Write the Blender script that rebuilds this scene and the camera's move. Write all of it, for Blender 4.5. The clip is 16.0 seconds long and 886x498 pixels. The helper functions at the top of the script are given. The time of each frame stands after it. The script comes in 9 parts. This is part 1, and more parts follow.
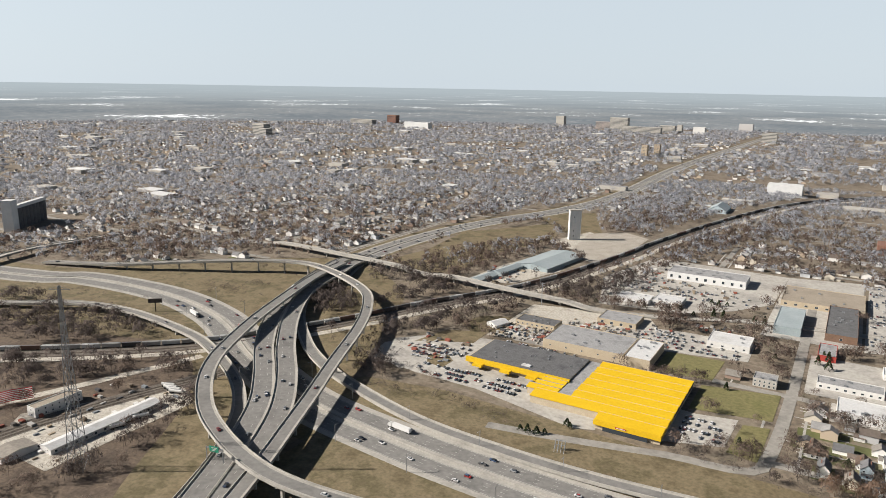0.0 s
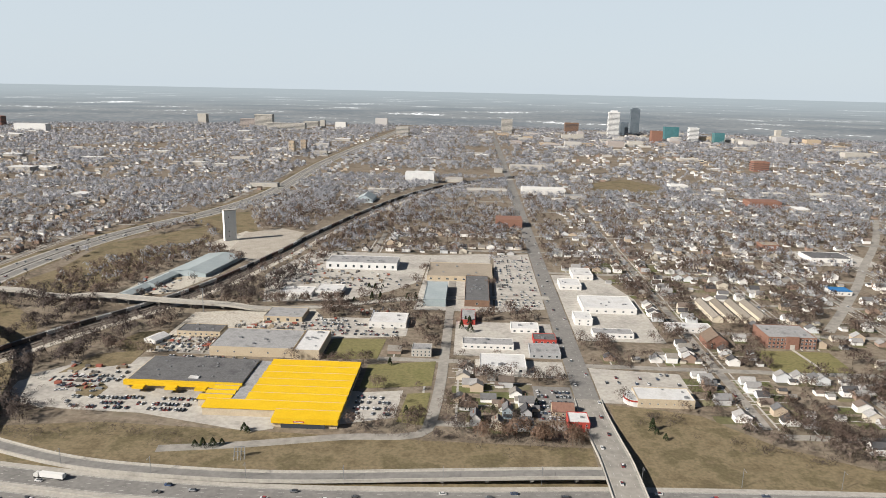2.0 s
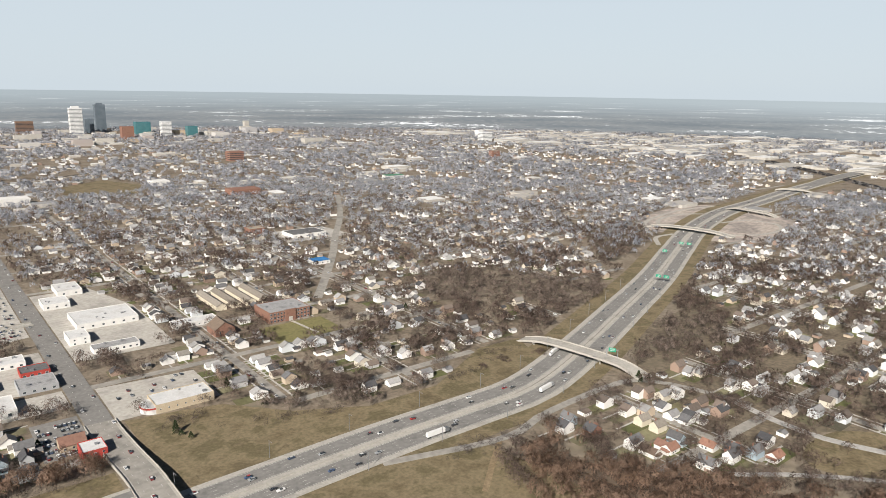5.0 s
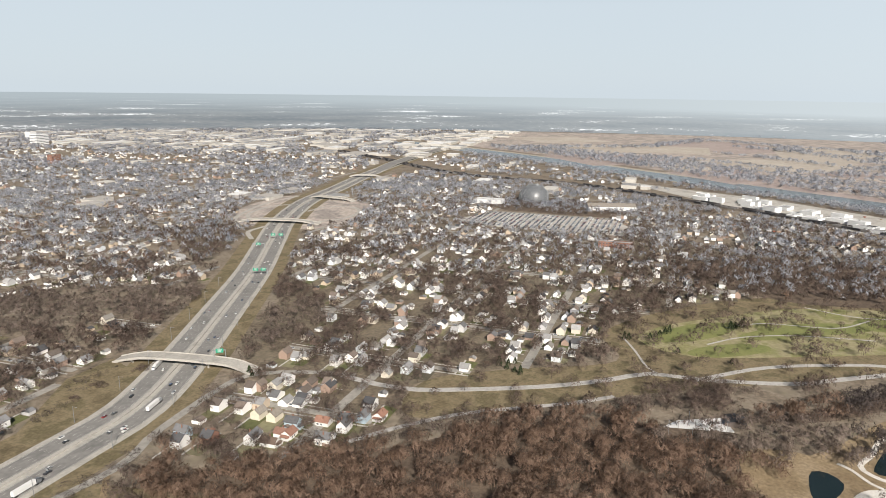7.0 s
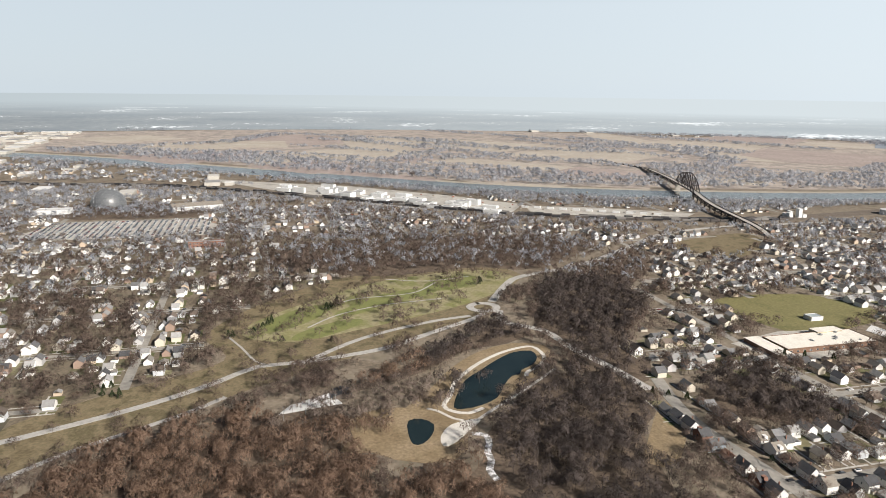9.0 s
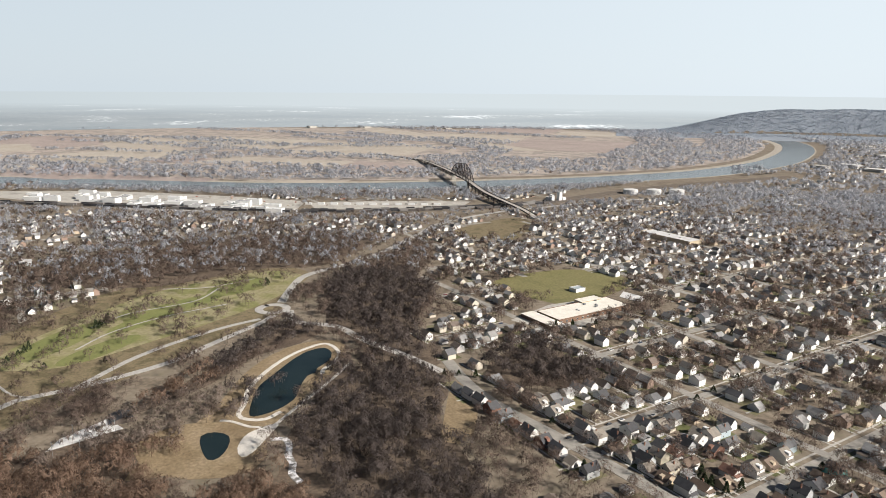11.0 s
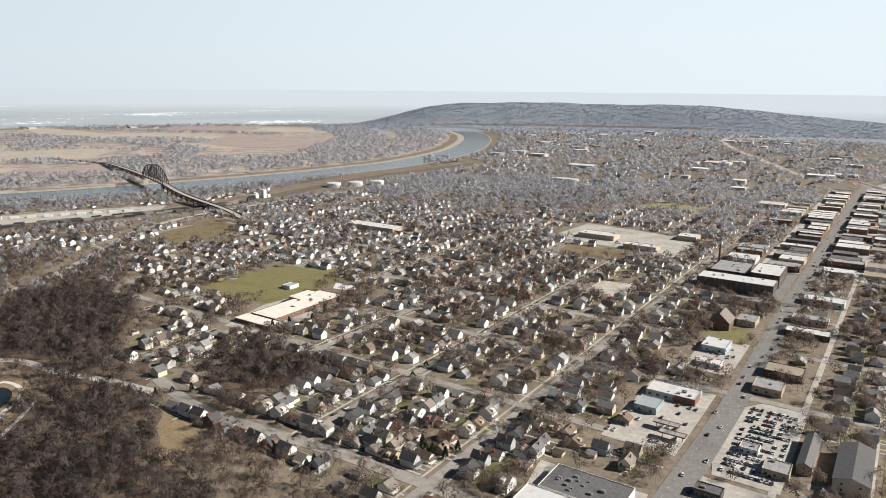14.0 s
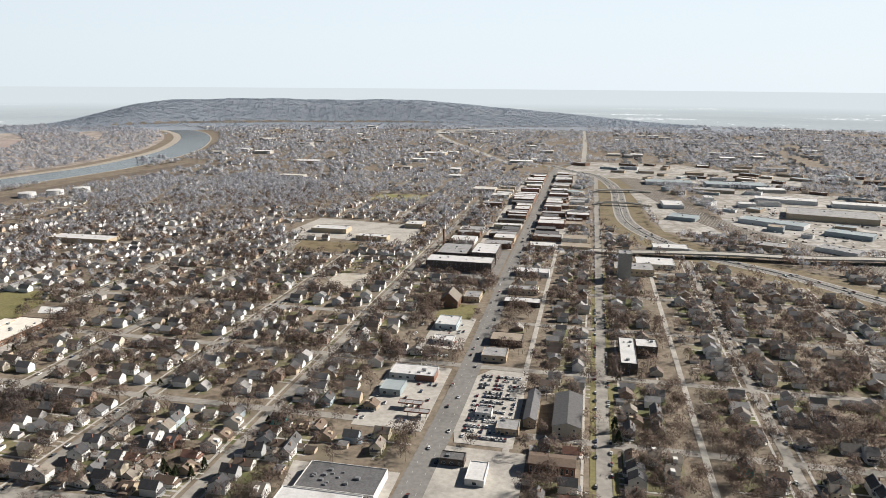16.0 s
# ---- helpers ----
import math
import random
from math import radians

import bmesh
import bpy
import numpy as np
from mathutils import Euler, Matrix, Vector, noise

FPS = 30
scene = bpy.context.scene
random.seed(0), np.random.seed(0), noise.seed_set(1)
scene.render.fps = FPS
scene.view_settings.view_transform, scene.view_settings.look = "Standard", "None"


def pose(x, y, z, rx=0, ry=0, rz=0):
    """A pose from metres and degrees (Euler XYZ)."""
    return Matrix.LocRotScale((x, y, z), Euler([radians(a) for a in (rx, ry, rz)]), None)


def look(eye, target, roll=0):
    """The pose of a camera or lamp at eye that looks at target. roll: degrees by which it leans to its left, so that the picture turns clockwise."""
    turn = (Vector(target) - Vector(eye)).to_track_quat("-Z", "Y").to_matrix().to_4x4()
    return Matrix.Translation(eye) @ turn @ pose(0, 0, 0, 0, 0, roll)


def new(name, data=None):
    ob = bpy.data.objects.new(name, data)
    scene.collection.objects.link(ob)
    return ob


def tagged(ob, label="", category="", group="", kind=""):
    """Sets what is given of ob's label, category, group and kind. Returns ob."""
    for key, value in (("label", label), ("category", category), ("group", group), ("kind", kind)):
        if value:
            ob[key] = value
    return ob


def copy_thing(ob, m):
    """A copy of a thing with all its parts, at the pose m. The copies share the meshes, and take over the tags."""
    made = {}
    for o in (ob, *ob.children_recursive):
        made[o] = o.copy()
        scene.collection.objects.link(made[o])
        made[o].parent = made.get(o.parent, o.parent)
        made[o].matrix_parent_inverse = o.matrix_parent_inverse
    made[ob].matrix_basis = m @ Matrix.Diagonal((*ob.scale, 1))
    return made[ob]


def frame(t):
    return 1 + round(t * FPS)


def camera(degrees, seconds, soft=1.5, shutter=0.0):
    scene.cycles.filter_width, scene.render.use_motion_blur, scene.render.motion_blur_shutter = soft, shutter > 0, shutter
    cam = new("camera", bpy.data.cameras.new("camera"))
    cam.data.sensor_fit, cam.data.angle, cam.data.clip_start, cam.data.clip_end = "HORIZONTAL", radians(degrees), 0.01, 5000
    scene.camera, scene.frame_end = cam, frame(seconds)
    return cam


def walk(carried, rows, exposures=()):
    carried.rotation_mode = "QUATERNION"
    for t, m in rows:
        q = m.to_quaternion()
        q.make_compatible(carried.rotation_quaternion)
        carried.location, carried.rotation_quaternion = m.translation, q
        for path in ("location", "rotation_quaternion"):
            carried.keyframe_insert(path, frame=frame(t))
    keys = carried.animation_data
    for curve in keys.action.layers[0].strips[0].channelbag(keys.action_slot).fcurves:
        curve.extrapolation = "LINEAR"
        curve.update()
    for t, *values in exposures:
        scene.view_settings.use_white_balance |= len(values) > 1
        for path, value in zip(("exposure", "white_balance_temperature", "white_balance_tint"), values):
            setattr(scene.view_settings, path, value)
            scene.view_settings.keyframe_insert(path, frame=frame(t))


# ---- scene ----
# ---- camera and its way ----
cam = camera(64.55, 16.0, soft=0.78)
PATH = [
    (0.0, pose(0, 0, 240, 76.666, -0.971, 30.527)),
    (0.5, pose(0, 0, 240, 76.651, -1.233, 23.684)),
    (1.0, pose(0, 0, 240, 76.738, -1.318, 16.485)),
    (1.5, pose(0, 0, 240, 76.846, -1.373, 9.390)),
    (2.0, pose(0, 0, 240, 76.934, -1.203, 2.515)),
    (2.5, pose(0, 0, 240, 76.965, -1.209, -3.183)),
    (3.0, pose(0, 0, 240, 77.051, -1.073, -9.566)),
    (5.5, pose(0, 0, 240, 77.200, -0.808, -46.258)),
    (6.0, pose(0, 0, 240, 77.240, -0.730, -54.530)),
    (6.5, pose(0, 0, 240, 77.260, -0.713, -62.498)),
    (7.0, pose(0, 0, 240, 77.259, -0.696, -71.327)),
    (7.5, pose(0, 0, 240, 77.250, -0.660, -80.975)),
    (8.0, pose(0, 0, 240, 77.282, -0.690, -89.348)),
    (8.5, pose(0, 0, 240, 77.276, -0.676, -97.022)),
    (9.0, pose(0, 0, 240, 77.262, -0.572, -104.520)),
    (9.5, pose(0, 0, 240, 77.205, -0.437, -110.764)),
    (12.0, pose(0, 0, 240, 76.979, -0.524, -129.788)),
    (12.5, pose(0, 0, 240, 76.955, -0.554, -134.877)),
    (13.0, pose(0, 0, 240, 76.956, -0.501, -139.312)),
    (13.5, pose(0, 0, 240, 76.924, -0.480, -142.707)),
    (14.0, pose(0, 0, 240, 76.868, -0.453, -146.213)),
    (14.5, pose(0, 0, 240, 76.822, -0.466, -151.019)),
    (15.0, pose(0, 0, 240, 76.789, -0.453, -157.663)),
    (15.5, pose(0, 0, 240, 76.719, -0.429, -163.376)),
    (16.0, pose(0, 0, 240, 76.681, -0.433, -168.227)),
]
walk(cam, PATH)
H = 240.0

# ---- sky, sun ----
SUN_AZ, SUN_EL = radians(238), radians(33)
HAZE_AZ = radians(205)   # azimuth where the sky haze is set brightest, tuned by eye
world = bpy.data.worlds.new("sky")
scene.world = world
world.use_nodes = True
wn = world.node_tree
sky = wn.nodes.new("ShaderNodeTexSky")
sky.sky_type = 'NISHITA'
sky.sun_disc = False
sky.sun_elevation, sky.sun_rotation = SUN_EL, SUN_AZ
sky.altitude, sky.air_density, sky.dust_density, sky.ozone_density = 0, 1.0, 0.7, 1.0
veil = wn.nodes.new("ShaderNodeMix")
veil.data_type = 'RGBA'
way = wn.nodes.new("ShaderNodeTexCoord")
way_z = wn.nodes.new("ShaderNodeSeparateXYZ")
thin = wn.nodes.new("ShaderNodeMapRange")   # the haze thins upwards
thin.interpolation_type = 'SMOOTHSTEP'
thin.inputs[1].default_value, thin.inputs[2].default_value = 0.11, 0.20
thin.inputs[3].default_value, thin.inputs[4].default_value = 0.86, 0.0
glow = wn.nodes.new("ShaderNodeVectorMath")   # the haze is brighter to the south
glow.operation = 'DOT_PRODUCT'
glow.inputs[1].default_value = (math.sin(HAZE_AZ), math.cos(HAZE_AZ), 0)
side = wn.nodes.new("ShaderNodeMapRange")
side.interpolation_type = 'SMOOTHSTEP'
side.inputs[1].default_value, side.inputs[2].default_value = -0.6, 1.0
haze = wn.nodes.new("ShaderNodeMix")
haze.data_type = 'RGBA'
haze.inputs["A"].default_value = (16.4, 18.5, 20.2, 1)
haze.inputs["B"].default_value = (21.3, 23.6, 25.3, 1)
wn.links.new(way.outputs["Generated"], glow.inputs[0])
wn.links.new(glow.outputs["Value"], side.inputs[0])
wn.links.new(side.outputs[0], haze.inputs["Factor"])
wn.links.new(haze.outputs["Result"], veil.inputs["B"])
wn.links.new(way.outputs["Generated"], way_z.inputs[0])
wn.links.new(way_z.outputs["Z"], thin.inputs[0])
wn.links.new(thin.outputs[0], veil.inputs["Factor"])
wn.links.new(sky.outputs[0], veil.inputs["A"])
wn.links.new(veil.outputs["Result"], wn.nodes["Background"].inputs[0])
wn.nodes["Background"].inputs[1].default_value = 0.025
sun = new("sun", bpy.data.lights.new("sun", 'SUN'))
sun.data.energy, sun.data.angle, sun.data.color = 5.0, radians(0.6), (1.0, 0.932, 0.85)
sun.matrix_world = look((0, 0, 0), (-math.sin(SUN_AZ) * math.cos(SUN_EL), -math.cos(SUN_AZ) * math.cos(SUN_EL), -math.sin(SUN_EL)))
scene.view_settings.exposure = 0.78

rng = np.random.default_rng(7)
rnd = random.Random(11)


# ---- materials ----
TONE = 0.80  # scales all base colours down, so that shade renders darker


def mat(name, colours, scale=1.0, rough=0.85, metal=0.0, bump=0.0, vary="", detail=6.0, fine=0.0, spec=0.3, span=(0.3, 0.7), fine_scale=9.0):
    """colours mix by noise of that size in metres; vary: 'object' or 'island' picks among them by piece; fine: a second, finer grain."""
    m = bpy.data.materials.new(name)
    m.use_nodes = True
    t = m.node_tree
    b = t.nodes["Principled BSDF"]
    b.inputs["Roughness"].default_value = rough
    b.inputs["Metallic"].default_value = metal
    b.inputs["Specular IOR Level"].default_value = spec
    ramp = t.nodes.new("ShaderNodeValToRGB")
    el = ramp.color_ramp.elements
    lo, hi = span if not vary else (0.0, 1.0)
    n = len(colours)
    if vary:
        ramp.color_ramp.interpolation = 'CONSTANT' if vary.endswith("!") else 'LINEAR'
    for i, c in enumerate(colours):
        p = lo + (hi - lo) * (i / n if vary.endswith("!") else i / max(1, n - 1))
        e = el[i] if i < 2 else el.new(p)
        e.position, e.color = p, (*[v * TONE for v in c], 1)
    if n == 1:
        el[1].color = (*colours[0], 1)
    geo = t.nodes.new("ShaderNodeNewGeometry")
    noise_tex = t.nodes.new("ShaderNodeTexNoise")
    noise_tex.inputs["Scale"].default_value = 1.0 / scale
    noise_tex.inputs["Detail"].default_value = detail
    noise_tex.inputs["Roughness"].default_value = 0.62
    t.links.new(geo.outputs["Position"], noise_tex.inputs["Vector"])
    if vary.startswith("object"):
        info = t.nodes.new("ShaderNodeObjectInfo")
        t.links.new(info.outputs["Random"], ramp.inputs[0])
    elif vary.startswith("island"):
        t.links.new(geo.outputs["Random Per Island"], ramp.inputs[0])
    else:
        t.links.new(noise_tex.outputs[0], ramp.inputs[0])
    out = ramp.outputs[0]
    if fine > 0:
        f2 = t.nodes.new("ShaderNodeTexNoise")
        f2.inputs["Scale"].default_value = fine_scale / scale if not vary else 1.0 / scale
        f2.inputs["Detail"].default_value = 5
        t.links.new(geo.outputs["Position"], f2.inputs["Vector"])
        mr = t.nodes.new("ShaderNodeMapRange")
        mr.inputs[1].default_value, mr.inputs[2].default_value = 0.3, 0.7
        mr.inputs[3].default_value, mr.inputs[4].default_value = 1 - fine, 1 + fine
        t.links.new(f2.outputs[0], mr.inputs[0])
        mul = t.nodes.new("ShaderNodeVectorMath")
        mul.operation = 'SCALE'
        t.links.new(out, mul.inputs[0])
        t.links.new(mr.outputs[0], mul.inputs["Scale"])
        out = mul.outputs[0]
    t.links.new(out, b.inputs["Base Color"])
    if bump > 0:
        bp = t.nodes.new("ShaderNodeBump")
        bp.inputs["Strength"].default_value = 0.5
        bp.inputs["Distance"].default_value = bump
        t.links.new(noise_tex.outputs[0], bp.inputs["Height"])
        t.links.new(bp.outputs[0], b.inputs["Normal"])
    return m


G = dict(
    yard=mat("yard_ground", [(0.112, 0.092, 0.067), (0.189, 0.153, 0.114), (0.241, 0.202, 0.155), (0.144, 0.125, 0.085)], 38, fine=0.25, fine_scale=8, span=(0.3, 0.7)),
    dry=mat("dry_grass", [(0.103, 0.084, 0.047), (0.165, 0.131, 0.076), (0.218, 0.175, 0.106), (0.132, 0.111, 0.060), (0.182, 0.142, 0.087)], 30, fine=0.22, fine_scale=12),
    lawn=mat("winter_lawn", [(0.15, 0.145, 0.06), (0.21, 0.19, 0.085), (0.17, 0.165, 0.065)], 30, fine=0.2, fine_scale=10),
    golf=mat("golf_turf", [(0.19, 0.195, 0.075), (0.25, 0.235, 0.11), (0.31, 0.275, 0.165), (0.20, 0.205, 0.075), (0.27, 0.25, 0.13)], 40, fine=0.15),
    leaf=mat("leaf_litter", [(0.075, 0.056, 0.042), (0.110, 0.083, 0.062), (0.150, 0.113, 0.082), (0.090, 0.068, 0.052)], 25, fine=0.3, fine_scale=10),
    straw=mat("straw_bank", [(0.190, 0.138, 0.080), (0.261, 0.198, 0.121), (0.316, 0.245, 0.159)], 22, fine=0.25),
    asphalt=mat("asphalt", [(0.165, 0.16, 0.152), (0.235, 0.228, 0.215), (0.195, 0.188, 0.178)], 30, rough=0.9, fine=0.15),
    tar=mat("dark_asphalt", [(0.07, 0.07, 0.073), (0.11, 0.11, 0.113), (0.09, 0.09, 0.092)], 25, rough=0.9, fine=0.15),
    concrete=mat("concrete", [(0.32, 0.305, 0.275), (0.43, 0.41, 0.37), (0.37, 0.355, 0.32)], 18, rough=0.9, fine=0.12, bump=0.01),
    street=mat("street_concrete", [(0.247, 0.236, 0.214), (0.342, 0.323, 0.290), (0.199, 0.190, 0.176)], 40, rough=0.9, fine=0.15),
    lot=mat("lot_paving", [(0.352, 0.334, 0.304), (0.487, 0.465, 0.419), (0.408, 0.386, 0.352), (0.306, 0.293, 0.266)], 35, rough=0.9, fine=0.15),
    gravel=mat("pale_gravel", [(0.345, 0.316, 0.270), (0.517, 0.483, 0.420), (0.425, 0.385, 0.322)], 20, rough=0.95, fine=0.25),
    pale=mat("pale_court_paving", [(0.608, 0.608, 0.600), (0.704, 0.704, 0.696)], 8, rough=0.9, fine=0.1),
    limestone=mat("pale_limestone_path", [(0.56, 0.53, 0.48), (0.68, 0.65, 0.60), (0.50, 0.47, 0.42)], 10, rough=0.95, fine=0.12),
    drive=mat("pale_park_paving", [(0.340, 0.327, 0.306), (0.442, 0.429, 0.404), (0.383, 0.365, 0.340)], 25, rough=0.9, fine=0.12),
    sand=mat("sand", [(0.34, 0.305, 0.255), (0.46, 0.425, 0.37)], 15, rough=0.95, fine=0.2),
    ballast=mat("rail_ballast", [(0.12, 0.105, 0.09), (0.19, 0.165, 0.14)], 12, rough=0.95, fine=0.3),
    rust=mat("rusty_rail", [(0.10, 0.075, 0.055), (0.16, 0.12, 0.09)], 6, rough=0.7),
    paint=mat("road_paint", [(0.46, 0.45, 0.42), (0.60, 0.59, 0.56)], 3, rough=0.7),
    # the far fields' colours are lightened to imitate distance haze
    field_a=mat("stubble_field", [(0.395, 0.348, 0.293), (0.494, 0.447, 0.384)], 120, fine=0.15),
    field_b=mat("ploughed_field", [(0.321, 0.266, 0.244), (0.415, 0.351, 0.321)], 100, fine=0.2),
    field_c=mat("rough_meadow", [(0.330, 0.287, 0.253), (0.468, 0.407, 0.356), (0.275, 0.244, 0.223), (0.413, 0.358, 0.312)], 60, fine=0.25),
)
WALL = dict(
    white=mat("white_siding", [(0.682, 0.673, 0.648), (0.760, 0.751, 0.728)], 3, vary="object", fine=0.06),
    cream=mat("cream_siding", [(0.60, 0.54, 0.42), (0.68, 0.62, 0.50)], 3, vary="object", fine=0.06),
    grey=mat("grey_siding", [(0.38, 0.39, 0.40), (0.50, 0.51, 0.51)], 3, vary="object", fine=0.06),
    blue=mat("pale_blue_siding", [(0.34, 0.42, 0.48), (0.44, 0.52, 0.56)], 3, vary="object", fine=0.06),
    teal=mat("teal_siding", [(0.08, 0.30, 0.30), (0.12, 0.36, 0.34)], 3, vary="object", fine=0.06),
    tan=mat("tan_siding", [(0.42, 0.34, 0.25), (0.52, 0.43, 0.32)], 3, vary="object", fine=0.08),
    brick=mat("red_brick", [(0.190, 0.102, 0.075), (0.266, 0.144, 0.106), (0.228, 0.132, 0.100)], 4, fine=0.15, bump=0.02),
    brownbrick=mat("brown_brick", [(0.17, 0.105, 0.075), (0.23, 0.145, 0.10)], 5, fine=0.15, bump=0.02),
    tanblock=mat("tan_block", [(0.47, 0.39, 0.28), (0.55, 0.47, 0.35)], 8, fine=0.08),
    whitewall=mat("white_metal_cladding", [(0.66, 0.67, 0.67), (0.77, 0.77, 0.76)], 9, fine=0.06, rough=0.6),
    greyclad=mat("blue_grey_cladding", [(0.30, 0.36, 0.38), (0.38, 0.44, 0.46)], 12, fine=0.06, rough=0.5),
    red=mat("red_paint", [(0.36, 0.05, 0.04), (0.44, 0.07, 0.055)], 5, fine=0.1),
    dark=mat("dark_brick", [(0.09, 0.075, 0.065), (0.14, 0.115, 0.10)], 5, fine=0.15),
    stone=mat("pale_stone_facing", [(0.42, 0.40, 0.36), (0.52, 0.50, 0.46)], 20, fine=0.1),
    yellow=mat("yellow_paint", [(0.704, 0.440, 0.011), (0.757, 0.493, 0.018)], 15, fine=0.05, rough=0.55),
    city=mat("city_wall", [(0.40, 0.40, 0.41), (0.55, 0.53, 0.50), (0.34, 0.29, 0.27), (0.62, 0.62, 0.62)], 30, vary="object"),
)
ROOF = dict(
    grey=mat("grey_shingle", [(0.102, 0.102, 0.105), (0.163, 0.163, 0.167)], 2, vary="object", fine=0.15),
    dark=mat("charcoal_shingle", [(0.055, 0.055, 0.060), (0.102, 0.102, 0.106)], 2, vary="object", fine=0.15),
    brown=mat("brown_shingle", [(0.128, 0.093, 0.072), (0.196, 0.149, 0.115)], 2, vary="object", fine=0.15),
    red=mat("red_brown_shingle", [(0.22, 0.125, 0.095), (0.30, 0.165, 0.12)], 2, vary="object", fine=0.15),
    tan=mat("weathered_tan_shingle", [(0.216, 0.192, 0.160), (0.288, 0.260, 0.224)], 2, vary="object", fine=0.15),
    flatwhite=mat("white_membrane", [(0.550, 0.555, 0.555), (0.654, 0.654, 0.649), (0.499, 0.490, 0.473)], 14, fine=0.08),
    flatgrey=mat("grey_membrane", [(0.25, 0.25, 0.255), (0.36, 0.36, 0.36), (0.20, 0.20, 0.205)], 12, fine=0.15),
    flatdark=mat("dark_gravel_roof", [(0.085, 0.085, 0.09), (0.15, 0.15, 0.153), (0.11, 0.11, 0.112)], 12, fine=0.2),
    flattan=mat("tan_gravel_roof", [(0.30, 0.255, 0.20), (0.38, 0.33, 0.265)], 14, fine=0.15),
    flatcream=mat("cream_membrane", [(0.74, 0.70, 0.62), (0.84, 0.80, 0.72), (0.68, 0.64, 0.56)], 16, fine=0.08),
    metal=mat("blue_grey_metal_roof", [(0.33, 0.385, 0.40), (0.43, 0.48, 0.49)], 25, rough=0.45, fine=0.06),
)
GLASS = mat("window_glass", [(0.03, 0.04, 0.05), (0.07, 0.085, 0.10)], 8, rough=0.12, vary="object", spec=0.6)
DOOR = mat("painted_door", [(0.12, 0.07, 0.05), (0.30, 0.28, 0.26), (0.22, 0.05, 0.05)], 2, vary="object", rough=0.5)
STEEL = mat("galvanised_steel", [(0.30, 0.31, 0.32), (0.40, 0.41, 0.42)], 2, rough=0.5, metal=0.6)
DARKSTEEL = mat("weathered_dark_steel", [(0.035, 0.03, 0.032), (0.065, 0.055, 0.055)], 5, rough=0.7, metal=0.2)
GREEN = mat("green_sign_face", [(0.02, 0.24, 0.15), (0.03, 0.30, 0.19)], 3, rough=0.5)
RUBBER = mat("black_rubber", [(0.02, 0.02, 0.02), (0.035, 0.035, 0.035)], 1, rough=0.85)
CAR = mat("car_paint", [(0.70, 0.70, 0.70), (0.05, 0.05, 0.055), (0.34, 0.35, 0.36), (0.62, 0.62, 0.60), (0.02, 0.022, 0.025), (0.34, 0.03, 0.03), (0.16, 0.17, 0.18), (0.06, 0.10, 0.20), (0.74, 0.74, 0.74), (0.10, 0.10, 0.10)], 1, vary="object!", rough=0.3, spec=0.5)
VAN = mat("white_trailer_side", [(0.70, 0.70, 0.69), (0.78, 0.78, 0.77)], 4, rough=0.5, vary="object")
TWIG = mat("bare_twigs", [(0.112, 0.084, 0.069), (0.181, 0.139, 0.117), (0.263, 0.202, 0.171), (0.151, 0.116, 0.099), (0.222, 0.164, 0.132)], 14, rough=0.95, spec=0.1, detail=3, span=(0.34, 0.66), fine=0.3, fine_scale=14)
REDTWIG = mat("russet_twigs", [(0.173, 0.117, 0.085), (0.267, 0.183, 0.136), (0.366, 0.258, 0.195), (0.213, 0.144, 0.105), (0.321, 0.219, 0.159)], 16, rough=0.95, spec=0.1, detail=3, span=(0.34, 0.66), fine=0.3, fine_scale=14)
# the shade on the woodland slope is put into this darker twig colour
DARKTWIG = mat("shade_dark_twigs", [(0.082, 0.067, 0.061), (0.131, 0.109, 0.101), (0.181, 0.151, 0.141), (0.104, 0.085, 0.078), (0.154, 0.125, 0.112)], 16, rough=0.95, spec=0.1, detail=3, span=(0.34, 0.66), fine=0.3, fine_scale=14)
# a lit copy of bare_twigs, its colours lightened to brighten the groves
GROVETWIG = mat("lightened_grove_twigs", [(0.159, 0.126, 0.106), (0.239, 0.192, 0.163), (0.334, 0.270, 0.233), (0.201, 0.163, 0.141), (0.286, 0.226, 0.189)], 14, rough=0.95, spec=0.1, detail=3, span=(0.34, 0.66), fine=0.3, fine_scale=14)
# distance haze is painted into these pale blue-grey twigs
FARTWIG = mat("hazed_far_twigs", [(0.328, 0.349, 0.400), (0.445, 0.466, 0.512), (0.538, 0.552, 0.598), (0.394, 0.412, 0.456)], 40, rough=1.0, spec=0.05, detail=3, span=(0.32, 0.68), fine=0.3, fine_scale=10)
# bluff woods tinted blue: the haze is put into their colour
HILLTWIG = mat("hazed_bluff_woods", [(0.317, 0.374, 0.450), (0.384, 0.444, 0.524), (0.442, 0.500, 0.583)], 60, rough=1.0, spec=0.0, detail=3, fine=0.25, fine_scale=10)
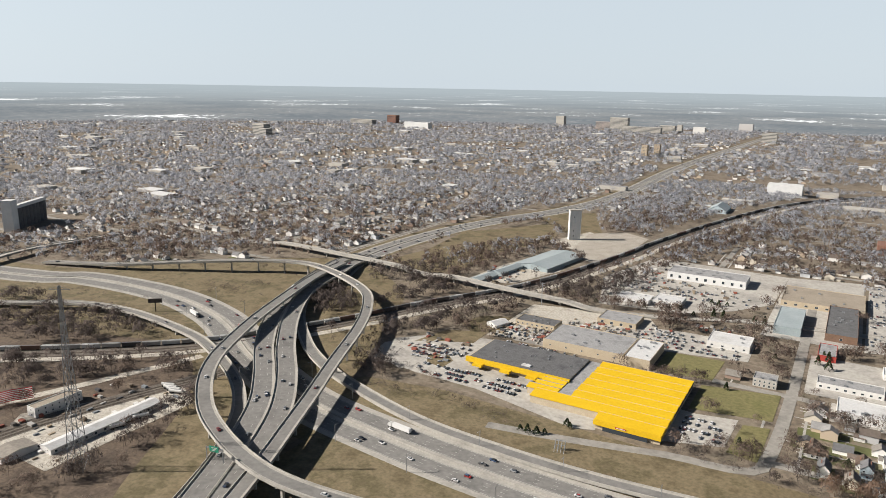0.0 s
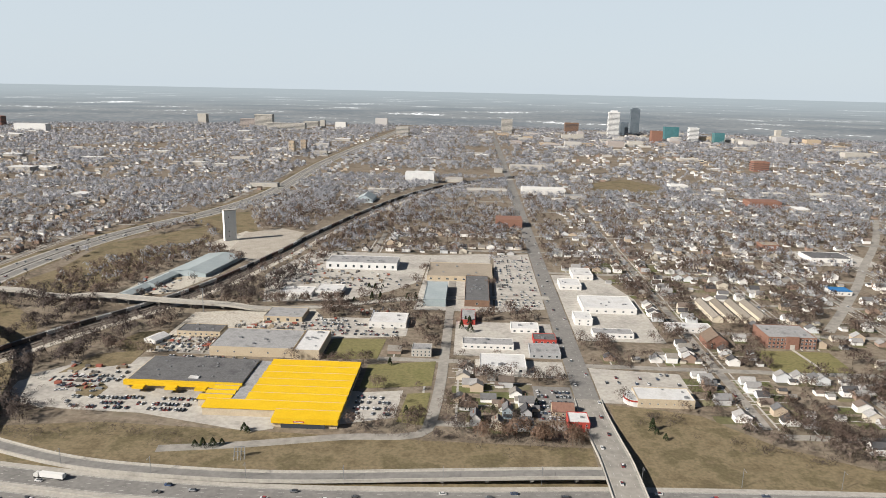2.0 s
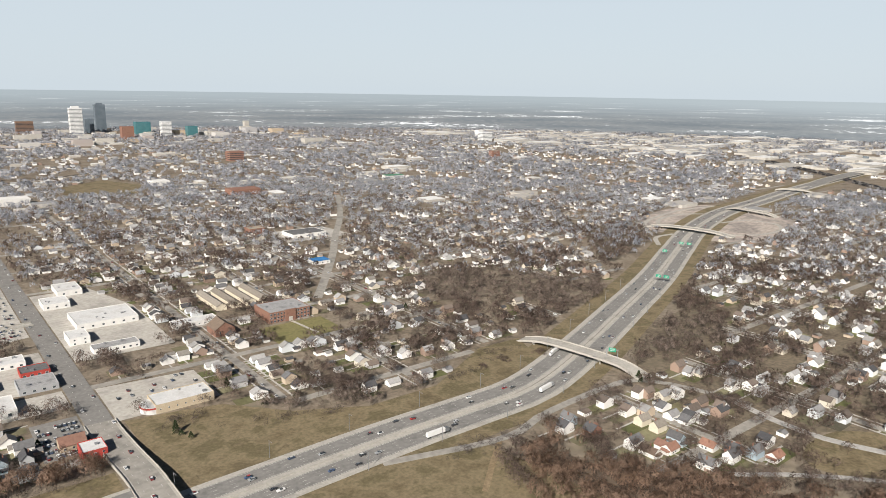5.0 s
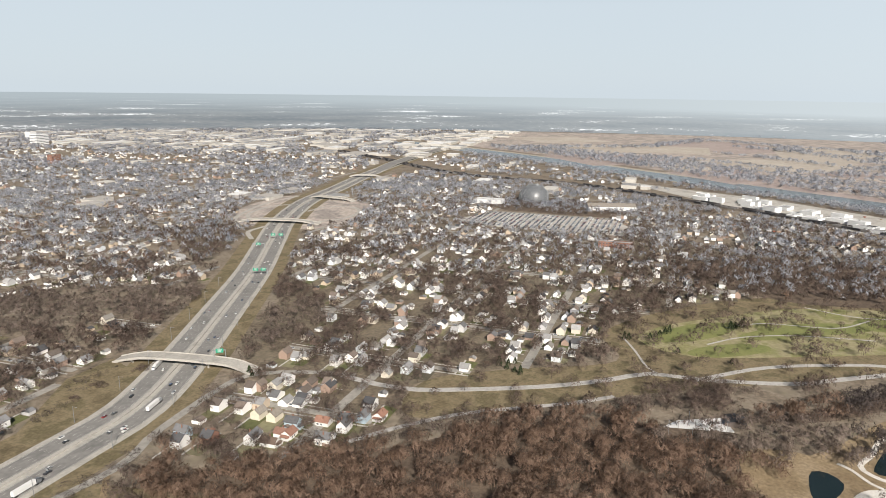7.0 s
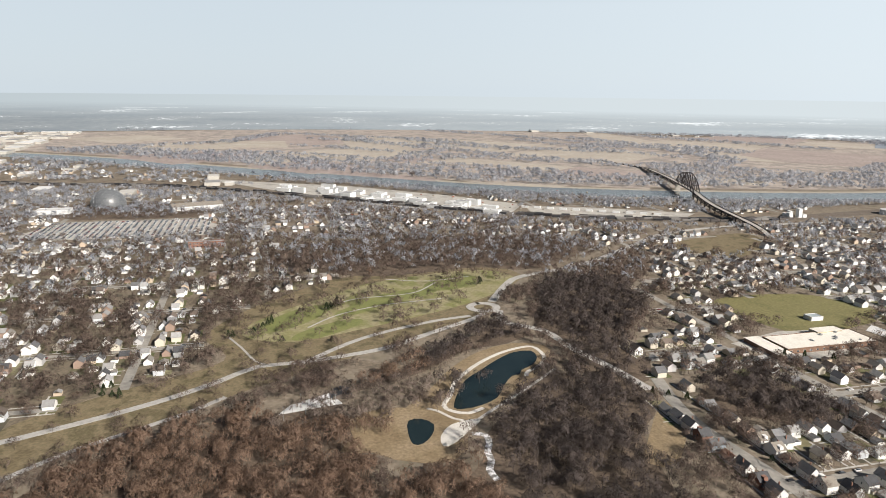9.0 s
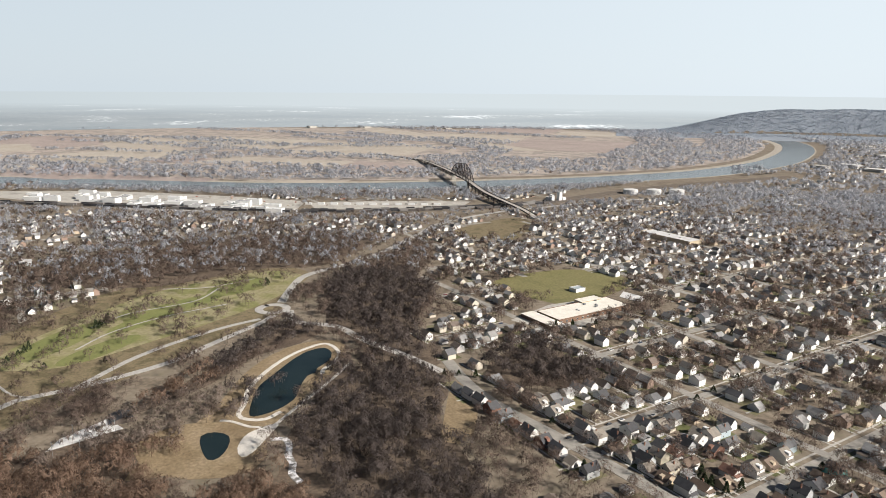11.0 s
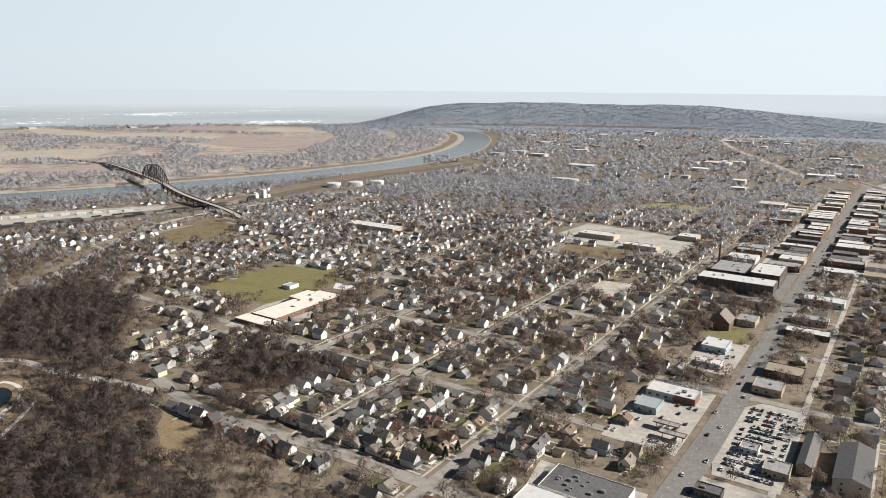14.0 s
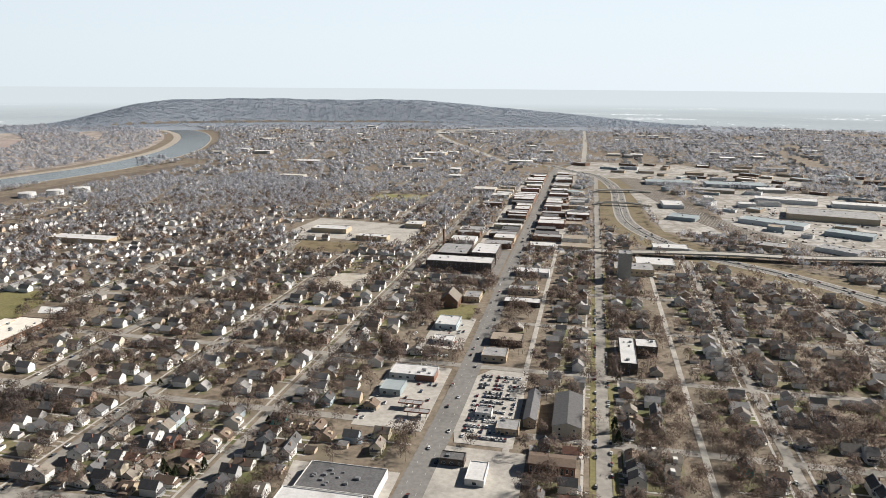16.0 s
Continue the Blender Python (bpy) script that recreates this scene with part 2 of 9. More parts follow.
for m_ in (TWIG, GROVETWIG, REDTWIG, DARKTWIG, FARTWIG, HILLTWIG):   # between the twigs of a spray one sees through
    t_ = m_.node_tree
    g_ = t_.nodes.new("ShaderNodeNewGeometry")
    gap_ = t_.nodes.new("ShaderNodeTexNoise")
    gap_.inputs["Scale"].default_value, gap_.inputs["Detail"].default_value = 4.2, 1.5
    upright_ = t_.nodes.new("ShaderNodeVectorMath")   # twigs run upwards
    upright_.operation = 'MULTIPLY'
    upright_.inputs[1].default_value = (1, 1, 0.38)
    cut_ = t_.nodes.new("ShaderNodeMath")
    cut_.operation = 'GREATER_THAN'
    cut_.inputs[1].default_value = 0.49
    t_.links.new(g_.outputs["Position"], upright_.inputs[0])
    t_.links.new(upright_.outputs[0], gap_.inputs["Vector"])
    t_.links.new(gap_.outputs[0], cut_.inputs[0])
    b_ = t_.nodes["Principled BSDF"]
    glow_ = t_.nodes.new("ShaderNodeBsdfTranslucent")   # sunlight comes through the crowns
    t_.links.new(b_.inputs["Base Color"].links[0].from_socket, glow_.inputs["Color"])
    both_, open_, clear_ = t_.nodes.new("ShaderNodeMixShader"), t_.nodes.new("ShaderNodeMixShader"), t_.nodes.new("ShaderNodeBsdfTransparent")
    both_.inputs[0].default_value = 0.52
    t_.links.new(b_.outputs[0], both_.inputs[1])
    t_.links.new(glow_.outputs[0], both_.inputs[2])
    t_.links.new(cut_.outputs[0], open_.inputs[0])
    t_.links.new(clear_.outputs[0], open_.inputs[1])
    t_.links.new(both_.outputs[0], open_.inputs[2])
    t_.links.new(open_.outputs[0], t_.nodes["Material Output"].inputs["Surface"])
BARK = mat("bark", [(0.12, 0.095, 0.078), (0.20, 0.165, 0.14)], 1.5, rough=0.95, fine=0.2)
NEEDLE = mat("conifer_needles", [(0.025, 0.036, 0.018), (0.045, 0.06, 0.028), (0.06, 0.072, 0.035)], 1, vary="island", rough=0.9, spec=0.15)
STUFFWALL = mat("mixed_siding", [(0.813, 0.802, 0.776), (0.630, 0.579, 0.487), (0.853, 0.843, 0.822), (0.508, 0.508, 0.508), (0.863, 0.853, 0.822), (0.528, 0.437, 0.335), (0.834, 0.834, 0.813), (0.335, 0.244, 0.193), (0.660, 0.690, 0.711)], 3, vary="island!")
STUFFROOF = mat("mixed_shingle", [(0.142, 0.142, 0.146), (0.233, 0.217, 0.194), (0.077, 0.077, 0.081), (0.298, 0.292, 0.282), (0.130, 0.107, 0.091), (0.214, 0.214, 0.217), (0.363, 0.360, 0.353), (0.182, 0.146, 0.123), (0.272, 0.269, 0.266)], 2, vary="island!", fine=0.12)
STUFFFLAT = mat("mixed_flat_roofs", [(0.66, 0.66, 0.65), (0.30, 0.30, 0.30), (0.56, 0.54, 0.50), (0.74, 0.74, 0.73), (0.42, 0.40, 0.37)], 12, vary="island!", fine=0.1)
STUFFCAR = mat("mixed_car_paint", [(0.70, 0.70, 0.70), (0.05, 0.05, 0.055), (0.74, 0.74, 0.73), (0.45, 0.46, 0.47), (0.34, 0.35, 0.36), (0.62, 0.62, 0.60), (0.02, 0.022, 0.025), (0.17, 0.03, 0.03), (0.16, 0.17, 0.18), (0.05, 0.07, 0.12)], 1, vary="island!", rough=0.35)

WATER = mat("dark_pond_water", [(0.012, 0.022, 0.024), (0.02, 0.032, 0.034)], 30, rough=0.12, spec=0.22)
RIVER = mat("river_water", [(0.15, 0.172, 0.178), (0.19, 0.212, 0.212)], 120, rough=0.22, spec=0.5)


# ---- mesh tools ----
def thing(name, label="", category="", group="", kind="", m=None):
    ob = new(name)
    ob.empty_display_size = 0.1
    if m is not None:
        ob.matrix_basis = m
    return tagged(ob, label, category, group, kind)


def link(name, me, material, parent=None, label="", m=None):
    if material is not None and not me.materials:
        me.materials.append(material)
    ob = new(name, me)
    ob.parent = parent
    if m is not None:
        ob.matrix_basis = m
    return tagged(ob, label)


def part(name, bm, material, parent=None, label=""):
    me = bpy.data.meshes.new(name)
    bm.to_mesh(me)
    bm.free()
    return link(name, me, material, parent, label)


def solid(name, V, F, material, parent=None, label="", m=None):
    me = bpy.data.meshes.new(name)
    me.from_pydata([tuple(map(float, v)) for v in V], [], [tuple(f) for f in F])
    return link(name, me, material, parent, label, m)


def round_off(me, normals):
    """Gives each point the normal of the rounded crown that it lies on."""
    me.attributes.new("custom_normal", 'FLOAT_VECTOR', 'POINT').data.foreach_set("vector", np.asarray(normals, np.float32).ravel())
    me.update()


def bulk(name, V, F, materials, index=None, label="", category="", kind="stuff", parent=None, soft_normals=None):
    """One mesh from arrays of points and triangles or quads; soft_normals: one a point, for rounded crowns."""
    V, F = np.asarray(V, np.float32), np.asarray(F, np.int32)
    k = F.shape[1]
    me = bpy.data.meshes.new(name)
    me.vertices.add(len(V))
    me.vertices.foreach_set("co", V.ravel())
    me.loops.add(F.size)
    me.loops.foreach_set("vertex_index", F.ravel())
    me.polygons.add(len(F))
    me.polygons.foreach_set("loop_start", np.arange(0, F.size, k, dtype=np.int32))
    for m in materials:
        me.materials.append(m)
    if index is not None:
        me.polygons.foreach_set("material_index", np.asarray(index, np.int32))
    me.update(calc_edges=True)
    if soft_normals is None:
        me.shade_flat()
    else:
        round_off(me, soft_normals)
    ob = new(name, me)
    ob.parent = parent
    return tagged(ob, label, category, "", kind)


BOXF = [(0, 3, 2, 1), (4, 5, 6, 7), (0, 1, 5, 4), (1, 2, 6, 5), (2, 3, 7, 6), (3, 0, 4, 7)]


def box_v(x0, x1, y0, y1, z0, z1):
    return [(x0, y0, z0), (x1, y0, z0), (x1, y1, z0), (x0, y1, z0), (x0, y0, z1), (x1, y0, z1), (x1, y1, z1), (x0, y1, z1)]


def boxes(name, list6, material, parent=None, label="", m=None):
    """Several boxes (x0, x1, y0, y1, z0, z1) joined into one mesh."""
    V, F = [], []
    for b in list6:
        n = len(V)
        V += box_v(*b)
        F += [tuple(i + n for i in f) for f in BOXF]
    return solid(name, V, F, material, parent, label, m)


def strut(V, F, a, b, r):
    """Adds a square bar from a to b to V, F."""
    a, b = Vector(a), Vector(b)
    d = (b - a).normalized()
    u = d.cross(Vector((0, 0, 1)))
    if u.length < 0.1:
        u = Vector((1, 0, 0))
    u.normalize()
    w = d.cross(u)
    n = len(V)
    for p in (a, b):
        for s, q in ((-1, -1), (1, -1), (1, 1), (-1, 1)):
            V.append(tuple(p + u * s * r + w * q * r))
    F += [tuple(i + n for i in f) for f in BOXF]


def smooth(pts, step=12.0, closed=False):
    """An even, rounded line through the given points."""
    P = np.array(pts, float)
    if P.shape[1] == 2:
        P = np.c_[P, np.zeros(len(P))]
    n = len(P)
    out = []
    rng_i = range(n if closed else n - 1)
    for i in rng_i:
        if closed:
            p0, p1, p2, p3 = P[i - 1], P[i], P[(i + 1) % n], P[(i + 2) % n]
        else:
            p1, p2 = P[i], P[i + 1]
            p0 = P[i - 1] if i > 0 else 2 * p1 - p2
            p3 = P[i + 2] if i + 2 < n else 2 * p2 - p1
        k = max(2, int(np.linalg.norm(p2 - p1) / step))
        for t in np.arange(k) / k:
            out.append(0.5 * ((2 * p1) + (p2 - p0) * t + (2 * p0 - 5 * p1 + 4 * p2 - p3) * t ** 2 + (3 * p1 - p0 - 3 * p2 + p3) * t ** 3))
    if not closed:
        out.append(P[-1])
    return np.array(out)


def normals2(P):
    d = np.gradient(P[:, :2], axis=0)
    d /= np.linalg.norm(d, axis=1)[:, None] + 1e-9
    return np.c_[-d[:, 1], d[:, 0]]


def strip(name, P, o0, o1, zlo, zhi, material, parent=None, label="", kind="", category=""):
    """A bar along the line P between the offsets o0 and o1 (to its left), from zlo to zhi above the line."""
    N = normals2(P)
    n = len(P)
    V = np.zeros((n, 4, 3))
    for j, (o, z) in enumerate(((o0, zlo), (o1, zlo), (o1, zhi), (o0, zhi))):
        V[:, j, :2] = P[:, :2] + N * o
        V[:, j, 2] = P[:, 2] + z
    F = []
    for i in range(n - 1):
        a, b = 4 * i, 4 * i + 4
        for j in range(4):
            k = (j + 1) % 4
            F.append((a + j, b + j, b + k, a + k))
    F += [(0, 1, 2, 3), (4 * n - 1, 4 * n - 2, 4 * n - 3, 4 * n - 4)]
    ob = solid(name, V.reshape(-1, 3), F, material, parent, label)
    return tagged(ob, "", category, "", kind)


def dashes(P, offs, z, length=3.5, gap=8.5, w=0.22):
    seg = np.r_[0, np.cumsum(np.linalg.norm(np.diff(P[:, :2], axis=0), axis=1))]
    N = normals2(P)
    V, F = [], []
    for o in offs:
        s = 0.0
        while s + length < seg[-1]:
            q = []
            for t in (s, s + length):
                c = [np.interp(t, seg, P[:, k]) for k in range(3)]
                nn = [np.interp(t, seg, N[:, k]) for k in range(2)]
                for e in (-w, w):
                    q.append((c[0] + nn[0] * (o + e), c[1] + nn[1] * (o + e), c[2] + z))
            n = len(V)
            V += q
            F.append((n, n + 2, n + 3, n + 1))
            s += length + gap
    return V, F


def sheet(name, poly, z, material, label="", closed_smooth=False, step=15, category="ground", kind="structure"):
    P = smooth(poly, step, closed=True) if closed_smooth else np.array(poly, float)
    n = len(P)
    a = sum(P[i][0] * P[(i + 1) % n][1] - P[(i + 1) % n][0] * P[i][1] for i in range(n))
    if a < 0:
        P = P[::-1]
    bm = bmesh.new()
    top = [bm.verts.new((p[0], p[1], z)) for p in P]
    bm.faces.new(top)
    bot = [bm.verts.new((p[0], p[1], -0.3)) for p in P]
    for i in range(n):
        j = (i + 1) % n
        bm.faces.new((bot[i], bot[j], top[j], top[i]))
    bmesh.ops.triangulate(bm, faces=bm.faces[:])
    for f in bm.faces:
        f.normal_update()
        if f.normal.z < -0.5:
            f.normal_flip()
    return tagged(part(name, bm, material), label, category, "", kind)


# ---- plan of what stands where: cells of 4 m ----
CELL, HALF = 4.0, 4600.0
NC = int(2 * HALF / CELL)
no_house = np.zeros((NC, NC), bool)
no_tree = np.zeros((NC, NC), bool)
no_street = np.zeros((NC, NC), bool)
wood = np.zeros((NC, NC), np.uint8)
park = np.zeros((NC, NC), bool)


def cells(lo, hi):
    i0, i1 = [int(np.clip((v + HALF) / CELL, 0, NC - 1)) for v in (lo, hi)]
    return i0, i1 + 1


def stamp_poly(poly, *masks, value=True):
    P = np.array(poly, float)[:, :2]
    i0, i1 = cells(P[:, 0].min(), P[:, 0].max())
    j0, j1 = cells(P[:, 1].min(), P[:, 1].max())
    X, Y = np.meshgrid((np.arange(i0, i1) + 0.5) * CELL - HALF, (np.arange(j0, j1) + 0.5) * CELL - HALF, indexing="ij")
    ins = np.zeros(X.shape, bool)
    for k in range(len(P)):
        (xa, ya), (xb, yb) = P[k - 1], P[k]
        c = ((ya > Y) != (yb > Y)) & (X < (xb - xa) * (Y - ya) / (yb - ya + 1e-9) + xa)
        ins ^= c
    for m in masks:
        m[i0:i1, j0:j1][ins] = value


def stamp_line(P, half, *masks, value=True):
    P = np.asarray(P, float)
    for k in range(len(P) - 1):
        (xa, ya), (xb, yb) = P[k][:2], P[k + 1][:2]
        i0, i1 = cells(min(xa, xb) - half, max(xa, xb) + half)
        j0, j1 = cells(min(ya, yb) - half, max(ya, yb) + half)
        X, Y = np.meshgrid((np.arange(i0, i1) + 0.5) * CELL - HALF, (np.arange(j0, j1) + 0.5) * CELL - HALF, indexing="ij")
        dx, dy = xb - xa, yb - ya
        t = np.clip(((X - xa) * dx + (Y - ya) * dy) / (dx * dx + dy * dy + 1e-9), 0, 1)
        ins = np.hypot(X - xa - t * dx, Y - ya - t * dy) < half
        for m in masks:
            m[i0:i1, j0:j1][ins] = value


def rect(x0, x1, y0, y1):
    return [(x0, y0), (x1, y0), (x1, y1), (x0, y1)]


def free(mask, x, y):
    i = np.clip(((np.asarray(x) + HALF) / CELL).astype(int), 0, NC - 1)
    j = np.clip(((np.asarray(y) + HALF) / CELL).astype(int), 0, NC - 1)
    return ~mask[i, j]


ALL = (no_house, no_tree, no_street)
BLD = (no_house, no_street)


# ---- ground, far distance ----
def elev(x, y):
    """The wooded bluffs in the south-east rise from the plain."""
    r = np.hypot(x, y)
    az = np.degrees(np.arctan2(x, y)) % 360
    up = np.clip((r - 3950) / 450, 0, 1)
    side = np.clip((az - 138) / 10, 0, 1) * np.clip((191 - az) / 29, 0, 1)
    crest = 1 + 0.03 * np.sin(az * 0.5) + 0.012 * np.sin(az * 1.7 + 1)
    return 134 * (up * up * (3 - 2 * up)) * (side * side * (3 - 2 * side)) * crest


def polar(name, radii, heights, material, seg=360):
    V, F = [], []
    for r, h in zip(radii, heights):
        for k in range(seg):
            a = 2 * math.pi * k / seg
            x, y = r * math.sin(a), r * math.cos(a)
            V.append((x, y, h + float(elev(x, y)) * (0.9 if r < 4401 else max(0.0, (4950 - r) / 550) * 0.9)))
    for i in range(len(radii) - 1):
        for k in range(seg):
            a, b = i * seg + k, i * seg + (k + 1) % seg
            F.append((a, a + seg, b + seg, b))
    return solid(name, V, F, material)


gr = [0.01, 100, 400, 900, 1600, 2400, 3200, 3400, 3600, 3800, 4000, 4200, 4400]
tagged(polar("ground", gr, [0] * len(gr), G["yard"]), "brown and tan winter ground of yards and verges", "ground", "", "structure")

# the plain beyond, rising to the skyline: it lies as if it ran on for thirty kilometres
# distance haze is painted into the plain's glowing colour
FAR = bpy.data.materials.new("hazy_far_plain")
FAR.use_nodes = True
ft = FAR.node_tree
fb = ft.nodes["Principled BSDF"]
fb.inputs["Base Color"].default_value = (0, 0, 0, 1)
fb.inputs["Specular IOR Level"].default_value = 0
fuv = ft.nodes.new("ShaderNodeUVMap")
fn1, fn2 = ft.nodes.new("ShaderNodeTexNoise"), ft.nodes.new("ShaderNodeTexNoise")
fn1.inputs["Scale"].default_value, fn2.inputs["Scale"].default_value = 1.1, 20.0
fn1.inputs["Detail"].default_value = fn2.inputs["Detail"].default_value = 4
fadd = ft.nodes.new("ShaderNodeMath")
fadd.operation = 'MULTIPLY_ADD'
fadd.inputs[1].default_value, fadd.inputs[2].default_value = 0.62, 0.0
framp = ft.nodes.new("ShaderNodeValToRGB")
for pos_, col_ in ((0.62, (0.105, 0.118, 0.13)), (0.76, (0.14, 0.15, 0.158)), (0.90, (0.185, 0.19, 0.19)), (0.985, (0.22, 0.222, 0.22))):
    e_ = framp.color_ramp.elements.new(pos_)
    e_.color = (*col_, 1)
framp.color_ramp.elements.remove(framp.color_ramp.elements[0])
fdots = ft.nodes.new("ShaderNodeTexVoronoi")   # far white roofs
fdots.inputs["Scale"].default_value = 7.0
fdot = ft.nodes.new("ShaderNodeMapRange")
fdot.inputs[1].default_value, fdot.inputs[2].default_value, fdot.inputs[3].default_value, fdot.inputs[4].default_value = 0.08, 0.20, 0.32, 0.0
froof = ft.nodes.new("ShaderNodeMix")
froof.data_type = 'RGBA'
froof.inputs["B"].default_value = (0.42, 0.43, 0.43, 1)
fgeo = ft.nodes.new("ShaderNodeNewGeometry")
fsep = ft.nodes.new("ShaderNodeSeparateXYZ")
fmr = ft.nodes.new("ShaderNodeMapRange")   # painted haze thickens towards the skyline
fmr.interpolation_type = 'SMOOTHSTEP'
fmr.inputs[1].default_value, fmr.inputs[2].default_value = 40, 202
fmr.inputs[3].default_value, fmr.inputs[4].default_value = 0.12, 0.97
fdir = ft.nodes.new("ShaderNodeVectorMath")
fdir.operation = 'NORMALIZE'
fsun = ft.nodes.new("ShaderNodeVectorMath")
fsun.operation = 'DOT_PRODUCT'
fsun.inputs[1].default_value = (math.sin(radians(170)), math.cos(radians(170)), 0)   # the painted haze is set brightest at azimuth 170
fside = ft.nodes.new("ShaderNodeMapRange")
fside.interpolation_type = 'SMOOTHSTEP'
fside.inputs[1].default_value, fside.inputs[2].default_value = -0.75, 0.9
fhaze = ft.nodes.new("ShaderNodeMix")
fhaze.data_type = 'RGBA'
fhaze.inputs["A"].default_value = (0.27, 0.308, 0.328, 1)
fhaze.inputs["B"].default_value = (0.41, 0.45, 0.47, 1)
flift = ft.nodes.new("ShaderNodeMath")   # and is painted thicker to the south
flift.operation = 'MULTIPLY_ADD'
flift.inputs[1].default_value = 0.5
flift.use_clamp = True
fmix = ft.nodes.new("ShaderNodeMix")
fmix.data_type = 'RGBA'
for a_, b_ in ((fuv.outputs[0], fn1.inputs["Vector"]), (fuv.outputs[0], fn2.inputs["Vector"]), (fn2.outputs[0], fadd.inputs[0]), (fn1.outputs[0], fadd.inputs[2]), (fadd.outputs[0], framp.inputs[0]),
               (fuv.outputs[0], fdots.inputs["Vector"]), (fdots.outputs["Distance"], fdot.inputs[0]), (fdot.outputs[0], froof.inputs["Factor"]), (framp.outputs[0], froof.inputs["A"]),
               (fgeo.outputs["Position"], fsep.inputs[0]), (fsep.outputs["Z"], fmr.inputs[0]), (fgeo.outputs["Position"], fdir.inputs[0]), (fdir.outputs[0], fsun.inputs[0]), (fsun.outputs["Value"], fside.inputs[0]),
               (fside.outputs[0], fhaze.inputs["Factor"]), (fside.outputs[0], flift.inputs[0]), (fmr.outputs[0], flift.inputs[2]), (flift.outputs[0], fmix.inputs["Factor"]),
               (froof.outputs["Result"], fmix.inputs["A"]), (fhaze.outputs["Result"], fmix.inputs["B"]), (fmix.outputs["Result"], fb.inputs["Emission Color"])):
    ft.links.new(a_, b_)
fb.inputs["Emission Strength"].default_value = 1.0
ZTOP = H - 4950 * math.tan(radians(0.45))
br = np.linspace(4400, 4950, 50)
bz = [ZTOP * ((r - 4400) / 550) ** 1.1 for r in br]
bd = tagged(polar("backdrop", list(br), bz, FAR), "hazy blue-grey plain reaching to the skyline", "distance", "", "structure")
uvl = bd.data.uv_layers.new(name="UVMap")
for lp_ in bd.data.loops:
    v_ = bd.data.vertices[lp_.vertex_index].co
    f_ = H / max(8.0, H - v_.z) / 1000
    uvl.data[lp_.index].uv = (v_.x * f_, v_.y * f_)

hr0 = [3800 + 65 * k for k in range(11)]
V, F = [], []
for i_, r_ in enumerate(hr0):
    for k in range(61):
        a_ = radians(136 + 57 * k / 60)
        V.append((r_ * math.sin(a_), r_ * math.cos(a_), float(elev(np.array(r_ * math.sin(a_)), np.array(r_ * math.cos(a_)))) + 3.0 * min(1, i_)))
for i_ in range(10):
    for k in range(60):
        a_ = i_ * 61 + k
        F.append((a_, a_ + 61, a_ + 62, a_ + 1))
# the bluff's blue-grey ground colour carries painted haze
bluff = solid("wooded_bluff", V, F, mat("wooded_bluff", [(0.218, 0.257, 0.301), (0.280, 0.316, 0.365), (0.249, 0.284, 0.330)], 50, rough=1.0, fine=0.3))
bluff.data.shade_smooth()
tagged(bluff, "wooded bluffs tinted by painted haze beyond the river bend", "hill", "", "structure")

# ---- water ----
RIVER_C = smooth([(3100, 1250), (2900, 960), (2560, 500), (2250, 150), (1960, -200), (1720, -500), (1590, -720), (1500, -930), (1440, -1100), (1385, -1300), (1352, -1500), (1330, -1780), (1390, -2150), (1500, -2450), (1680, -2800), (1900, -3100), (2200, -3330), (2800, -3450)], 40)
RIVER_C[:, 2] = 0
strip("riverbank_sand", RIVER_C, -64, 92, -0.5, 0.10, G["sand"], None, "pale sand along the river's edges", "structure", "river bank")
strip("river", RIVER_C, -58, 62, -0.5, 0.25, RIVER, None, "wide grey-blue river with sandy edges", "structure", "river")
stamp_line(RIVER_C, 120, *ALL)
POND = [(485, -137), (508, -146), (533, -160), (551, -179), (572, -202), (586, -223), (586, -240), (570, -240), (554, -230), (544, -215), (535, -210), (533, -202), (516, -189), (495, -176), (484, -159), (481, -144)]
POND2 = [(471, -98), (472, -108), (461, -115), (446, -110), (435, -101), (436, -94), (454, -94)]
BANK = [(437, -43), (458, -61), (483, -90), (522, -126), (564, -157), (596, -193), (609, -229), (599, -258), (567, -253), (529, -223), (497, -186), (471, -163), (457, -141), (428, -116), (425, -95), (430, -73)]
BANK2 = [(418, -78), (408, -115), (440, -135), (490, -110), (490, -62), (450, -55)]
sheet("straw_bank", BANK, 0.10, G["straw"], "dry straw-coloured bank round the pond", True)
sheet("straw_bank", BANK2, 0.13, G["straw"], "dry straw-coloured bank round the small pond", True)
sheet("pond", POND, 0.24, WATER, "dark still pond with a curving shore", True, 8, "pond")
sheet("pond", POND2, 0.24, WATER, "small dark pond in dry grass", True, 6, "pond")
stamp_poly(BANK, *ALL)
stamp_poly(BANK2, *ALL)
stamp_line([(462, -150), (446, -140), (437, -147), (425, -146), (414, -141), (402, -140), (378, -136)], 9, *ALL)
strip("footpath", smooth([(479, -159), (473, -145), (479, -134), (490, -130), (509, -141), (532, -151), (559, -174), (580, -199), (593, -223), (596, -245), (570, -247), (549, -234), (539, -219), (530, -214)], 5), -1.9, 1.9, -0.2, 0.32, G["limestone"], None, "pale gravel path round the pond", "structure", "path")
strip("footpath", smooth([(462, -138), (468, -131), (482, -123), (488, -116)], 5), -1.3, 1.3, -0.2, 0.33, G["limestone"], None, "pale gravel path by the small pond", "structure", "path")
sheet("parking_court", [(441, -115), (458, -128), (462, -151), (446, -138), (430, -122), (428, -114)], 0.30, G["limestone"], "pale paved turning place by the pond", True, 5, "pavement")
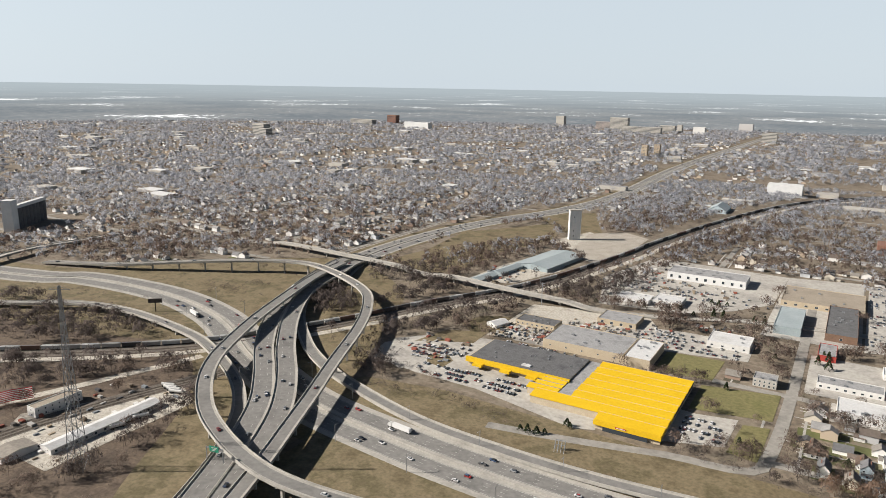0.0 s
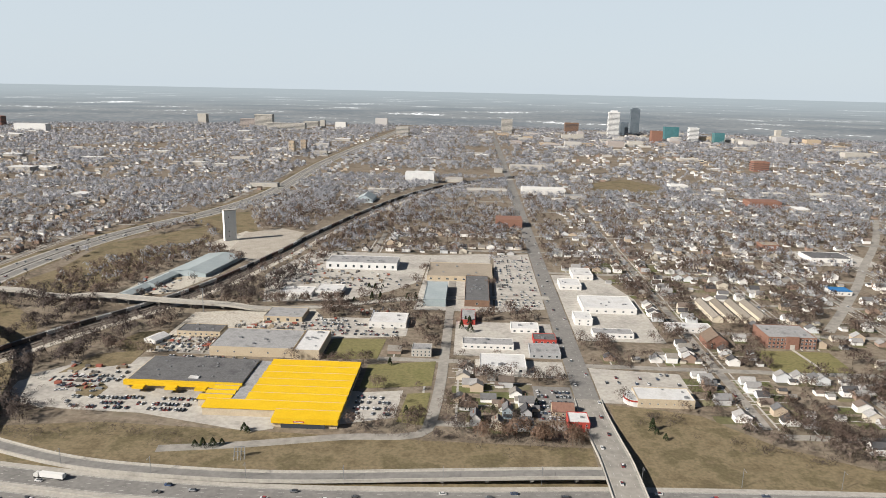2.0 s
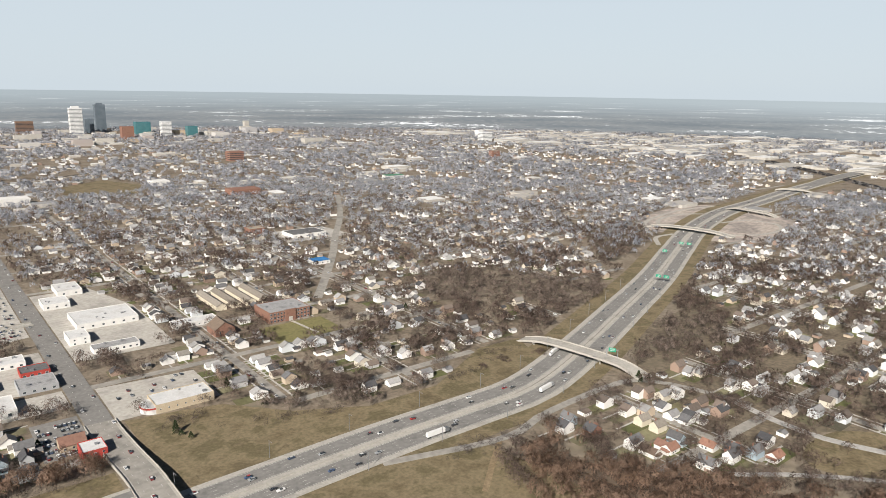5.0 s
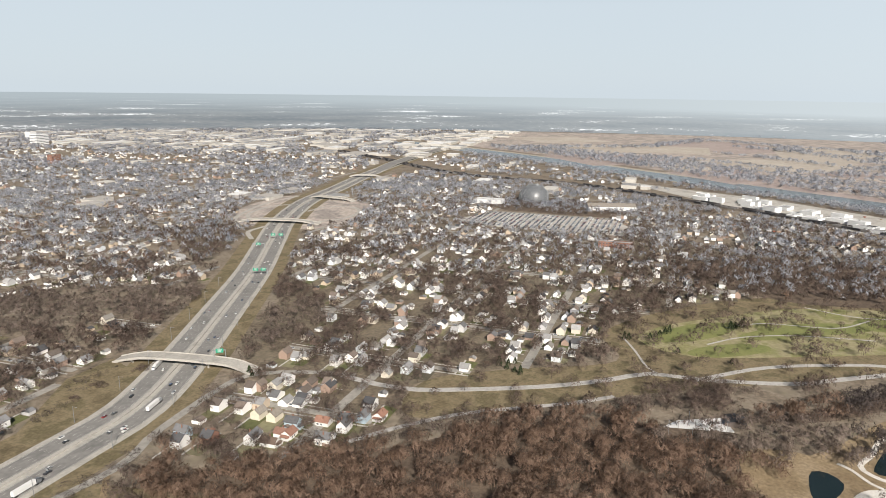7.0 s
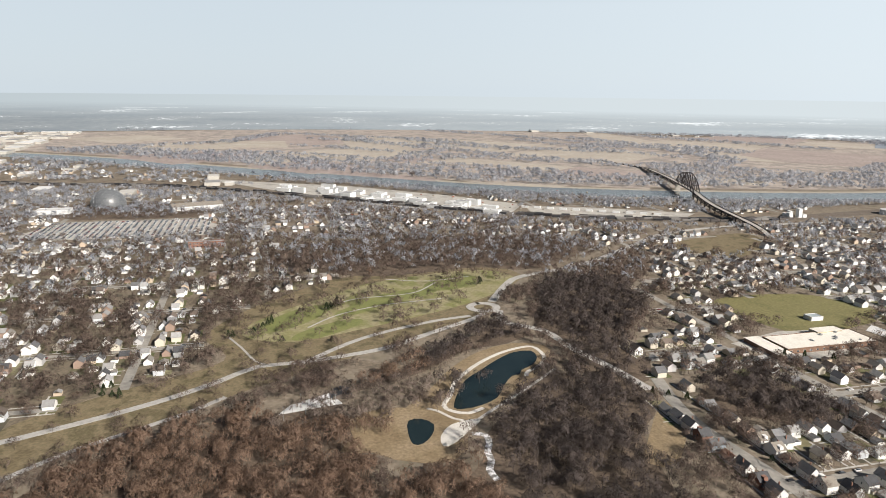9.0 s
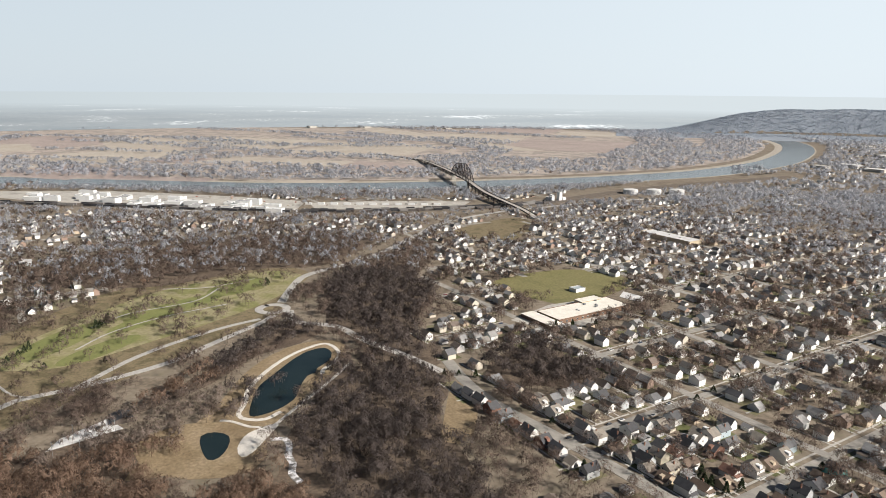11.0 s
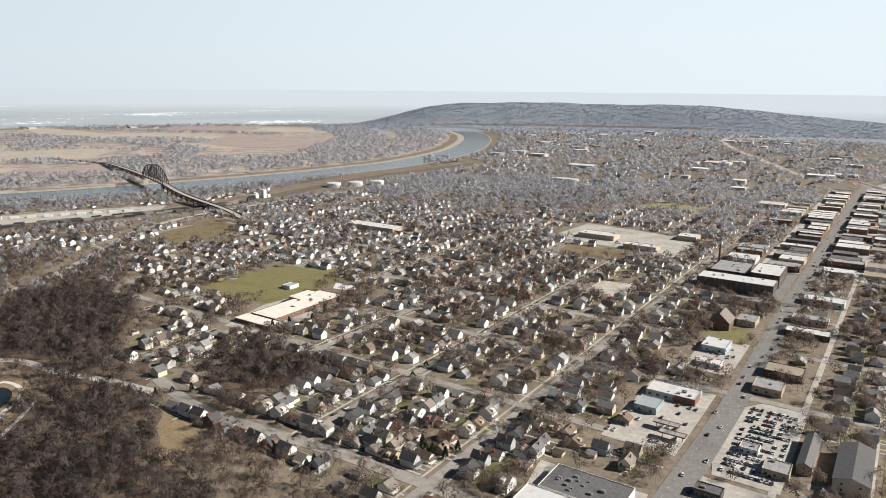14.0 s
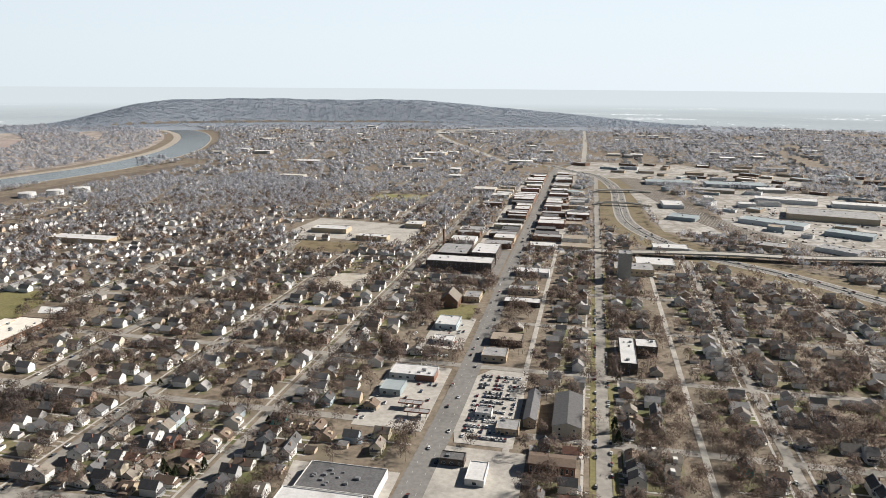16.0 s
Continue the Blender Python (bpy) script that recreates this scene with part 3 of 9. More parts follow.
strip("footpath", smooth([(462, -150), (480, -172), (500, -198), (520, -222), (540, -245)], 6), -1.4, 1.4, -0.2, 0.26, G["drive"], None, "pale paved track under bare trees", "structure", "path")
strip("stony_brook", smooth([(441, -138), (437, -147), (425, -146), (414, -141), (402, -140), (391, -135), (378, -136)], 5), -2.4, 2.4, -0.2, 0.22, mat("white_rubble", [(0.16, 0.15, 0.14), (0.22, 0.21, 0.2), (0.85, 0.85, 0.87), (0.2, 0.2, 0.21)], 5, fine=0.3), None, "white rubble in the brook bed", "structure", "brook")

# ---- woods and open land ----
WOODS = [
    [(540, -222), (500, -290), (450, -292), (410, -258), (335, -237), (280, -210), (240, -120), (300, -40), (392, -80), (392, -125), (440, -150), (470, -175), (510, -205)],
    [(345, 262), (378, 224), (407, 172), (440, 138), (470, 110), (495, 72), (503, 35), (505, 5), (515, -48), (470, -56), (420, -60), (340, -45), (260, 20), (240, 100), (260, 190), (290, 285), (318, 302)],
    [(625, -262), (700, -290), (809, -345), (880, -450), (960, -560), (849, -522), (763, -443), (683, -424), (597, -341), (536, -337), (490, -300), (530, -262), (590, -275)],
    [(890, -130), (1000, 0), (1110, -100), (1120, -330), (1040, -520), (960, -470), (880, -360), (905, -280)],
    [(530, -52), (560, -95), (600, -150), (640, -200), (680, -240), (640, -262), (610, -225), (600, -180), (560, -130), (540, -90)],
    [(470, -345), (490, -392), (455, -428), (400, -420), (385, -395), (411, -360), (437, -328)],
]
for k, w in enumerate(WOODS):
    sheet("woodland_floor", w, 0.05 + 0.004 * k, G["leaf"], "brown leaf litter under bare trees", True)
    stamp_poly(smooth(w, 20, closed=True), *BLD)
    stamp_poly(smooth(w, 20, closed=True), wood, value=1)
# leafy yards in a darker copy of the yard colour, with tree shade painted in
sheet("leafy_yards", [(430, 240), (520, 190), (640, 60), (720, 70), (900, -100), (1110, -80), (1150, 250), (1000, 540), (760, 440), (560, 400)], 0.045, mat("shaded_leafy_ground", [(0.095, 0.076, 0.053), (0.147, 0.118, 0.084), (0.190, 0.157, 0.114), (0.119, 0.103, 0.067)], 30, fine=0.25, fine_scale=8), "brown leafy ground of wooded yards, darkened for tree shade", True)
PARK = [(625, 40), (700, 60), (800, 0), (900, -120), (905, -290), (850, -330), (760, -262), (700, -235), (640, -130), (560, 10), (500, 95), (455, 178), (520, 190), (570, 130)]
sheet("park_grass", PARK, 0.06, G["dry"], "tan winter grass of the park", True)
stamp_poly(smooth(PARK, 20, closed=True), *BLD)
PARKLAND = [(250, 230), (450, 190), (625, 40), (760, -260), (800, -300), (600, -285), (420, -285), (300, -300), (230, 0)]
stamp_poly(PARKLAND, *BLD)
COURT = [(470, 0), (503, 2), (536, -44), (512, -62), (478, -40)]
GOLF = [(690, 25), (740, 5), (800, -60), (860, -140), (892, -270), (850, -318), (790, -280), (739, -215), (690, -110), (661, -24)]
sheet("golf_fairway", GOLF, 0.12, G["golf"], "green and tan golf fairways", True)
stamp_poly(smooth(GOLF, 20, closed=True), *BLD)
stamp_poly(smooth(GOLF, 20, closed=True), park)
stamp_poly(smooth(PARK, 20, closed=True), park)
for fk, (fx, fy, fw, fh, fa) in enumerate(((735, -30, 110, 20, 0.75), (790, -150, 130, 18, 1.15), (835, -230, 90, 25, 1.0), (690, -60, 90, 15, 1.0), (760, -110, 100, 14, 0.9))):
    q = [(fx + fw / 2 * math.cos(a) * math.cos(fa) - fh * math.sin(a) * math.sin(fa), fy - fw / 2 * math.cos(a) * math.sin(fa) - fh * math.sin(a) * math.cos(fa)) for a in np.linspace(0, 2 * math.pi, 12, endpoint=False)]
    sheet("golf_green", q, 0.16 + 0.012 * fk, mat("bright_turf", [(0.17, 0.19, 0.065), (0.22, 0.225, 0.085)], 25, fine=0.1), "smooth green turf of the golf course", True, 8)
for path in ([(688, 38), (655, 25), (619, 13), (606, 2)], [(760, -60), (790, -100), (800, -170), (840, -210)], [(700, -40), (735, -75), (760, -130), (770, -200)], [(870, -150), (850, -200), (860, -260)]):
    strip("footpath", smooth(path, 10), -1.1, 1.1, -0.2, 0.26, G["drive"], None, "pale cart path across the golf course", "structure", "path")
G["works"] = mat("stained_works_yard", [(0.22, 0.212, 0.20), (0.44, 0.425, 0.395), (0.27, 0.245, 0.21), (0.50, 0.485, 0.455), (0.19, 0.183, 0.175)], 90, rough=0.9, fine=0.2, span=(0.34, 0.66))
FIELDS = [
    ([(990, -645), (1040, -810), (960, -800), (880, -690), (930, -632)], "dry", "tan meadow beside the bridge road"),
    ([(690, -512), (690, -640), (606, -672), (574, -600), (572, -525)], "lawn", "school playing field in winter grass"),
    ([(455, -300), (402, -256), (375, -240), (372, -262), (440, -312)], "straw", "rough straw-coloured clearing in the wood"),
]
for poly, g_, lab in FIELDS:
    sheet("meadow", poly, 0.09, G[g_], lab, True)
    stamp_poly(poly, *ALL)

# flood plain beyond the river: fields and tree belts
fN = normals2(RIVER_C)
plain_edge = RIVER_C[:, :2] + fN * 130
PLAIN = [tuple(p) for p in plain_edge] + [(4300, -1200), (4390, 0), (4200, 1150)]
stamp_poly(PLAIN, *ALL)
sheet("flood_plain", PLAIN, 0.04, G["field_c"], "brown rough meadow of the flood plain", False)
fields = [
    (1830, -620, 140, 420, "field_a"), (1980, -330, 120, 360, "field_b"), (2380, -560, 150, 420, "field_b"), (2480, -20, 130, 380, "field_a"), (1720, -1250, 120, 260, "field_a"), (1900, -2250, 160, 420, "field_a"),
    (2150, -700, 420, 520, "field_a"), (2700, -350, 500, 420, "field_a"), (2000, -1500, 520, 420, "field_c"), (2550, -1250, 560, 500, "field_a"), (2300, -2100, 600, 500, "field_b"),
    (3100, -900, 500, 700, "field_a"), (2650, 250, 360, 380, "field_b"), (3100, 350, 420, 420, "field_a"), (3500, -200, 460, 600, "field_b"), (3600, -1100, 420, 520, "field_c"),
    (2900, -2000, 480, 520, "field_a"), (2350, -2800, 420, 500, "field_c"), (3300, -2600, 600, 480, "field_b"), (3650, 600, 400, 420, "field_a"), (1950, -1000, 220, 250, "field_b"), (2250, -150, 260, 300, "field_b"), (2800, -2750, 380, 420, "field_a")]
for k, (poly, g_) in enumerate((([(3671, -394), (3631, -793), (2944, -655), (2692, -487), (2813, -361)], "field_a"), ([(4300, -2015), (3888, -2000), (2094, -1815), (2212, -1719), (3242, -1650)], "field_a"), ([(3451, 225), (3413, -119), (3013, -116), (3046, 134)], "field_a"), ([(2425, -320), (2228, -727), (1690, -1018), (1588, -958), (1802, -589), (2083, -291)], "field_c"))):
    sheet("farm_field", poly, 0.52 + 0.02 * k, G[g_], "wide pale field on the flood plain", False)
for k, (fx, fy, fw, fh, g_) in enumerate(fields):
    c, s = math.cos(-0.9), math.sin(-0.9)
    q = [(fx + u * fw / 2 * c - v * fh / 2 * s, fy + u * fw / 2 * s + v * fh / 2 * c) for u, v in ((-1, -1), (1, -1), (1, 1), (-1, 1))]
    q = [p for p in q]
    sheet("farm_field", q, 0.20 + 0.01 * k, G[g_], {"field_a": "pale stubble field on the flood plain", "field_b": "ploughed brown field on the flood plain", "field_c": "rough brown meadow on the flood plain"}[g_], False)
belts = [([(1640, -760), (1900, -380), (2300, 20)], 22), ([(1800, -850), (2100, -520), (2500, -160)], 24), ([(2000, -820), (2400, -420), (2760, -40)], 26), ([(2250, -950), (2650, -560), (3100, -150)], 30), ([(2750, -1050), (3050, -700), (3500, -250)], 34), ([(1700, -1050), (1850, -900), (2000, -880)], 30), ([(2350, -1500), (2800, -1350), (3300, -1250)], 34), ([(3300, -900), (3600, -500), (3900, -150)], 40), ([(3100, -1500), (3600, -1300), (4100, -1000)], 40), ([(2600, -2400), (3100, -2200), (3700, -2000)], 60), (RIVER_C[:, :2] + fN * 190, 55), (RIVER_C[14:, :2] + fN[14:] * 300, 75), ([(2080, -1150), (2500, -900), (2950, -620), (3600, -420)], 40), ([(1720, -780), (2050, -420), (2420, -60), (2800, 420)], 40),
         ([(1850, -1200), (2200, -1650), (2700, -1700), (3400, -1600)], 60), ([(2500, -500), (2800, -760), (3200, -500)], 35), ([(1750, -1900), (2100, -2500), (2700, -3000), (3400, -3100)], 120), ([(3000, 700), (3300, 150), (3900, -100)], 50), ([(1600, -1350), (1640, -1700), (1800, -2100)], 90)]
belts += [([(2089, -259), (1704, -619), (1530, -900)], 48), ([(2422, -340), (2458, -802), (2202, -1126)], 50), ([(3343, -744), (2808, -1015), (2625, -1339)], 60), ([(2901, -1479), (2802, -1760), (2552, -1869)], 120), ([(1995, -1300), (1760, -1457), (1640, -1650)], 130), ([(3000, 620), (2800, 330), (2700, 60), (2330, -140)], 95)]
for P, hw in belts:
    stamp_line(P, hw, no_tree, value=False)
    stamp_line(P, hw, wood, value=3)
stamp_line(RIVER_C, 100, no_tree)
stamp_line(RIVER_C, 100, wood, value=0)
BRUSHLAND = [(-330, 120), (-340, 330), (-430, 400), (-500, 440), (-640, 420), (-800, 330), (-800, 100)]
sheet("rough_ground", BRUSHLAND, 0.07, G["leaf"], "rough brown ground beside the railway", True)
stamp_poly(BRUSHLAND, *BLD)
stamp_poly(BRUSHLAND, park)
# wooded riverside and railway cutting on the near side
for P, hw in ((RIVER_C[:60, :2] - fN[:60] * 108, 34), (RIVER_C[8:, :2] - fN[8:] * 125, 26), ([(322, 250), (336, 285), (344, 318)], 17), ([(-430, 790), (-420, 860), (-395, 960), (-380, 1010)], 16), ([(-500, 700), (-470, 745), (-440, 760)], 14), ([(-560, 560), (-500, 600), (-450, 660), (-420, 720)], 22), ([(-460, 520), (-420, 590), (-360, 700), (-330, 800), (-300, 900), (-262, 1040)], 30), ([(-405, 480), (-350, 600), (-295, 730), (-262, 830), (-225, 960), (-190, 1120), (-150, 1300)], 20), ([(-650, 320), (-560, 400), (-500, 450)], 24), ([(-380, 960), (-330, 1080), (-290, 1250), (-230, 1420)], 34), ([(-420, 900), (-440, 1020), (-400, 1180)], 30), ([(1290, -560), (1200, -450), (1130, -200), (1150, 60)], 20), ([(1330, -1950), (1150, -1800), (1000, -1500), (900, -1200)], 50), ([(700, -1250), (800, -1500), (900, -1900), (1000, -2400)], 90), ([(380, 430), (300, 425), (240, 448), (205, 470)], 9), ([(0, 446), (40, 448), (85, 446)], 14), ([(-60, 440), (-20, 446)], 8)):
    stamp_line(P, hw, *BLD)
    stamp_line(P, hw, no_tree, value=False)
    stamp_line(P, hw, wood, value=2)

# brush and groves along the railway, the ramps and between the houses
THICKETS = [
    [(520, -13), (528, -76), (548, -150), (530, -182), (500, -140), (455, -100), (446, -62), (430, -30), (470, 5)],
    [(-812, 402), (-731, 418), (-647, 427), (-574, 413), (-518, 405), (-650, 315)],
    [(-610, 294), (-532, 347), (-478, 392), (-459, 373), (-503, 326), (-549, 262)],
    [(-423, 320), (-425, 350), (-392, 322), (-390, 285), (-378, 232), (-382, 207), (-398, 213), (-404, 262)],
    [(-475, 530), (-518, 598), (-508, 627), (-462, 609), (-426, 562), (-408, 494), (-424, 484)],
    [(-369, 453), (-379, 513), (-363, 523), (-340, 475), (-298, 429), (-333, 439)],
    [(-405, 544), (-374, 614), (-333, 695), (-272, 749), (-281, 704), (-310, 649), (-339, 557), (-361, 521), (-379, 513)],
    [(-444, 596), (-431, 656), (-395, 699), (-344, 688), (-366, 648), (-391, 596), (-410, 555)],
    [(-503, 665), (-453, 714), (-474, 755), (-531, 727)],
    [(-515, 813), (-493, 870), (-437, 986), (-399, 922), (-430, 806), (-459, 752)],
    [(-274, 755), (-250, 805), (-211, 1021), (-165, 1217), (-97, 1530), (-69, 1478), (-142, 1125), (-192, 968), (-214, 801), (-224, 729)],
    [(-364, 758), (-305, 856), (-292, 986), (-266, 1105), (-287, 810)],
    [(-383, 1208), (-361, 1737), (-299, 1624), (-278, 1315), (-327, 1158)],
    [(-937, 551), (-806, 625), (-792, 693), (-707, 710), (-835, 828), (-845, 741), (-883, 667)],
    [(538, 716), (607, 721), (659, 679), (666, 580), (725, 580), (680, 530), (607, 492), (567, 506), (556, 574), (503, 572), (471, 630)],
    [(959, 797), (1060, 787), (985, 693), (871, 636), (768, 600), (822, 672)],
    [(601, 405), (647, 421), (675, 385), (635, 337), (588, 340), (549, 350), (520, 345), (530, 367)],
    [(900, -1370), (895, -1589), (670, -1632), (512, -1419), (563, -1256), (736, -1246)],
]
thicket = np.zeros((NC, NC), bool)
for P in THICKETS:
    stamp_poly(P, *BLD)
    stamp_poly(P, wood, value=2)
    stamp_poly(P, thicket)

# ---- main roads ----
I80 = smooth([(-1500, 330), (-904, 450), (-795, 492), (-657, 503), (-540, 476), (-440, 420), (-340, 378), (-244, 363), (-180, 358), (-100, 357), (0, 362), (100, 370), (250, 376), (330, 376), (396, 379), (490, 410), (628, 466), (782, 530), (958, 614), (1128, 692), (1343, 764), (1559, 800), (1819, 848), (2114, 889), (2590, 935), (3246, 950), (4274, 1000)], 20)
I480 = smooth([(-545, 660), (-572, 735), (-581, 853), (-569, 1004), (-533, 1147), (-482, 1298), (-448, 1564), (-462, 2195), (-433, 3080), (-380, 4300)], 25)
for P, hw in ((I80, 48), (I480, 34)):
    strip("grass_verge", P, -hw + 8, hw - 4, -0.3, 0.14, G["dry"], None, "dry grass verge of the motorway", "structure", "verge")
    stamp_line(P, hw, *ALL)
stamp_line([(1900, 815), (2300, 865), (2700, 890), (3300, 890), (4300, 930)], 95, no_tree)
sheet("motorway_bank", [(112, 398), (112, 512), (150, 506), (180, 498), (218, 455), (270, 428), (335, 428), (420, 472), (470, 470), (440, 400), (300, 396)], 0.16, G["dry"], "sloping dry grass bank above the motorway", False)
stamp_poly([(112, 398), (112, 512), (180, 498), (218, 455), (270, 428), (335, 428), (420, 472), (470, 470), (440, 400)], *ALL)
sheet("motorway_bank", [(-345, 396), (-330, 440), (-260, 452), (-150, 448), (-60, 444), (88, 442), (88, 404), (-60, 396), (-200, 392)], 0.16, G["dry"], "brushy dry grass bank above the motorway", False)
stamp_poly([(-345, 396), (-330, 440), (-260, 452), (-150, 448), (-60, 444), (88, 442), (88, 404), (-200, 392)], *ALL)
sheet("motorway_bank", [(110, 350), (-300, 335), (-300, 150), (330, 150), (300, 345)], 0.10, G["dry"], "dry grass slope below the motorway", False)
stamp_poly([(110, 350), (-300, 335), (-300, 120), (235, 120), (300, 345)], *ALL)
INTER = [(-900, 400), (-800, 560), (-740, 640), (-640, 720), (-560, 740), (-440, 660), (-390, 560), (-340, 440), (-300, 300), (-250, 240), (-330, 200), (-420, 330), (-520, 400), (-700, 360)]
sheet("interchange_grass", INTER, 0.11, G["dry"], "tan grass between the ramps", True)
stamp_poly(INTER, *ALL)


def motorway(P, total, lane_w, gap, label):
    road = thing("road", label, "motorway", "", "structure")
    strip("shoulder", P, -total / 2, total / 2, -0.3, 0.30, G["concrete"], road)
    for s in (-1, 1):
        a, b = sorted((s * gap / 2, s * (gap / 2 + lane_w)))
        strip("carriageway", P, a, b, -0.3, 0.34, G["asphalt"], road)
        V, F = dashes(P[:260], [s * (gap / 2 + lane_w * f) for f in (0.25, 0.5, 0.75)], 0.38, w=0.11)
        bulk("lane_marking", V, F, [G["paint"]], parent=road)
        for e in (0.6, lane_w - 0.6):
            strip("edge_line", P, s * (gap / 2 + e) - 0.12, s * (gap / 2 + e) + 0.12, 0.0, 0.375, G["paint"], road)
    strip("median_barrier", P, -0.3, 0.3, 0.0, 1.15, G["concrete"], road)
    return road


motorway(I80, 50, 15.5, 9, "wide grey motorway with dark lanes and pale shoulders")
motorway(I480, 42, 13.5, 8, "grey motorway running north over the plain")


def deck(name, pts, width, label, rail=0.9, thick=1.6, surface="concrete", piers=True, step=10, pier_every=36, lanes=0):
    """A raised road: slab, parapets, and piers where it is off the ground."""
    P = smooth(pts, step)
    root = thing(name, label, "road", "", "structure")
    strip("deck_slab", P, -width / 2, width / 2, -thick, 0.0, G["concrete"], root)
    strip("roadway", P, -width / 2 + 2.0, width / 2 - 2.0, -0.3, 0.05, G[surface], root)
    for s in (-1, 1):
        strip("parapet", P, s * width / 2 - 0.25, s * width / 2 + 0.25, -thick * 0.8, rail, G["concrete"], root)
    V, F = dashes(P, [width * (k / (lanes + 1) - 0.5) for k in range(1, lanes + 1)], 0.09, w=0.10) if lanes else ([], [])
    if V:
        bulk("lane_marking", V, F, [G["paint"]], parent=root)
    if piers:
        seg = np.r_[0, np.cumsum(np.linalg.norm(np.diff(P[:, :2], axis=0), axis=1))]
        N = normals2(P)
        s = pier_every / 2
        while s < seg[-1]:
            c = [float(np.interp(s, seg, P[:, k])) for k in range(3)]
            nn = [float(np.interp(s, seg, N[:, k])) for k in range(2)]
            if c[2] - thick > 2.5 and bool(free(road_zone, c[0], c[1])):
                m = Matrix.Translation((c[0], c[1], 0)) @ Matrix.Rotation(math.atan2(nn[1], nn[0]), 4, 'Z')
                hgt = c[2] - thick
                w = width / 2 - 0.8
                boxes("pier", [(-w, w, -0.7, 0.7, hgt - 1.3, hgt), (-w * 0.6 - 0.6, -w * 0.6 + 0.6, -0.6, 0.6, 0, hgt - 1.3), (w * 0.6 - 0.6, w * 0.6 + 0.6, -0.6, 0.6, 0, hgt - 1.3)] if width > 12 else [(-w, w, -0.8, 0.8, hgt - 1.4, hgt), (-1.0, 1.0, -0.8, 0.8, 0, hgt - 1.4)], G["concrete"], root, "", m)
            s += pier_every
    stamp_line(P, width / 2 + 5, *ALL)
    stamp_line(P, width / 2 + 3, ramps)
    return root


road_zone = np.zeros((NC, NC), bool)
ramps = np.zeros((NC, NC), bool)
stamp_line(I80, 28, ramps)
stamp_line(I480, 24, ramps)
stamp_line(I80, 26, road_zone)
RA = [(-900, 505, 3), (-800, 540, 7), (-727, 580, 12), (-680, 605, 15), (-621, 640, 16), (-570, 652, 16), (-503, 629, 16), (-446, 595, 16), (-411, 552, 16), (-380, 496, 16), (-349, 422, 15), (-324, 365, 14), (-305, 319, 13), (-290, 282, 12), (-270, 220, 9), (-255, 150, 5)]
RB = [(-560, 700, 10), (-535, 620, 15), (-511, 553, 17), (-479, 469, 18), (-450, 405, 18), (-428, 366, 18), (-401, 334, 18), (-367, 305, 18), (-333, 286, 18), (-298, 273, 17), (-262, 267, 16), (-215, 272, 14), (-150, 290, 9), (-70, 320, 3), (20, 338, 0.6), (120, 345, 0.5)]
RL = [(-590, 780, 1), (-580, 720, 5), (-560, 666, 9), (-531, 583, 10), (-490, 503, 10), (-439, 435, 10), (-390, 384, 10), (-357, 347, 10), (-335, 312, 9), (-317, 274, 8), (-290, 210, 5), (-270, 150, 2)]
RR_ = [(-565, 780, 1), (-558, 720, 5), (-537, 663, 9), (-514, 580, 10), (-470, 505, 10), (-419, 441, 10), (-371, 390, 10), (-336, 347, 10), (-314, 309, 9), (-300, 276, 8), (-272, 210, 5), (-250, 150, 2)]
RC = [(-900, 330, 1), (-765, 377, 5), (-692, 413, 8), (-619, 428, 8), (-518, 417, 8), (-462, 398, 7), (-410, 371, 6), (-372, 340, 5), (-345, 305, 4), (-326, 272, 3), (-305, 220, 2), (-285, 160, 1)]
RD = [(-570, 740, 2), (-547, 665, 5), (-526, 600, 6), (-477, 524, 6), (-415, 464, 5), (-369, 434, 4), (-323, 416, 2.5), (-251, 395, 2), (-181, 388, 2), (-109, 387, 2.6), (-18, 393, 4.5), (60, 398, 6.4), (88, 399, 7)]
deck("ramp", RL, 17, "concrete motorway bridge curving over the interchange", lanes=2, surface="asphalt")
deck("ramp", RR_, 17, "concrete motorway bridge curving over the interchange", lanes=2, surface="asphalt")
deck("ramp", RC, 10, "single-lane ramp curving down through the interchange", surface="asphalt")
deck("ramp", RD, 11, "ramp climbing beside the motorway on a low wall", pier_every=28, surface="asphalt")
deck("ramp", RA, 11, "high looping concrete ramp on tall piers", pier_every=34, surface="asphalt")
deck("ramp", RB, 12, "highest looping concrete ramp on tall piers", pier_every=34, surface="asphalt")
deck("overpass", [(-1000, 760, 0.4), (-780, 752, 0.5), (-740, 750, 3), (-700, 748, 8), (-599, 741, 8), (-500, 733, 8), (-470, 731, 4.5), (-440, 728, 4.5), (-412, 726, 8), (-328, 715, 8), (-259, 714, 6), (-220, 715, 2), (-150, 735, 0.4), (-80, 768, 0.4), (-15, 780, 0.4), (95, 792, 0.4)], 11, "long narrow concrete overpass across motorway and railway")
deck("overpass", [(-900, 380, 0.6), (-945, 450, 7), (-966, 520, 8), (-975, 600, 4), (-985, 680, 0.5)], 12, "concrete overpass west of the interchange")
deck("overpass", [(470, 466, 0.4), (475, 441, 6), (482, 405, 6.6), (487, 368, 6.2), (489, 352, 4.5), (488, 332, 0.4)], 15, "concrete street bridge over the motorway", thick=1.4)
deck("overpass", [(1086, 760, 1), (1095, 720, 6), (1110, 651, 6), (1118, 610, 1)], 18, "concrete bridge over the far motorway")
deck("overpass", [(1393, 782, 1), (1389, 758, 6), (1380, 689, 6), (1377, 668, 1)], 14, "concrete bridge over the far motorway")
deck("overpass", [(1780, 876, 1), (1787, 856, 6), (1800, 812, 6), (1806, 790, 1)], 14, "concrete bridge over the far motorway")
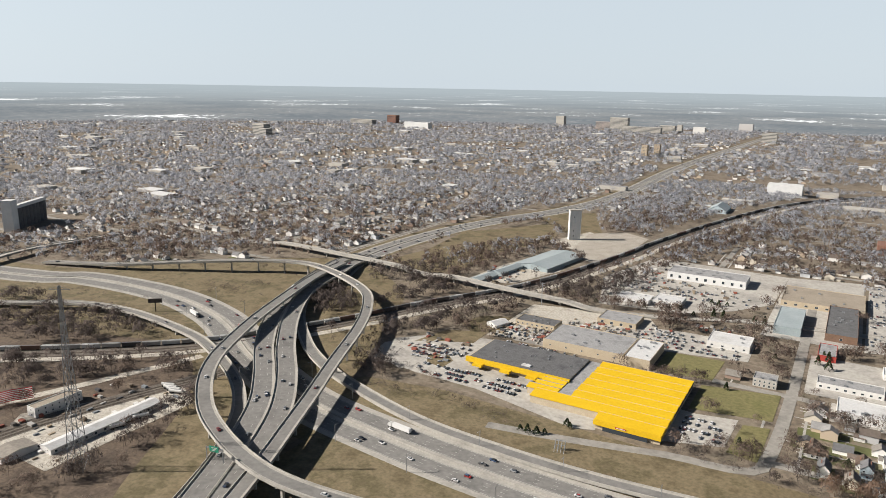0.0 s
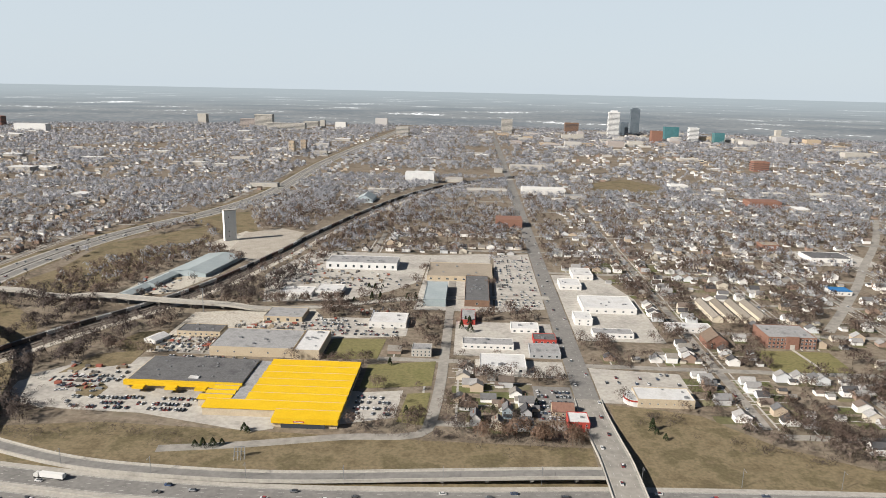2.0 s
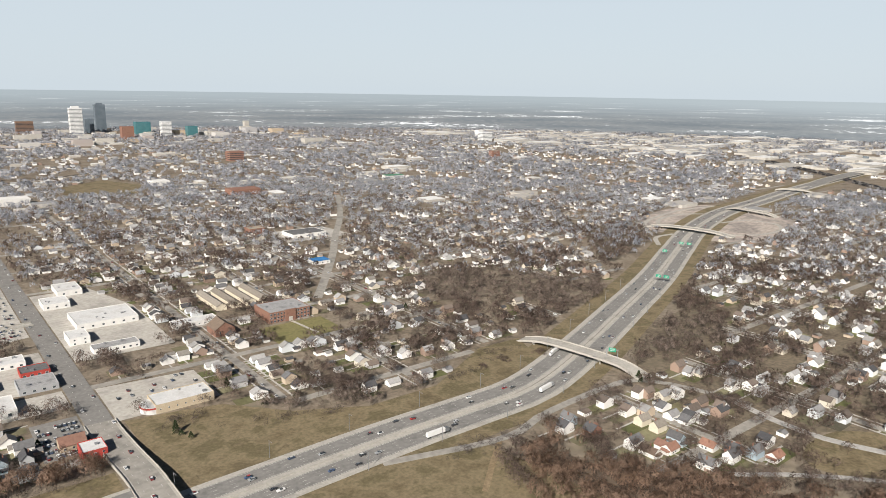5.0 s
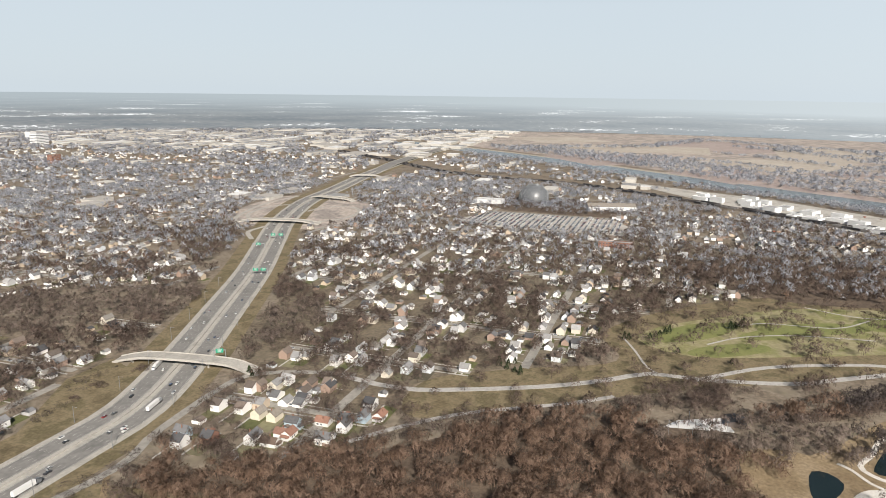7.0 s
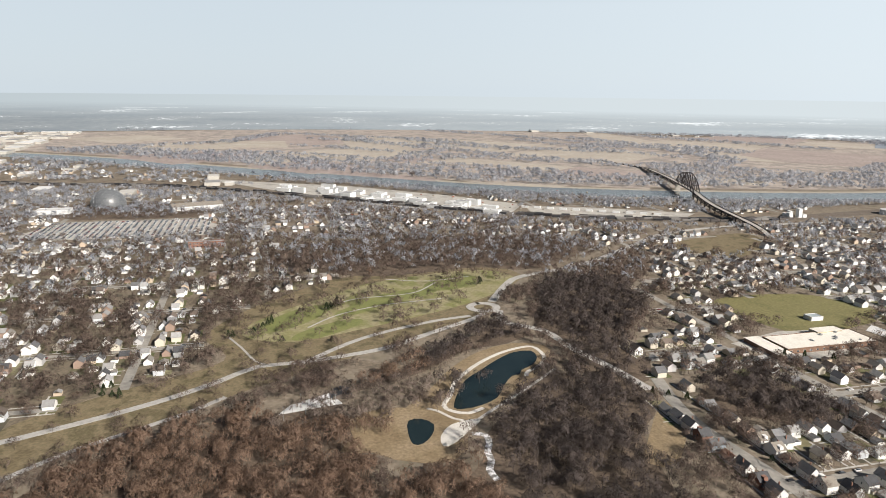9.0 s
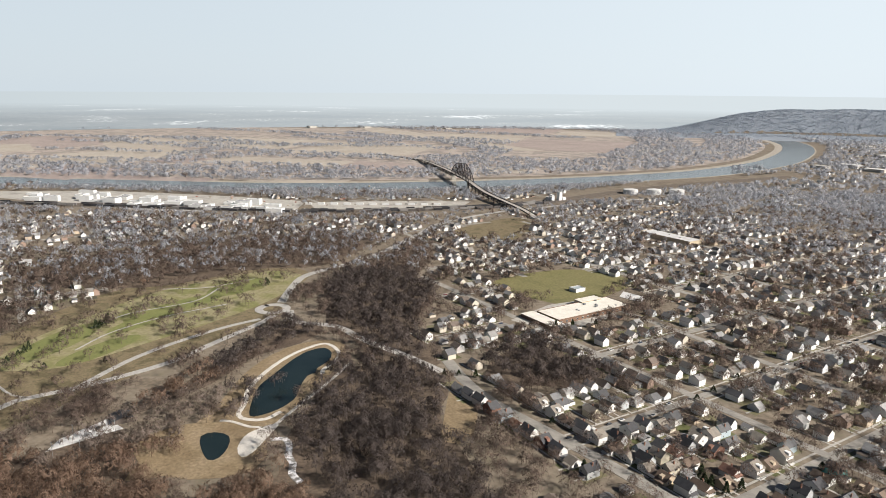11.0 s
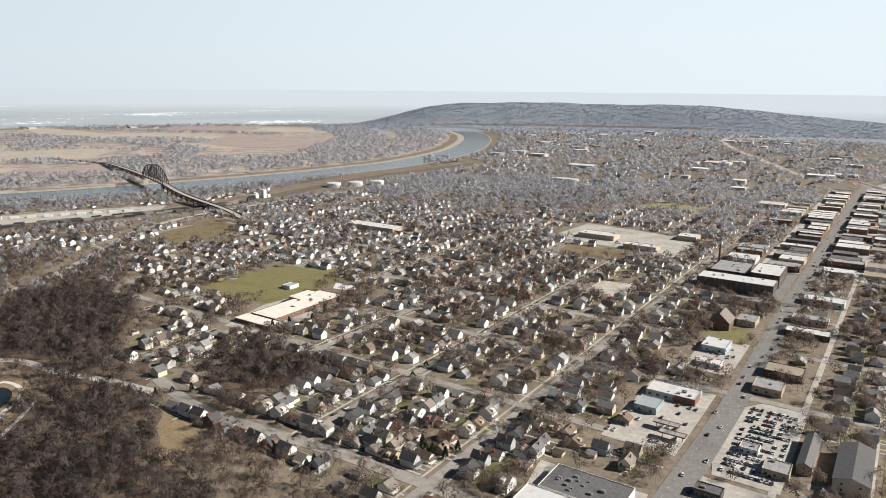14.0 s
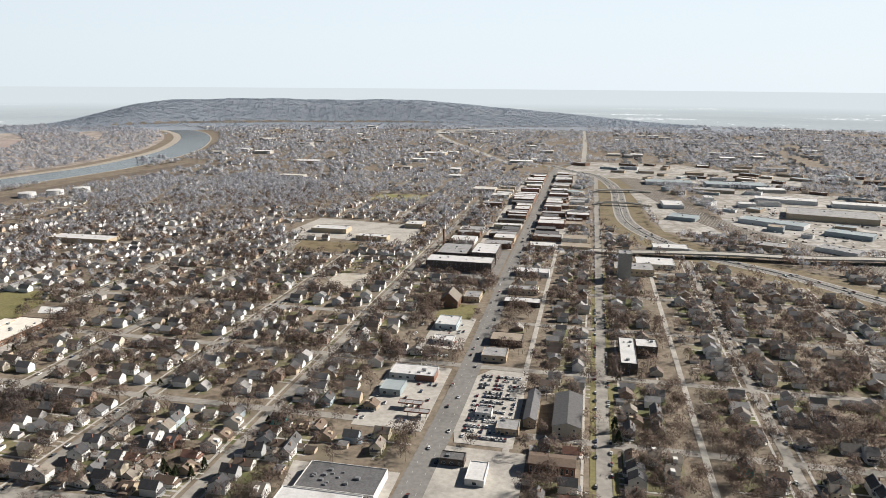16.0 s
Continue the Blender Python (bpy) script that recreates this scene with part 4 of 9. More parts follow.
deck("overpass", [(1930, 864, 0.5), (2020, 876, 2), (2114, 889, 4.5), (2350, 914, 5), (2590, 935, 4.5), (2900, 945, 3), (3246, 950, 2.5), (4274, 1000, 2)], 40, "long motorway bridge over the river", thick=1.2, step=25, pier_every=60, surface="asphalt")
# the avenue's bridge over the motorway
deck("overpass", [(99, 300, 1.5), (99, 335, 5.5), (99, 360, 7), (99, 400, 7), (99, 420, 6.2), (98, 450, 4.0), (97, 490, 1.5), (97, 520, 0.4)], 21, "avenue bridge over the motorway with concrete walls", lanes=3, surface="street")

# ---- streets ----
def road(pts, width, label, surface="street", z=0.22, name="road", lines=False):
    P = smooth(pts, 15)
    ob = strip(name, P, -width / 2, width / 2, -0.3, z, G[surface], None, label, "structure", "street")
    if lines:
        V, F = dashes(P, [-width * 0.24, width * 0.24], z + 0.04, 3, 9, 0.1)
        bulk("lane_marking", V, F, [G["paint"]], parent=ob)
    stamp_line(P, width / 2 + 2.5, no_tree)
    stamp_line(P, width / 2 + 6, no_house)
    return ob


road([(97, 515), (97, 700), (97, 1100), (99, 1700), (102, 2552), (105, 4000)], 19, "straight avenue of worn grey paving running north", surface="asphalt", z=0.26, lines=True)
road([(99, 310), (98, 200), (97, 60), (96, -200), (95, -359), (92, -470), (91, -634), (94, -890), (94, -1251), (92, -2046), (60, -2200)], 18, "straight avenue of worn grey paving running south", surface="asphalt", z=0.26, lines=True)
road([(-20, -250), (-20, -386), (-20, -728), (-20, -1546), (-20, -1950)], 9.5, "wide concrete side street with parked cars", z=0.25)
road([(-20, 900), (-20, 594), (-24, 480), (-32, 452), (-60, 446), (-84, 444), (-150, 428), (-205, 418)], 9, "frontage street beside the yellow store", z=0.25)
road([(230, 350), (304, 330), (337, 329), (360, 336), (401, 340), (450, 341), (478, 336), (496, 312), (508, 275), (512, 250)], 7, "narrow lane along the motorway fence", z=0.24)
road([(508, 262), (501, 225), (502, 190), (513, 160), (531, 119), (554, 76), (579, 41), (604, 10), (606, -32), (623, -105), (650, -150), (673, -187), (690, -215), (705, -232)], 7.5, "pale park drive winding past bare trees", surface="drive", z=0.26)
road([(404, 203), (432, 182), (470, 145), (494, 109), (520, 66), (545, 35)], 5, "narrow pale trail at the wood's edge", surface="drive", z=0.25)
road([(600, -25), (655, -89), (690, -166), (700, -215)], 6, "narrow pale drive across the park", surface="drive", z=0.25)
road([(745, -254), (809, -294), (845, -327), (874, -405), (906, -463), (988, -573), (1050, -650), (1085, -740), (1104, -848), (1100, -919), (1095, -1094), (1050, -1300)], 10, "pale road climbing from the park towards the bridge", surface="drive", z=0.26)
road([(712, -252), (673, -243), (638, -274), (586, -281), (532, -295), (480, -304)], 9, "park road under overhanging bare trees", surface="drive", z=0.25)
ring_c = [(727 + 15 * math.cos(a), -238 + 15 * math.sin(a)) for a in np.linspace(0, 2 * math.pi, 24, endpoint=False)]
road(ring_c + ring_c[:2], 9, "small roundabout in the park", surface="drive", z=0.28)
road([(500, -322), (447, -309), (400, -306), (326, -313), (233, -318), (95, -318)], 11, "residential street of pale concrete", z=0.245)
road([(-86, -300), (-86, -1000)], 4.5, "narrow back alley between garages", surface="lot", z=0.275)
road([(45, -320), (40, -1000)], 4.5, "narrow back alley between garages", surface="lot", z=0.275)
for y in (-330, -448, -566, -684, -802):   # grass strips along the side street
    for o in (-27, -13):
        strip("grass_verge", np.array([(o, y - 6, 0.0), (o, y - 55, 0.0), (o, y - 108, 0.0)]), -1.9, 1.9, -0.2, 0.21, G["lawn"], None, "mown grass strip along the side street", "structure", "verge")
# far southern motorway, western service roads
HW_S = smooth([(120, -2150), (40, -2000), (-14, -1943), (-50, -1800), (-66, -1642), (-66, -1446), (-72, -1280), (-106, -1153), (-172, -1033), (-264, -947), (-340, -850), (-420, -760), (-600, -640)], 20)
stamp_line(HW_S, 40, *ALL)
strip("grass_verge", HW_S, -42, 42, -0.3, 0.15, G["dry"], None, "dry grass verge of the motorway", "structure", "verge")
motorway(HW_S, 30, 10, 5, "motorway curving through the southern district")
deck("overpass", [(70, -1040, 0.5), (-40, -1025, 3), (-125, -1022, 7), (-210, -1030, 7), (-299, -1030, 7), (-411, -1047, 7), (-600, -1080, 2)], 20, "long concrete overpass across the southern motorway")
deck("overpass", [(-10, -1450, 1), (-40, -1452, 6), (-95, -1450, 6), (-130, -1450, 1)], 10, "small street bridge over the southern motorway")
deck("overpass", [(-5, -1620, 1), (-35, -1630, 6), (-95, -1640, 6), (-140, -1650, 1)], 12, "small street bridge over the southern motorway")
road([(150, -2150), (259, -2220), (402, -2539), (578, -2952), (731, -3400), (760, -3760), (640, -4150)], 24, "pale motorway far to the south", surface="concrete", z=0.3)
for lp in ([(1120, 640), (1180, 600), (1260, 600), (1310, 640), (1290, 690), (1230, 700)], [(1095, 740), (1160, 790), (1250, 800), (1300, 770)], [(1060, 690), (1010, 690), (960, 650)], [(1030, 720), (1120, 790), (1280, 830), (1400, 820)]):
    road(lp, 8, "loop ramp of the far junction", surface="concrete", z=0.3)
sheet("junction_grass", [(1060, 640), (1130, 560), (1330, 600), (1420, 720), (1400, 840), (1250, 850), (1080, 780)], 0.13, G["field_c"], "tan grass inside the far junction", True)
stamp_poly([(1060, 640), (1130, 560), (1330, 600), (1420, 720), (1400, 840), (1250, 850), (1080, 780)], *ALL)

road([(374, 706), (405, 750), (454, 823), (505, 900), (563, 996), (680, 1181), (800, 1400)], 11, "diagonal street of pale concrete between houses")
stamp_line([(374, 706), (454, 823), (563, 996), (680, 1181)], 15, no_tree)
road([(262, 285), (287, 306), (313, 327)], 4, "narrow dirt track beside the motorway fence", surface="straw")
road([(16, -2250), (20, -2941), (30, -3600), (34, -4300)], 16, "straight pale road running far to the south", surface="concrete", z=0.3)
for lot_, lab_ in (([(100, -1960), (20, -2280), (-282, -2244), (-560, -1971), (-500, -1800), (-150, -1850)], "pale industrial yards far to the south"), ([(740, -3650), (460, -3900), (30, -4000), (30, -3800), (400, -3700), (700, -3450)], "pale far motorway junction and yards")):
    sheet("paved_yard", lot_, 0.17, G["works"], lab_, False, category="pavement")
    stamp_poly(lot_, *ALL)

# ---- railway ----
RAIL = smooth([(-720, 230), (-639, 305), (-580, 350), (-510, 413), (-465, 480), (-430, 545), (-392, 632), (-348, 715), (-312, 810), (-274, 978), (-250, 1120), (-185, 1400), (-105, 1640), (0, 1800), (150, 1950), (400, 2100)], 15)
stamp_line(RAIL, 26, *ALL)
strip("rail_bed", RAIL, -16, 7, -0.3, 0.25, G["ballast"], None, "dark stone ballast of the railway", "structure", "railway")
strip("gravel_track", RAIL, -27, -18, -0.3, 0.28, G["gravel"], None, "pale gravel track beside the railway", "structure", "track")
rails = np.zeros((NC, NC), bool)
stamp_line(RAIL, 19, rails)
tr = thing("railway_track", "rusty steel rails of two tracks on ballast", "railway", "", "structure")
for o in (-10, -8.5, 0, 1.5):
    strip("rail", RAIL, o - 0.09, o + 0.09, 0.2, 0.5, G["rust"], tr)
RAILW = smooth([(-486, 190), (-480, 225), (-477, 247), (-472, 267), (-459, 313), (-442, 362), (-432, 400)], 10)
stamp_line(RAILW, 13, *ALL)
strip("rail_bed", RAILW, -9, 9, -0.3, 0.24, G["ballast"], None, "dark ballast of the western sidings", "structure", "railway")
tr4 = thing("railway_track", "rusty rails of the western sidings", "railway", "", "structure")
for o in (-6.7, -5.3, -2.2, -0.8, 2.3, 3.7):
    strip("rail", RAILW, o - 0.09, o + 0.09, 0.2, 0.45, G["rust"], tr4)
road([(-540, 225), (-529, 251), (-521, 273), (-508, 308), (-488, 365), (-478, 397)], 9, "pale gravel track beside the railway", surface="gravel", z=0.25)
RAILE = smooth([(2700, 1500), (2300, 1000), (1986, 630), (1856, 222), (1573, -168), (1314, -479), (1200, -720), (1150, -950), (1190, -1400), (1150, -1900)], 30)
stamp_line(RAILE, 60, *ALL)
strip("rail_bed", RAILE, -22, 22, -0.3, 0.25, G["ballast"], None, "dark stone ballast of the riverside railway yard", "structure", "railway")
tr2 = thing("railway_track", "rusty rails of a wide riverside yard", "railway", "", "structure")
for o in (-15, -10, -5, 0, 5, 10, 15):
    strip("rail", RAILE, o - 0.5, o + 0.5, 0.2, 0.45, G["rust"], tr2)
RAILS = smooth([(-100, -1900), (-141, -1662), (-216, -1329), (-283, -1197), (-396, -1007), (-520, -850), (-700, -700)], 30)
stamp_line(RAILS, 30, *ALL)
strip("rail_bed", RAILS, -26, 26, -0.3, 0.25, G["ballast"], None, "dark ballast of the southern railway", "structure", "railway")
tr3 = thing("railway_track", "rusty rails beside the southern works", "railway", "", "structure")
for o in (-20, -14, -8, -2, 4, 10, 16, 22):
    strip("rail", RAILS, o - 0.5, o + 0.5, 0.2, 0.45, G["gravel"], tr3)

# ---- paved yards and lawns ----
LOTS = [
    ([(-350, 478), (-360, 528), (-330, 562), (-285, 574), (-225, 580), (-140, 560), (-136, 452), (-150, 446), (-240, 468), (-300, 470)], "lot", "pale paved yard of the yellow store"),
    ([(-92, 462), (-52, 476), (-50, 524), (-80, 518), (-92, 520)], "lot", "small paved car park beside the store"),
    ([(-290, 585), (-290, 700), (-170, 730), (-120, 640), (-225, 600)], "gravel", "gravel yard of the contractor's sheds"),
    ([(-215, 640), (-110, 640), (-60, 650), (-60, 700), (-130, 700), (-170, 690)], "lot", "pale staff car park"),
    ([(30, 735), (86, 750), (86, 1015), (35, 1000)], "lot", "large half-full supermarket car park"),
    ([(-230, 745), (-140, 760), (-95, 800), (-60, 850), (-55, 990), (-230, 1000), (-260, 860)], "lot", "pale paved yard between industrial sheds"),
    ([(-60, 735), (28, 735), (30, 1010), (-55, 990)], "lot", "paved yard of the retail block"),
    ([(-12, 605), (86, 605), (86, 700), (-12, 700)], "lot", "paved forecourts along the avenue"),
    ([(8, 560), (86, 560), (86, 596), (8, 596)], "lot", "paved yards behind the avenue"),
    ([(55, 480), (86, 480), (86, 542), (55, 542)], "asphalt", "dark car park behind the avenue"),
    ([(108, 515), (185, 515), (185, 578), (108, 585)], "lot", "pale forecourt of the long white market"),
    ([(108, 655), (195, 655), (195, 800), (170, 900), (108, 900)], "lot", "paved yards along the avenue"),
    ([(-470, 215), (-410, 215), (-410, 330), (-440, 345), (-500, 250)], "gravel", "gravel yard by the railway sheds"),
    ([(480, 1000), (600, 1000), (590, 1090), (490, 1090)], "lot", "pale school car park"),
    ([(522, -452), (506, -490), (512, -545), (528, -565), (572, -585), (580, -510), (560, -440)], "lot", "paved yard round the white-roofed school"),
    ([(503, -4), (518, -14), (534, -46), (512, -54)], "pale", "white-paved basketball court beside the wood"),
    ([(1215, 90), (1290, 70), (1365, 112), (1380, 335), (1262, 402), (1215, 325)], "lot", "huge car park full of cars"),
    ([(1390, 130), (1480, 80), (1560, 160), (1640, 360), (1480, 420), (1400, 330)], "leaf", "leaf-strewn planted yards round the dome"),
    ([(2059, 229), (1910, 17), (1776, -219), (1590, -409), (1418, -549), (1319, -487), (1433, -271), (1548, -165), (1860, 59)], "lot", "pale paved yards of the riverside works"),
    ([(1395, -546), (1346, -681), (1240, -856), (1166, -770), (1239, -628), (1312, -527)], "lot", "pale trailer yard by the river"),
    ([(106, -555), (106, -440), (158, -440), (158, -555)], "lot", "paved forecourt of the corner market"),
    ([(106, -690), (106, -600), (146, -600), (146, -690)], "lot", "paved forecourts along the avenue"),
    ([(80, -430), (100, -520), (72, -560), (40, -560), (40, -430)], "lot", "crowded used-car lot beside the avenue"),
    ([(258, -768), (308, -760), (310, -828), (262, -838)], "gravel", "bare tan dirt lot"),
    ([(106, -345), (106, -385), (178, -385), (170, -340)], "lot", "paved lot at the corner"),
    ([(30, -335), (86, -335), (86, -425), (30, -425)], "lot", "paved lot at the corner"),
    ([(106, -1000), (106, -840), (210, -860), (210, -1000)], "asphalt", "paved yards of the institution"),
    ([(106, -1010), (158, -1010), (158, -1900), (106, -1900)], "lot", "paved blocks of the shopping street"),
    ([(78, -1010), (78, -1900), (28, -1900), (28, -1010)], "lot", "paved blocks of the shopping street"),
    ([(-240, -1200), (-560, -1000), (-720, -1250), (-560, -1700), (-260, -1750)], "works", "pale industrial yards beside the railway"),
    ([(-130, -1200), (-230, -1180), (-130, -1700), (-90, -1700)], "works", "industrial forecourts beside the motorway"),
    ([(-400, 1010), (-325, 970), (-300, 1070), (-370, 1120)], "gravel", "bare tan earth of a demolition site"),
    ([(-405, 735), (-345, 765), (-318, 850), (-330, 935), (-372, 940), (-395, 840)], "gravel", "gravel yard of the grey shed"),
    ([(260, -1000), (480, -1040), (470, -1180), (270, -1150)], "lot", "paved yards of a school campus"),
]
for lot_ in (([(-345, 482), (-358, 497), (-362, 514), (-348, 529), (-326, 527), (-312, 509), (-306, 489), (-315, 469)], "lot", "round pale paved turning yard"),
             ([(562, -604), (531, -608), (544, -628), (575, -624)], "pale", "pale paved ball court beside the playing field"),
             ([(-347, 957), (-366, 1106), (-319, 1152), (-271, 1121), (-272, 987), (-299, 920)], "sand", "bare tan earth beside the white tower")):
    LOTS.append(lot_)
for k, (poly, g_, lab) in enumerate(LOTS):
    sheet("car_park" if "car park" in lab else "paved_yard", poly, 0.18 + 0.002 * k, G[g_], lab, False, category="pavement")
    stamp_poly(poly, *ALL)
stamp_poly([(1395, 140), (1480, 90), (1555, 165), (1630, 360), (1480, 410), (1405, 330)], no_tree, value=False)
LAWNS = [
    ([(-86, 525), (-28, 535), (-27, 588), (-86, 575)], "lawn", "mown lawn beside the store"),
    ([(-50, 470), (-30, 466), (-28, 522), (-46, 518)], "lawn", "mown lawn at the street corner"),
    ([(-128, 585), (-80, 590), (-78, 640), (-128, 636)], "lawn", "mown lawn behind the store"),
    ([(272, 590), (345, 596), (345, 645), (272, 645)], "lawn", "front lawn of the brick school"),
    ([(-390, 1080), (-500, 1200), (-470, 1260), (-420, 1300), (-340, 1100)], "dry", "dry grass beside the motorway"),
    ([(366, -1078), (262, -1078), (262, -1104), (372, -1100)], "golf", "green mown sports pitch beside houses"),
    ([(450, -1400), (350, -1400), (340, -1490), (450, -1480)], "golf", "green mown sports pitch beside houses"),
    ([(330, -940), (420, -940), (430, -1000), (330, -1000)], "dry", "dry grass ball field"),
    ([(112, -685), (112, -735), (150, -735), (150, -685)], "lawn", "lawn of the corner church"),
    ([(316, 1849), (424, 1947), (484, 1799), (441, 1663), (286, 1669)], "dry", "olive dry grass field beside the railway"),
]
for lawn_ in (([(-340, 532), (-330, 576), (-292, 590), (-290, 557), (-316, 546)], "dry", "dry grass patch beside the store yard"),
              ([(-311, 509), (-296, 519), (-285, 509), (-285, 492), (-302, 492)], "dry", "small dry grass island in the yard"),
              ([(-329, 602), (-320, 634), (-292, 646), (-284, 596), (-306, 584)], "dry", "dry grass patch beside the railway"),
              ([(-545, 1000), (-528, 860), (-540, 780), (-470, 745), (-430, 770), (-425, 900), (-400, 1050), (-450, 1150)], "dry", "dry grass slope between motorway and sheds")):
    LAWNS.append(lawn_)
stamp_poly([(-560, 740), (-405, 725), (-385, 735), (-410, 830), (-385, 960), (-420, 1120), (-540, 1150), (-575, 900)], *BLD)
for k, (poly, g_, lab) in enumerate(LAWNS):
    sheet("lawn", poly, 0.205 + 0.003 * k, G[g_], lab, False)
    stamp_poly(poly, *ALL)

# ---- street grid of the housing districts ----
NS = [-20 - 120 * k for k in range(1, 37)] + [222, 330, 437, 552] + [552 + 118 * k for k in range(1, 34)]
EW = [590, 690, 792] + [792 + 118 * k for k in range(1, 31)] + [470 - 118 * k for k in range(0, 7)] + [-450, -565, -685, -805] + [-805 - 118 * k for k in range(1, 31)]


def runs(fixed, along_x, lo=-4350, hi=4350, step=14.0):
    s = np.arange(lo, hi, step)
    x, y = (s, np.full_like(s, fixed)) if along_x else (np.full_like(s, fixed), s)
    ok = free(no_street, x, y) & (np.hypot(x, y) < 4300) & (np.hypot(x, y) > 215)
    out, i = [], 0
    while i < len(s):
        if ok[i]:
            j = i
            while j + 1 < len(s) and ok[j + 1]:
                j += 1
            if s[j] - s[i] > 60:
                out.append((s[i], s[j]))
            i = j + 1
        else:
            i += 1
    return out


def street(x0, x1, y0, y1, z):
    ob = solid("street", box_v(x0, x1, y0, y1, -0.3, z), BOXF[1:], G["street"])
    tagged(ob, "pale worn concrete residential street", "street", "residential streets", "structure")


streets_ns, streets_ew = [], []
for x in NS:
    for a, b in runs(x, False):
        streets_ns.append((x, a, b))
        if abs(x) < 1700 and a < 1900 and b > -1900:
            street(x - 3.8, x + 3.8, max(a, -1900), min(b, 1900), 0.19)
        stamp_line([(x, max(a, -1150)), (x, min(b, 1150))], (6.0 if abs(x) < 240 else 4.5), no_tree) if abs(x) < 1150 and (x < 300 or b < 0) else None
        stamp_line([(x, a), (x, b)], 8, no_house)
for y in EW:
    for a, b in runs(y, True):
        streets_ew.append((y, a, b))
        if abs(y) < 1700 and a < 1900 and b > -1900:
            street(max(a, -1900), min(b, 1900), y - 4.2, y + 4.2, 0.185)
        stamp_line([(max(a, -1150), y), (min(b, 1150), y)], 4.0, no_tree) if abs(y) < 1150 and (y < -100 or a < 150) else None
        stamp_line([(a, y), (b, y)], 9, no_house)


# ---- larger buildings ----
def window_mesh(w, h):
    me = bpy.data.meshes.new("window")
    V, F = [], []
    for b in ((-0.08, 0.05, -w / 2 - 0.1, w / 2 + 0.1, -0.1, h + 0.1), (0.0, 0.08, -w / 2, w / 2, 0, h)):
        n = len(V)
        V += box_v(*b)
        F += [tuple(i + n for i in f) for f in BOXF]
    me.from_pydata(V, [], F)
    me.materials.append(WALL["whitewall"])
    me.materials.append(GLASS)
    for i, p in enumerate(me.polygons):
        p.material_index = 1 if i >= 6 else 0
    return me


WIN = {}


def window(parent, w, h, m):
    if (w, h) not in WIN:
        WIN[(w, h)] = window_mesh(w, h)
    return link("window", WIN[(w, h)], None, parent, "", m)


def side_m(side, w, d, s, z):
    """A place on a wall: side 'e','n','w','s', s along it from its middle."""
    return {'e': pose(w / 2, s, z, 0, 0, 0), 'w': pose(-w / 2, s, z, 0, 0, 180), 'n': pose(s, d / 2, z, 0, 0, 90), 's': pose(s, -d / 2, z, 0, 0, -90)}[side]


def building(name, label, category, x0, x1, y0, y1, h, wall="stone", roof="flatgrey", sides="", cols=6, rows=1, win=(1.4, 1.5), units=2, doors="", rot=0, group="", para=0.7, seed=0):
    w, d = x1 - x0, y1 - y0
    root = thing(name, label, category, group, "", pose((x0 + x1) / 2, (y0 + y1) / 2, 0, 0, 0, rot))
    t = 0.35
    boxes("wall", [(-w / 2, w / 2, -d / 2, d / 2, 0, h), (-w / 2, w / 2, -d / 2, -d / 2 + t, h, h + para), (-w / 2, w / 2, d / 2 - t, d / 2, h, h + para), (-w / 2, -w / 2 + t, -d / 2 + t, d / 2 - t, h, h + para), (w / 2 - t, w / 2, -d / 2 + t, d / 2 - t, h, h + para)], WALL[wall], root)
    boxes("roof", [(-w / 2 + t, w / 2 - t, -d / 2 + t, d / 2 - t, h, h + 0.2)], ROOF[roof], root)
    r = random.Random(seed or int(abs(x0 * 7 + y0 * 13)))
    for k in range(units):
        ux, uy = r.uniform(-w * 0.38, w * 0.38), r.uniform(-d * 0.38, d * 0.38)
        a = r.uniform(0.7, 1.5)
        boxes("rooftop_unit", [(ux - a, ux + a, uy - a * 0.8, uy + a * 0.8, h + 0.2, h + 0.2 + a)], STEEL, root)
    for s in sides:
        L = d if s in "ew" else w
        n = max(1, int(cols * L / max(w, d)))
        for rr in range(rows):
            for c in range(n):
                window(root, win[0], win[1], side_m(s, w, d, (c + 0.5) / n * L - L / 2, h / rows * (rr + 0.5) - win[1] / 2))
    for s in doors:
        boxes("door", [(-0.1, 0.12, -1.5, 1.5, 0, 3.0)], DOOR, root, "", side_m(s, w, d, (d if s in "ew" else w) * 0.22, 0))
    stamp_poly([(x0 - 4, y0 - 4), (x1 + 4, y0 - 4), (x1 + 4, y1 + 4), (x0 - 4, y1 + 4)], *ALL)
    return root


def gabled(name, label, category, x0, x1, y0, y1, h, rise, wall, roof, axis="y", rot=0, sides="", cols=5, win=(1.2, 1.4), rows=1, group=""):
    """A ridged building; axis is the ridge's direction."""
    w, d = x1 - x0, y1 - y0
    root = thing(name, label, category, group, "", pose((x0 + x1) / 2, (y0 + y1) / 2, 0, 0, 0, rot))
    gable_parts(root, w, d, h, rise, axis, WALL[wall], ROOF[roof], 0.5)
    for s in sides:
        L = d if s in "ew" else w
        n = max(1, int(cols * L / max(w, d)))
        for rr in range(rows):
            for c in range(n):
                window(root, win[0], win[1], side_m(s, w, d, (c + 0.5) / n * L - L / 2, h / rows * (rr + 0.5) - win[1] / 2))
    stamp_poly([(x0 - 4, y0 - 4), (x1 + 4, y0 - 4), (x1 + 4, y1 + 4), (x0 - 4, y1 + 4)], *ALL)
    return root


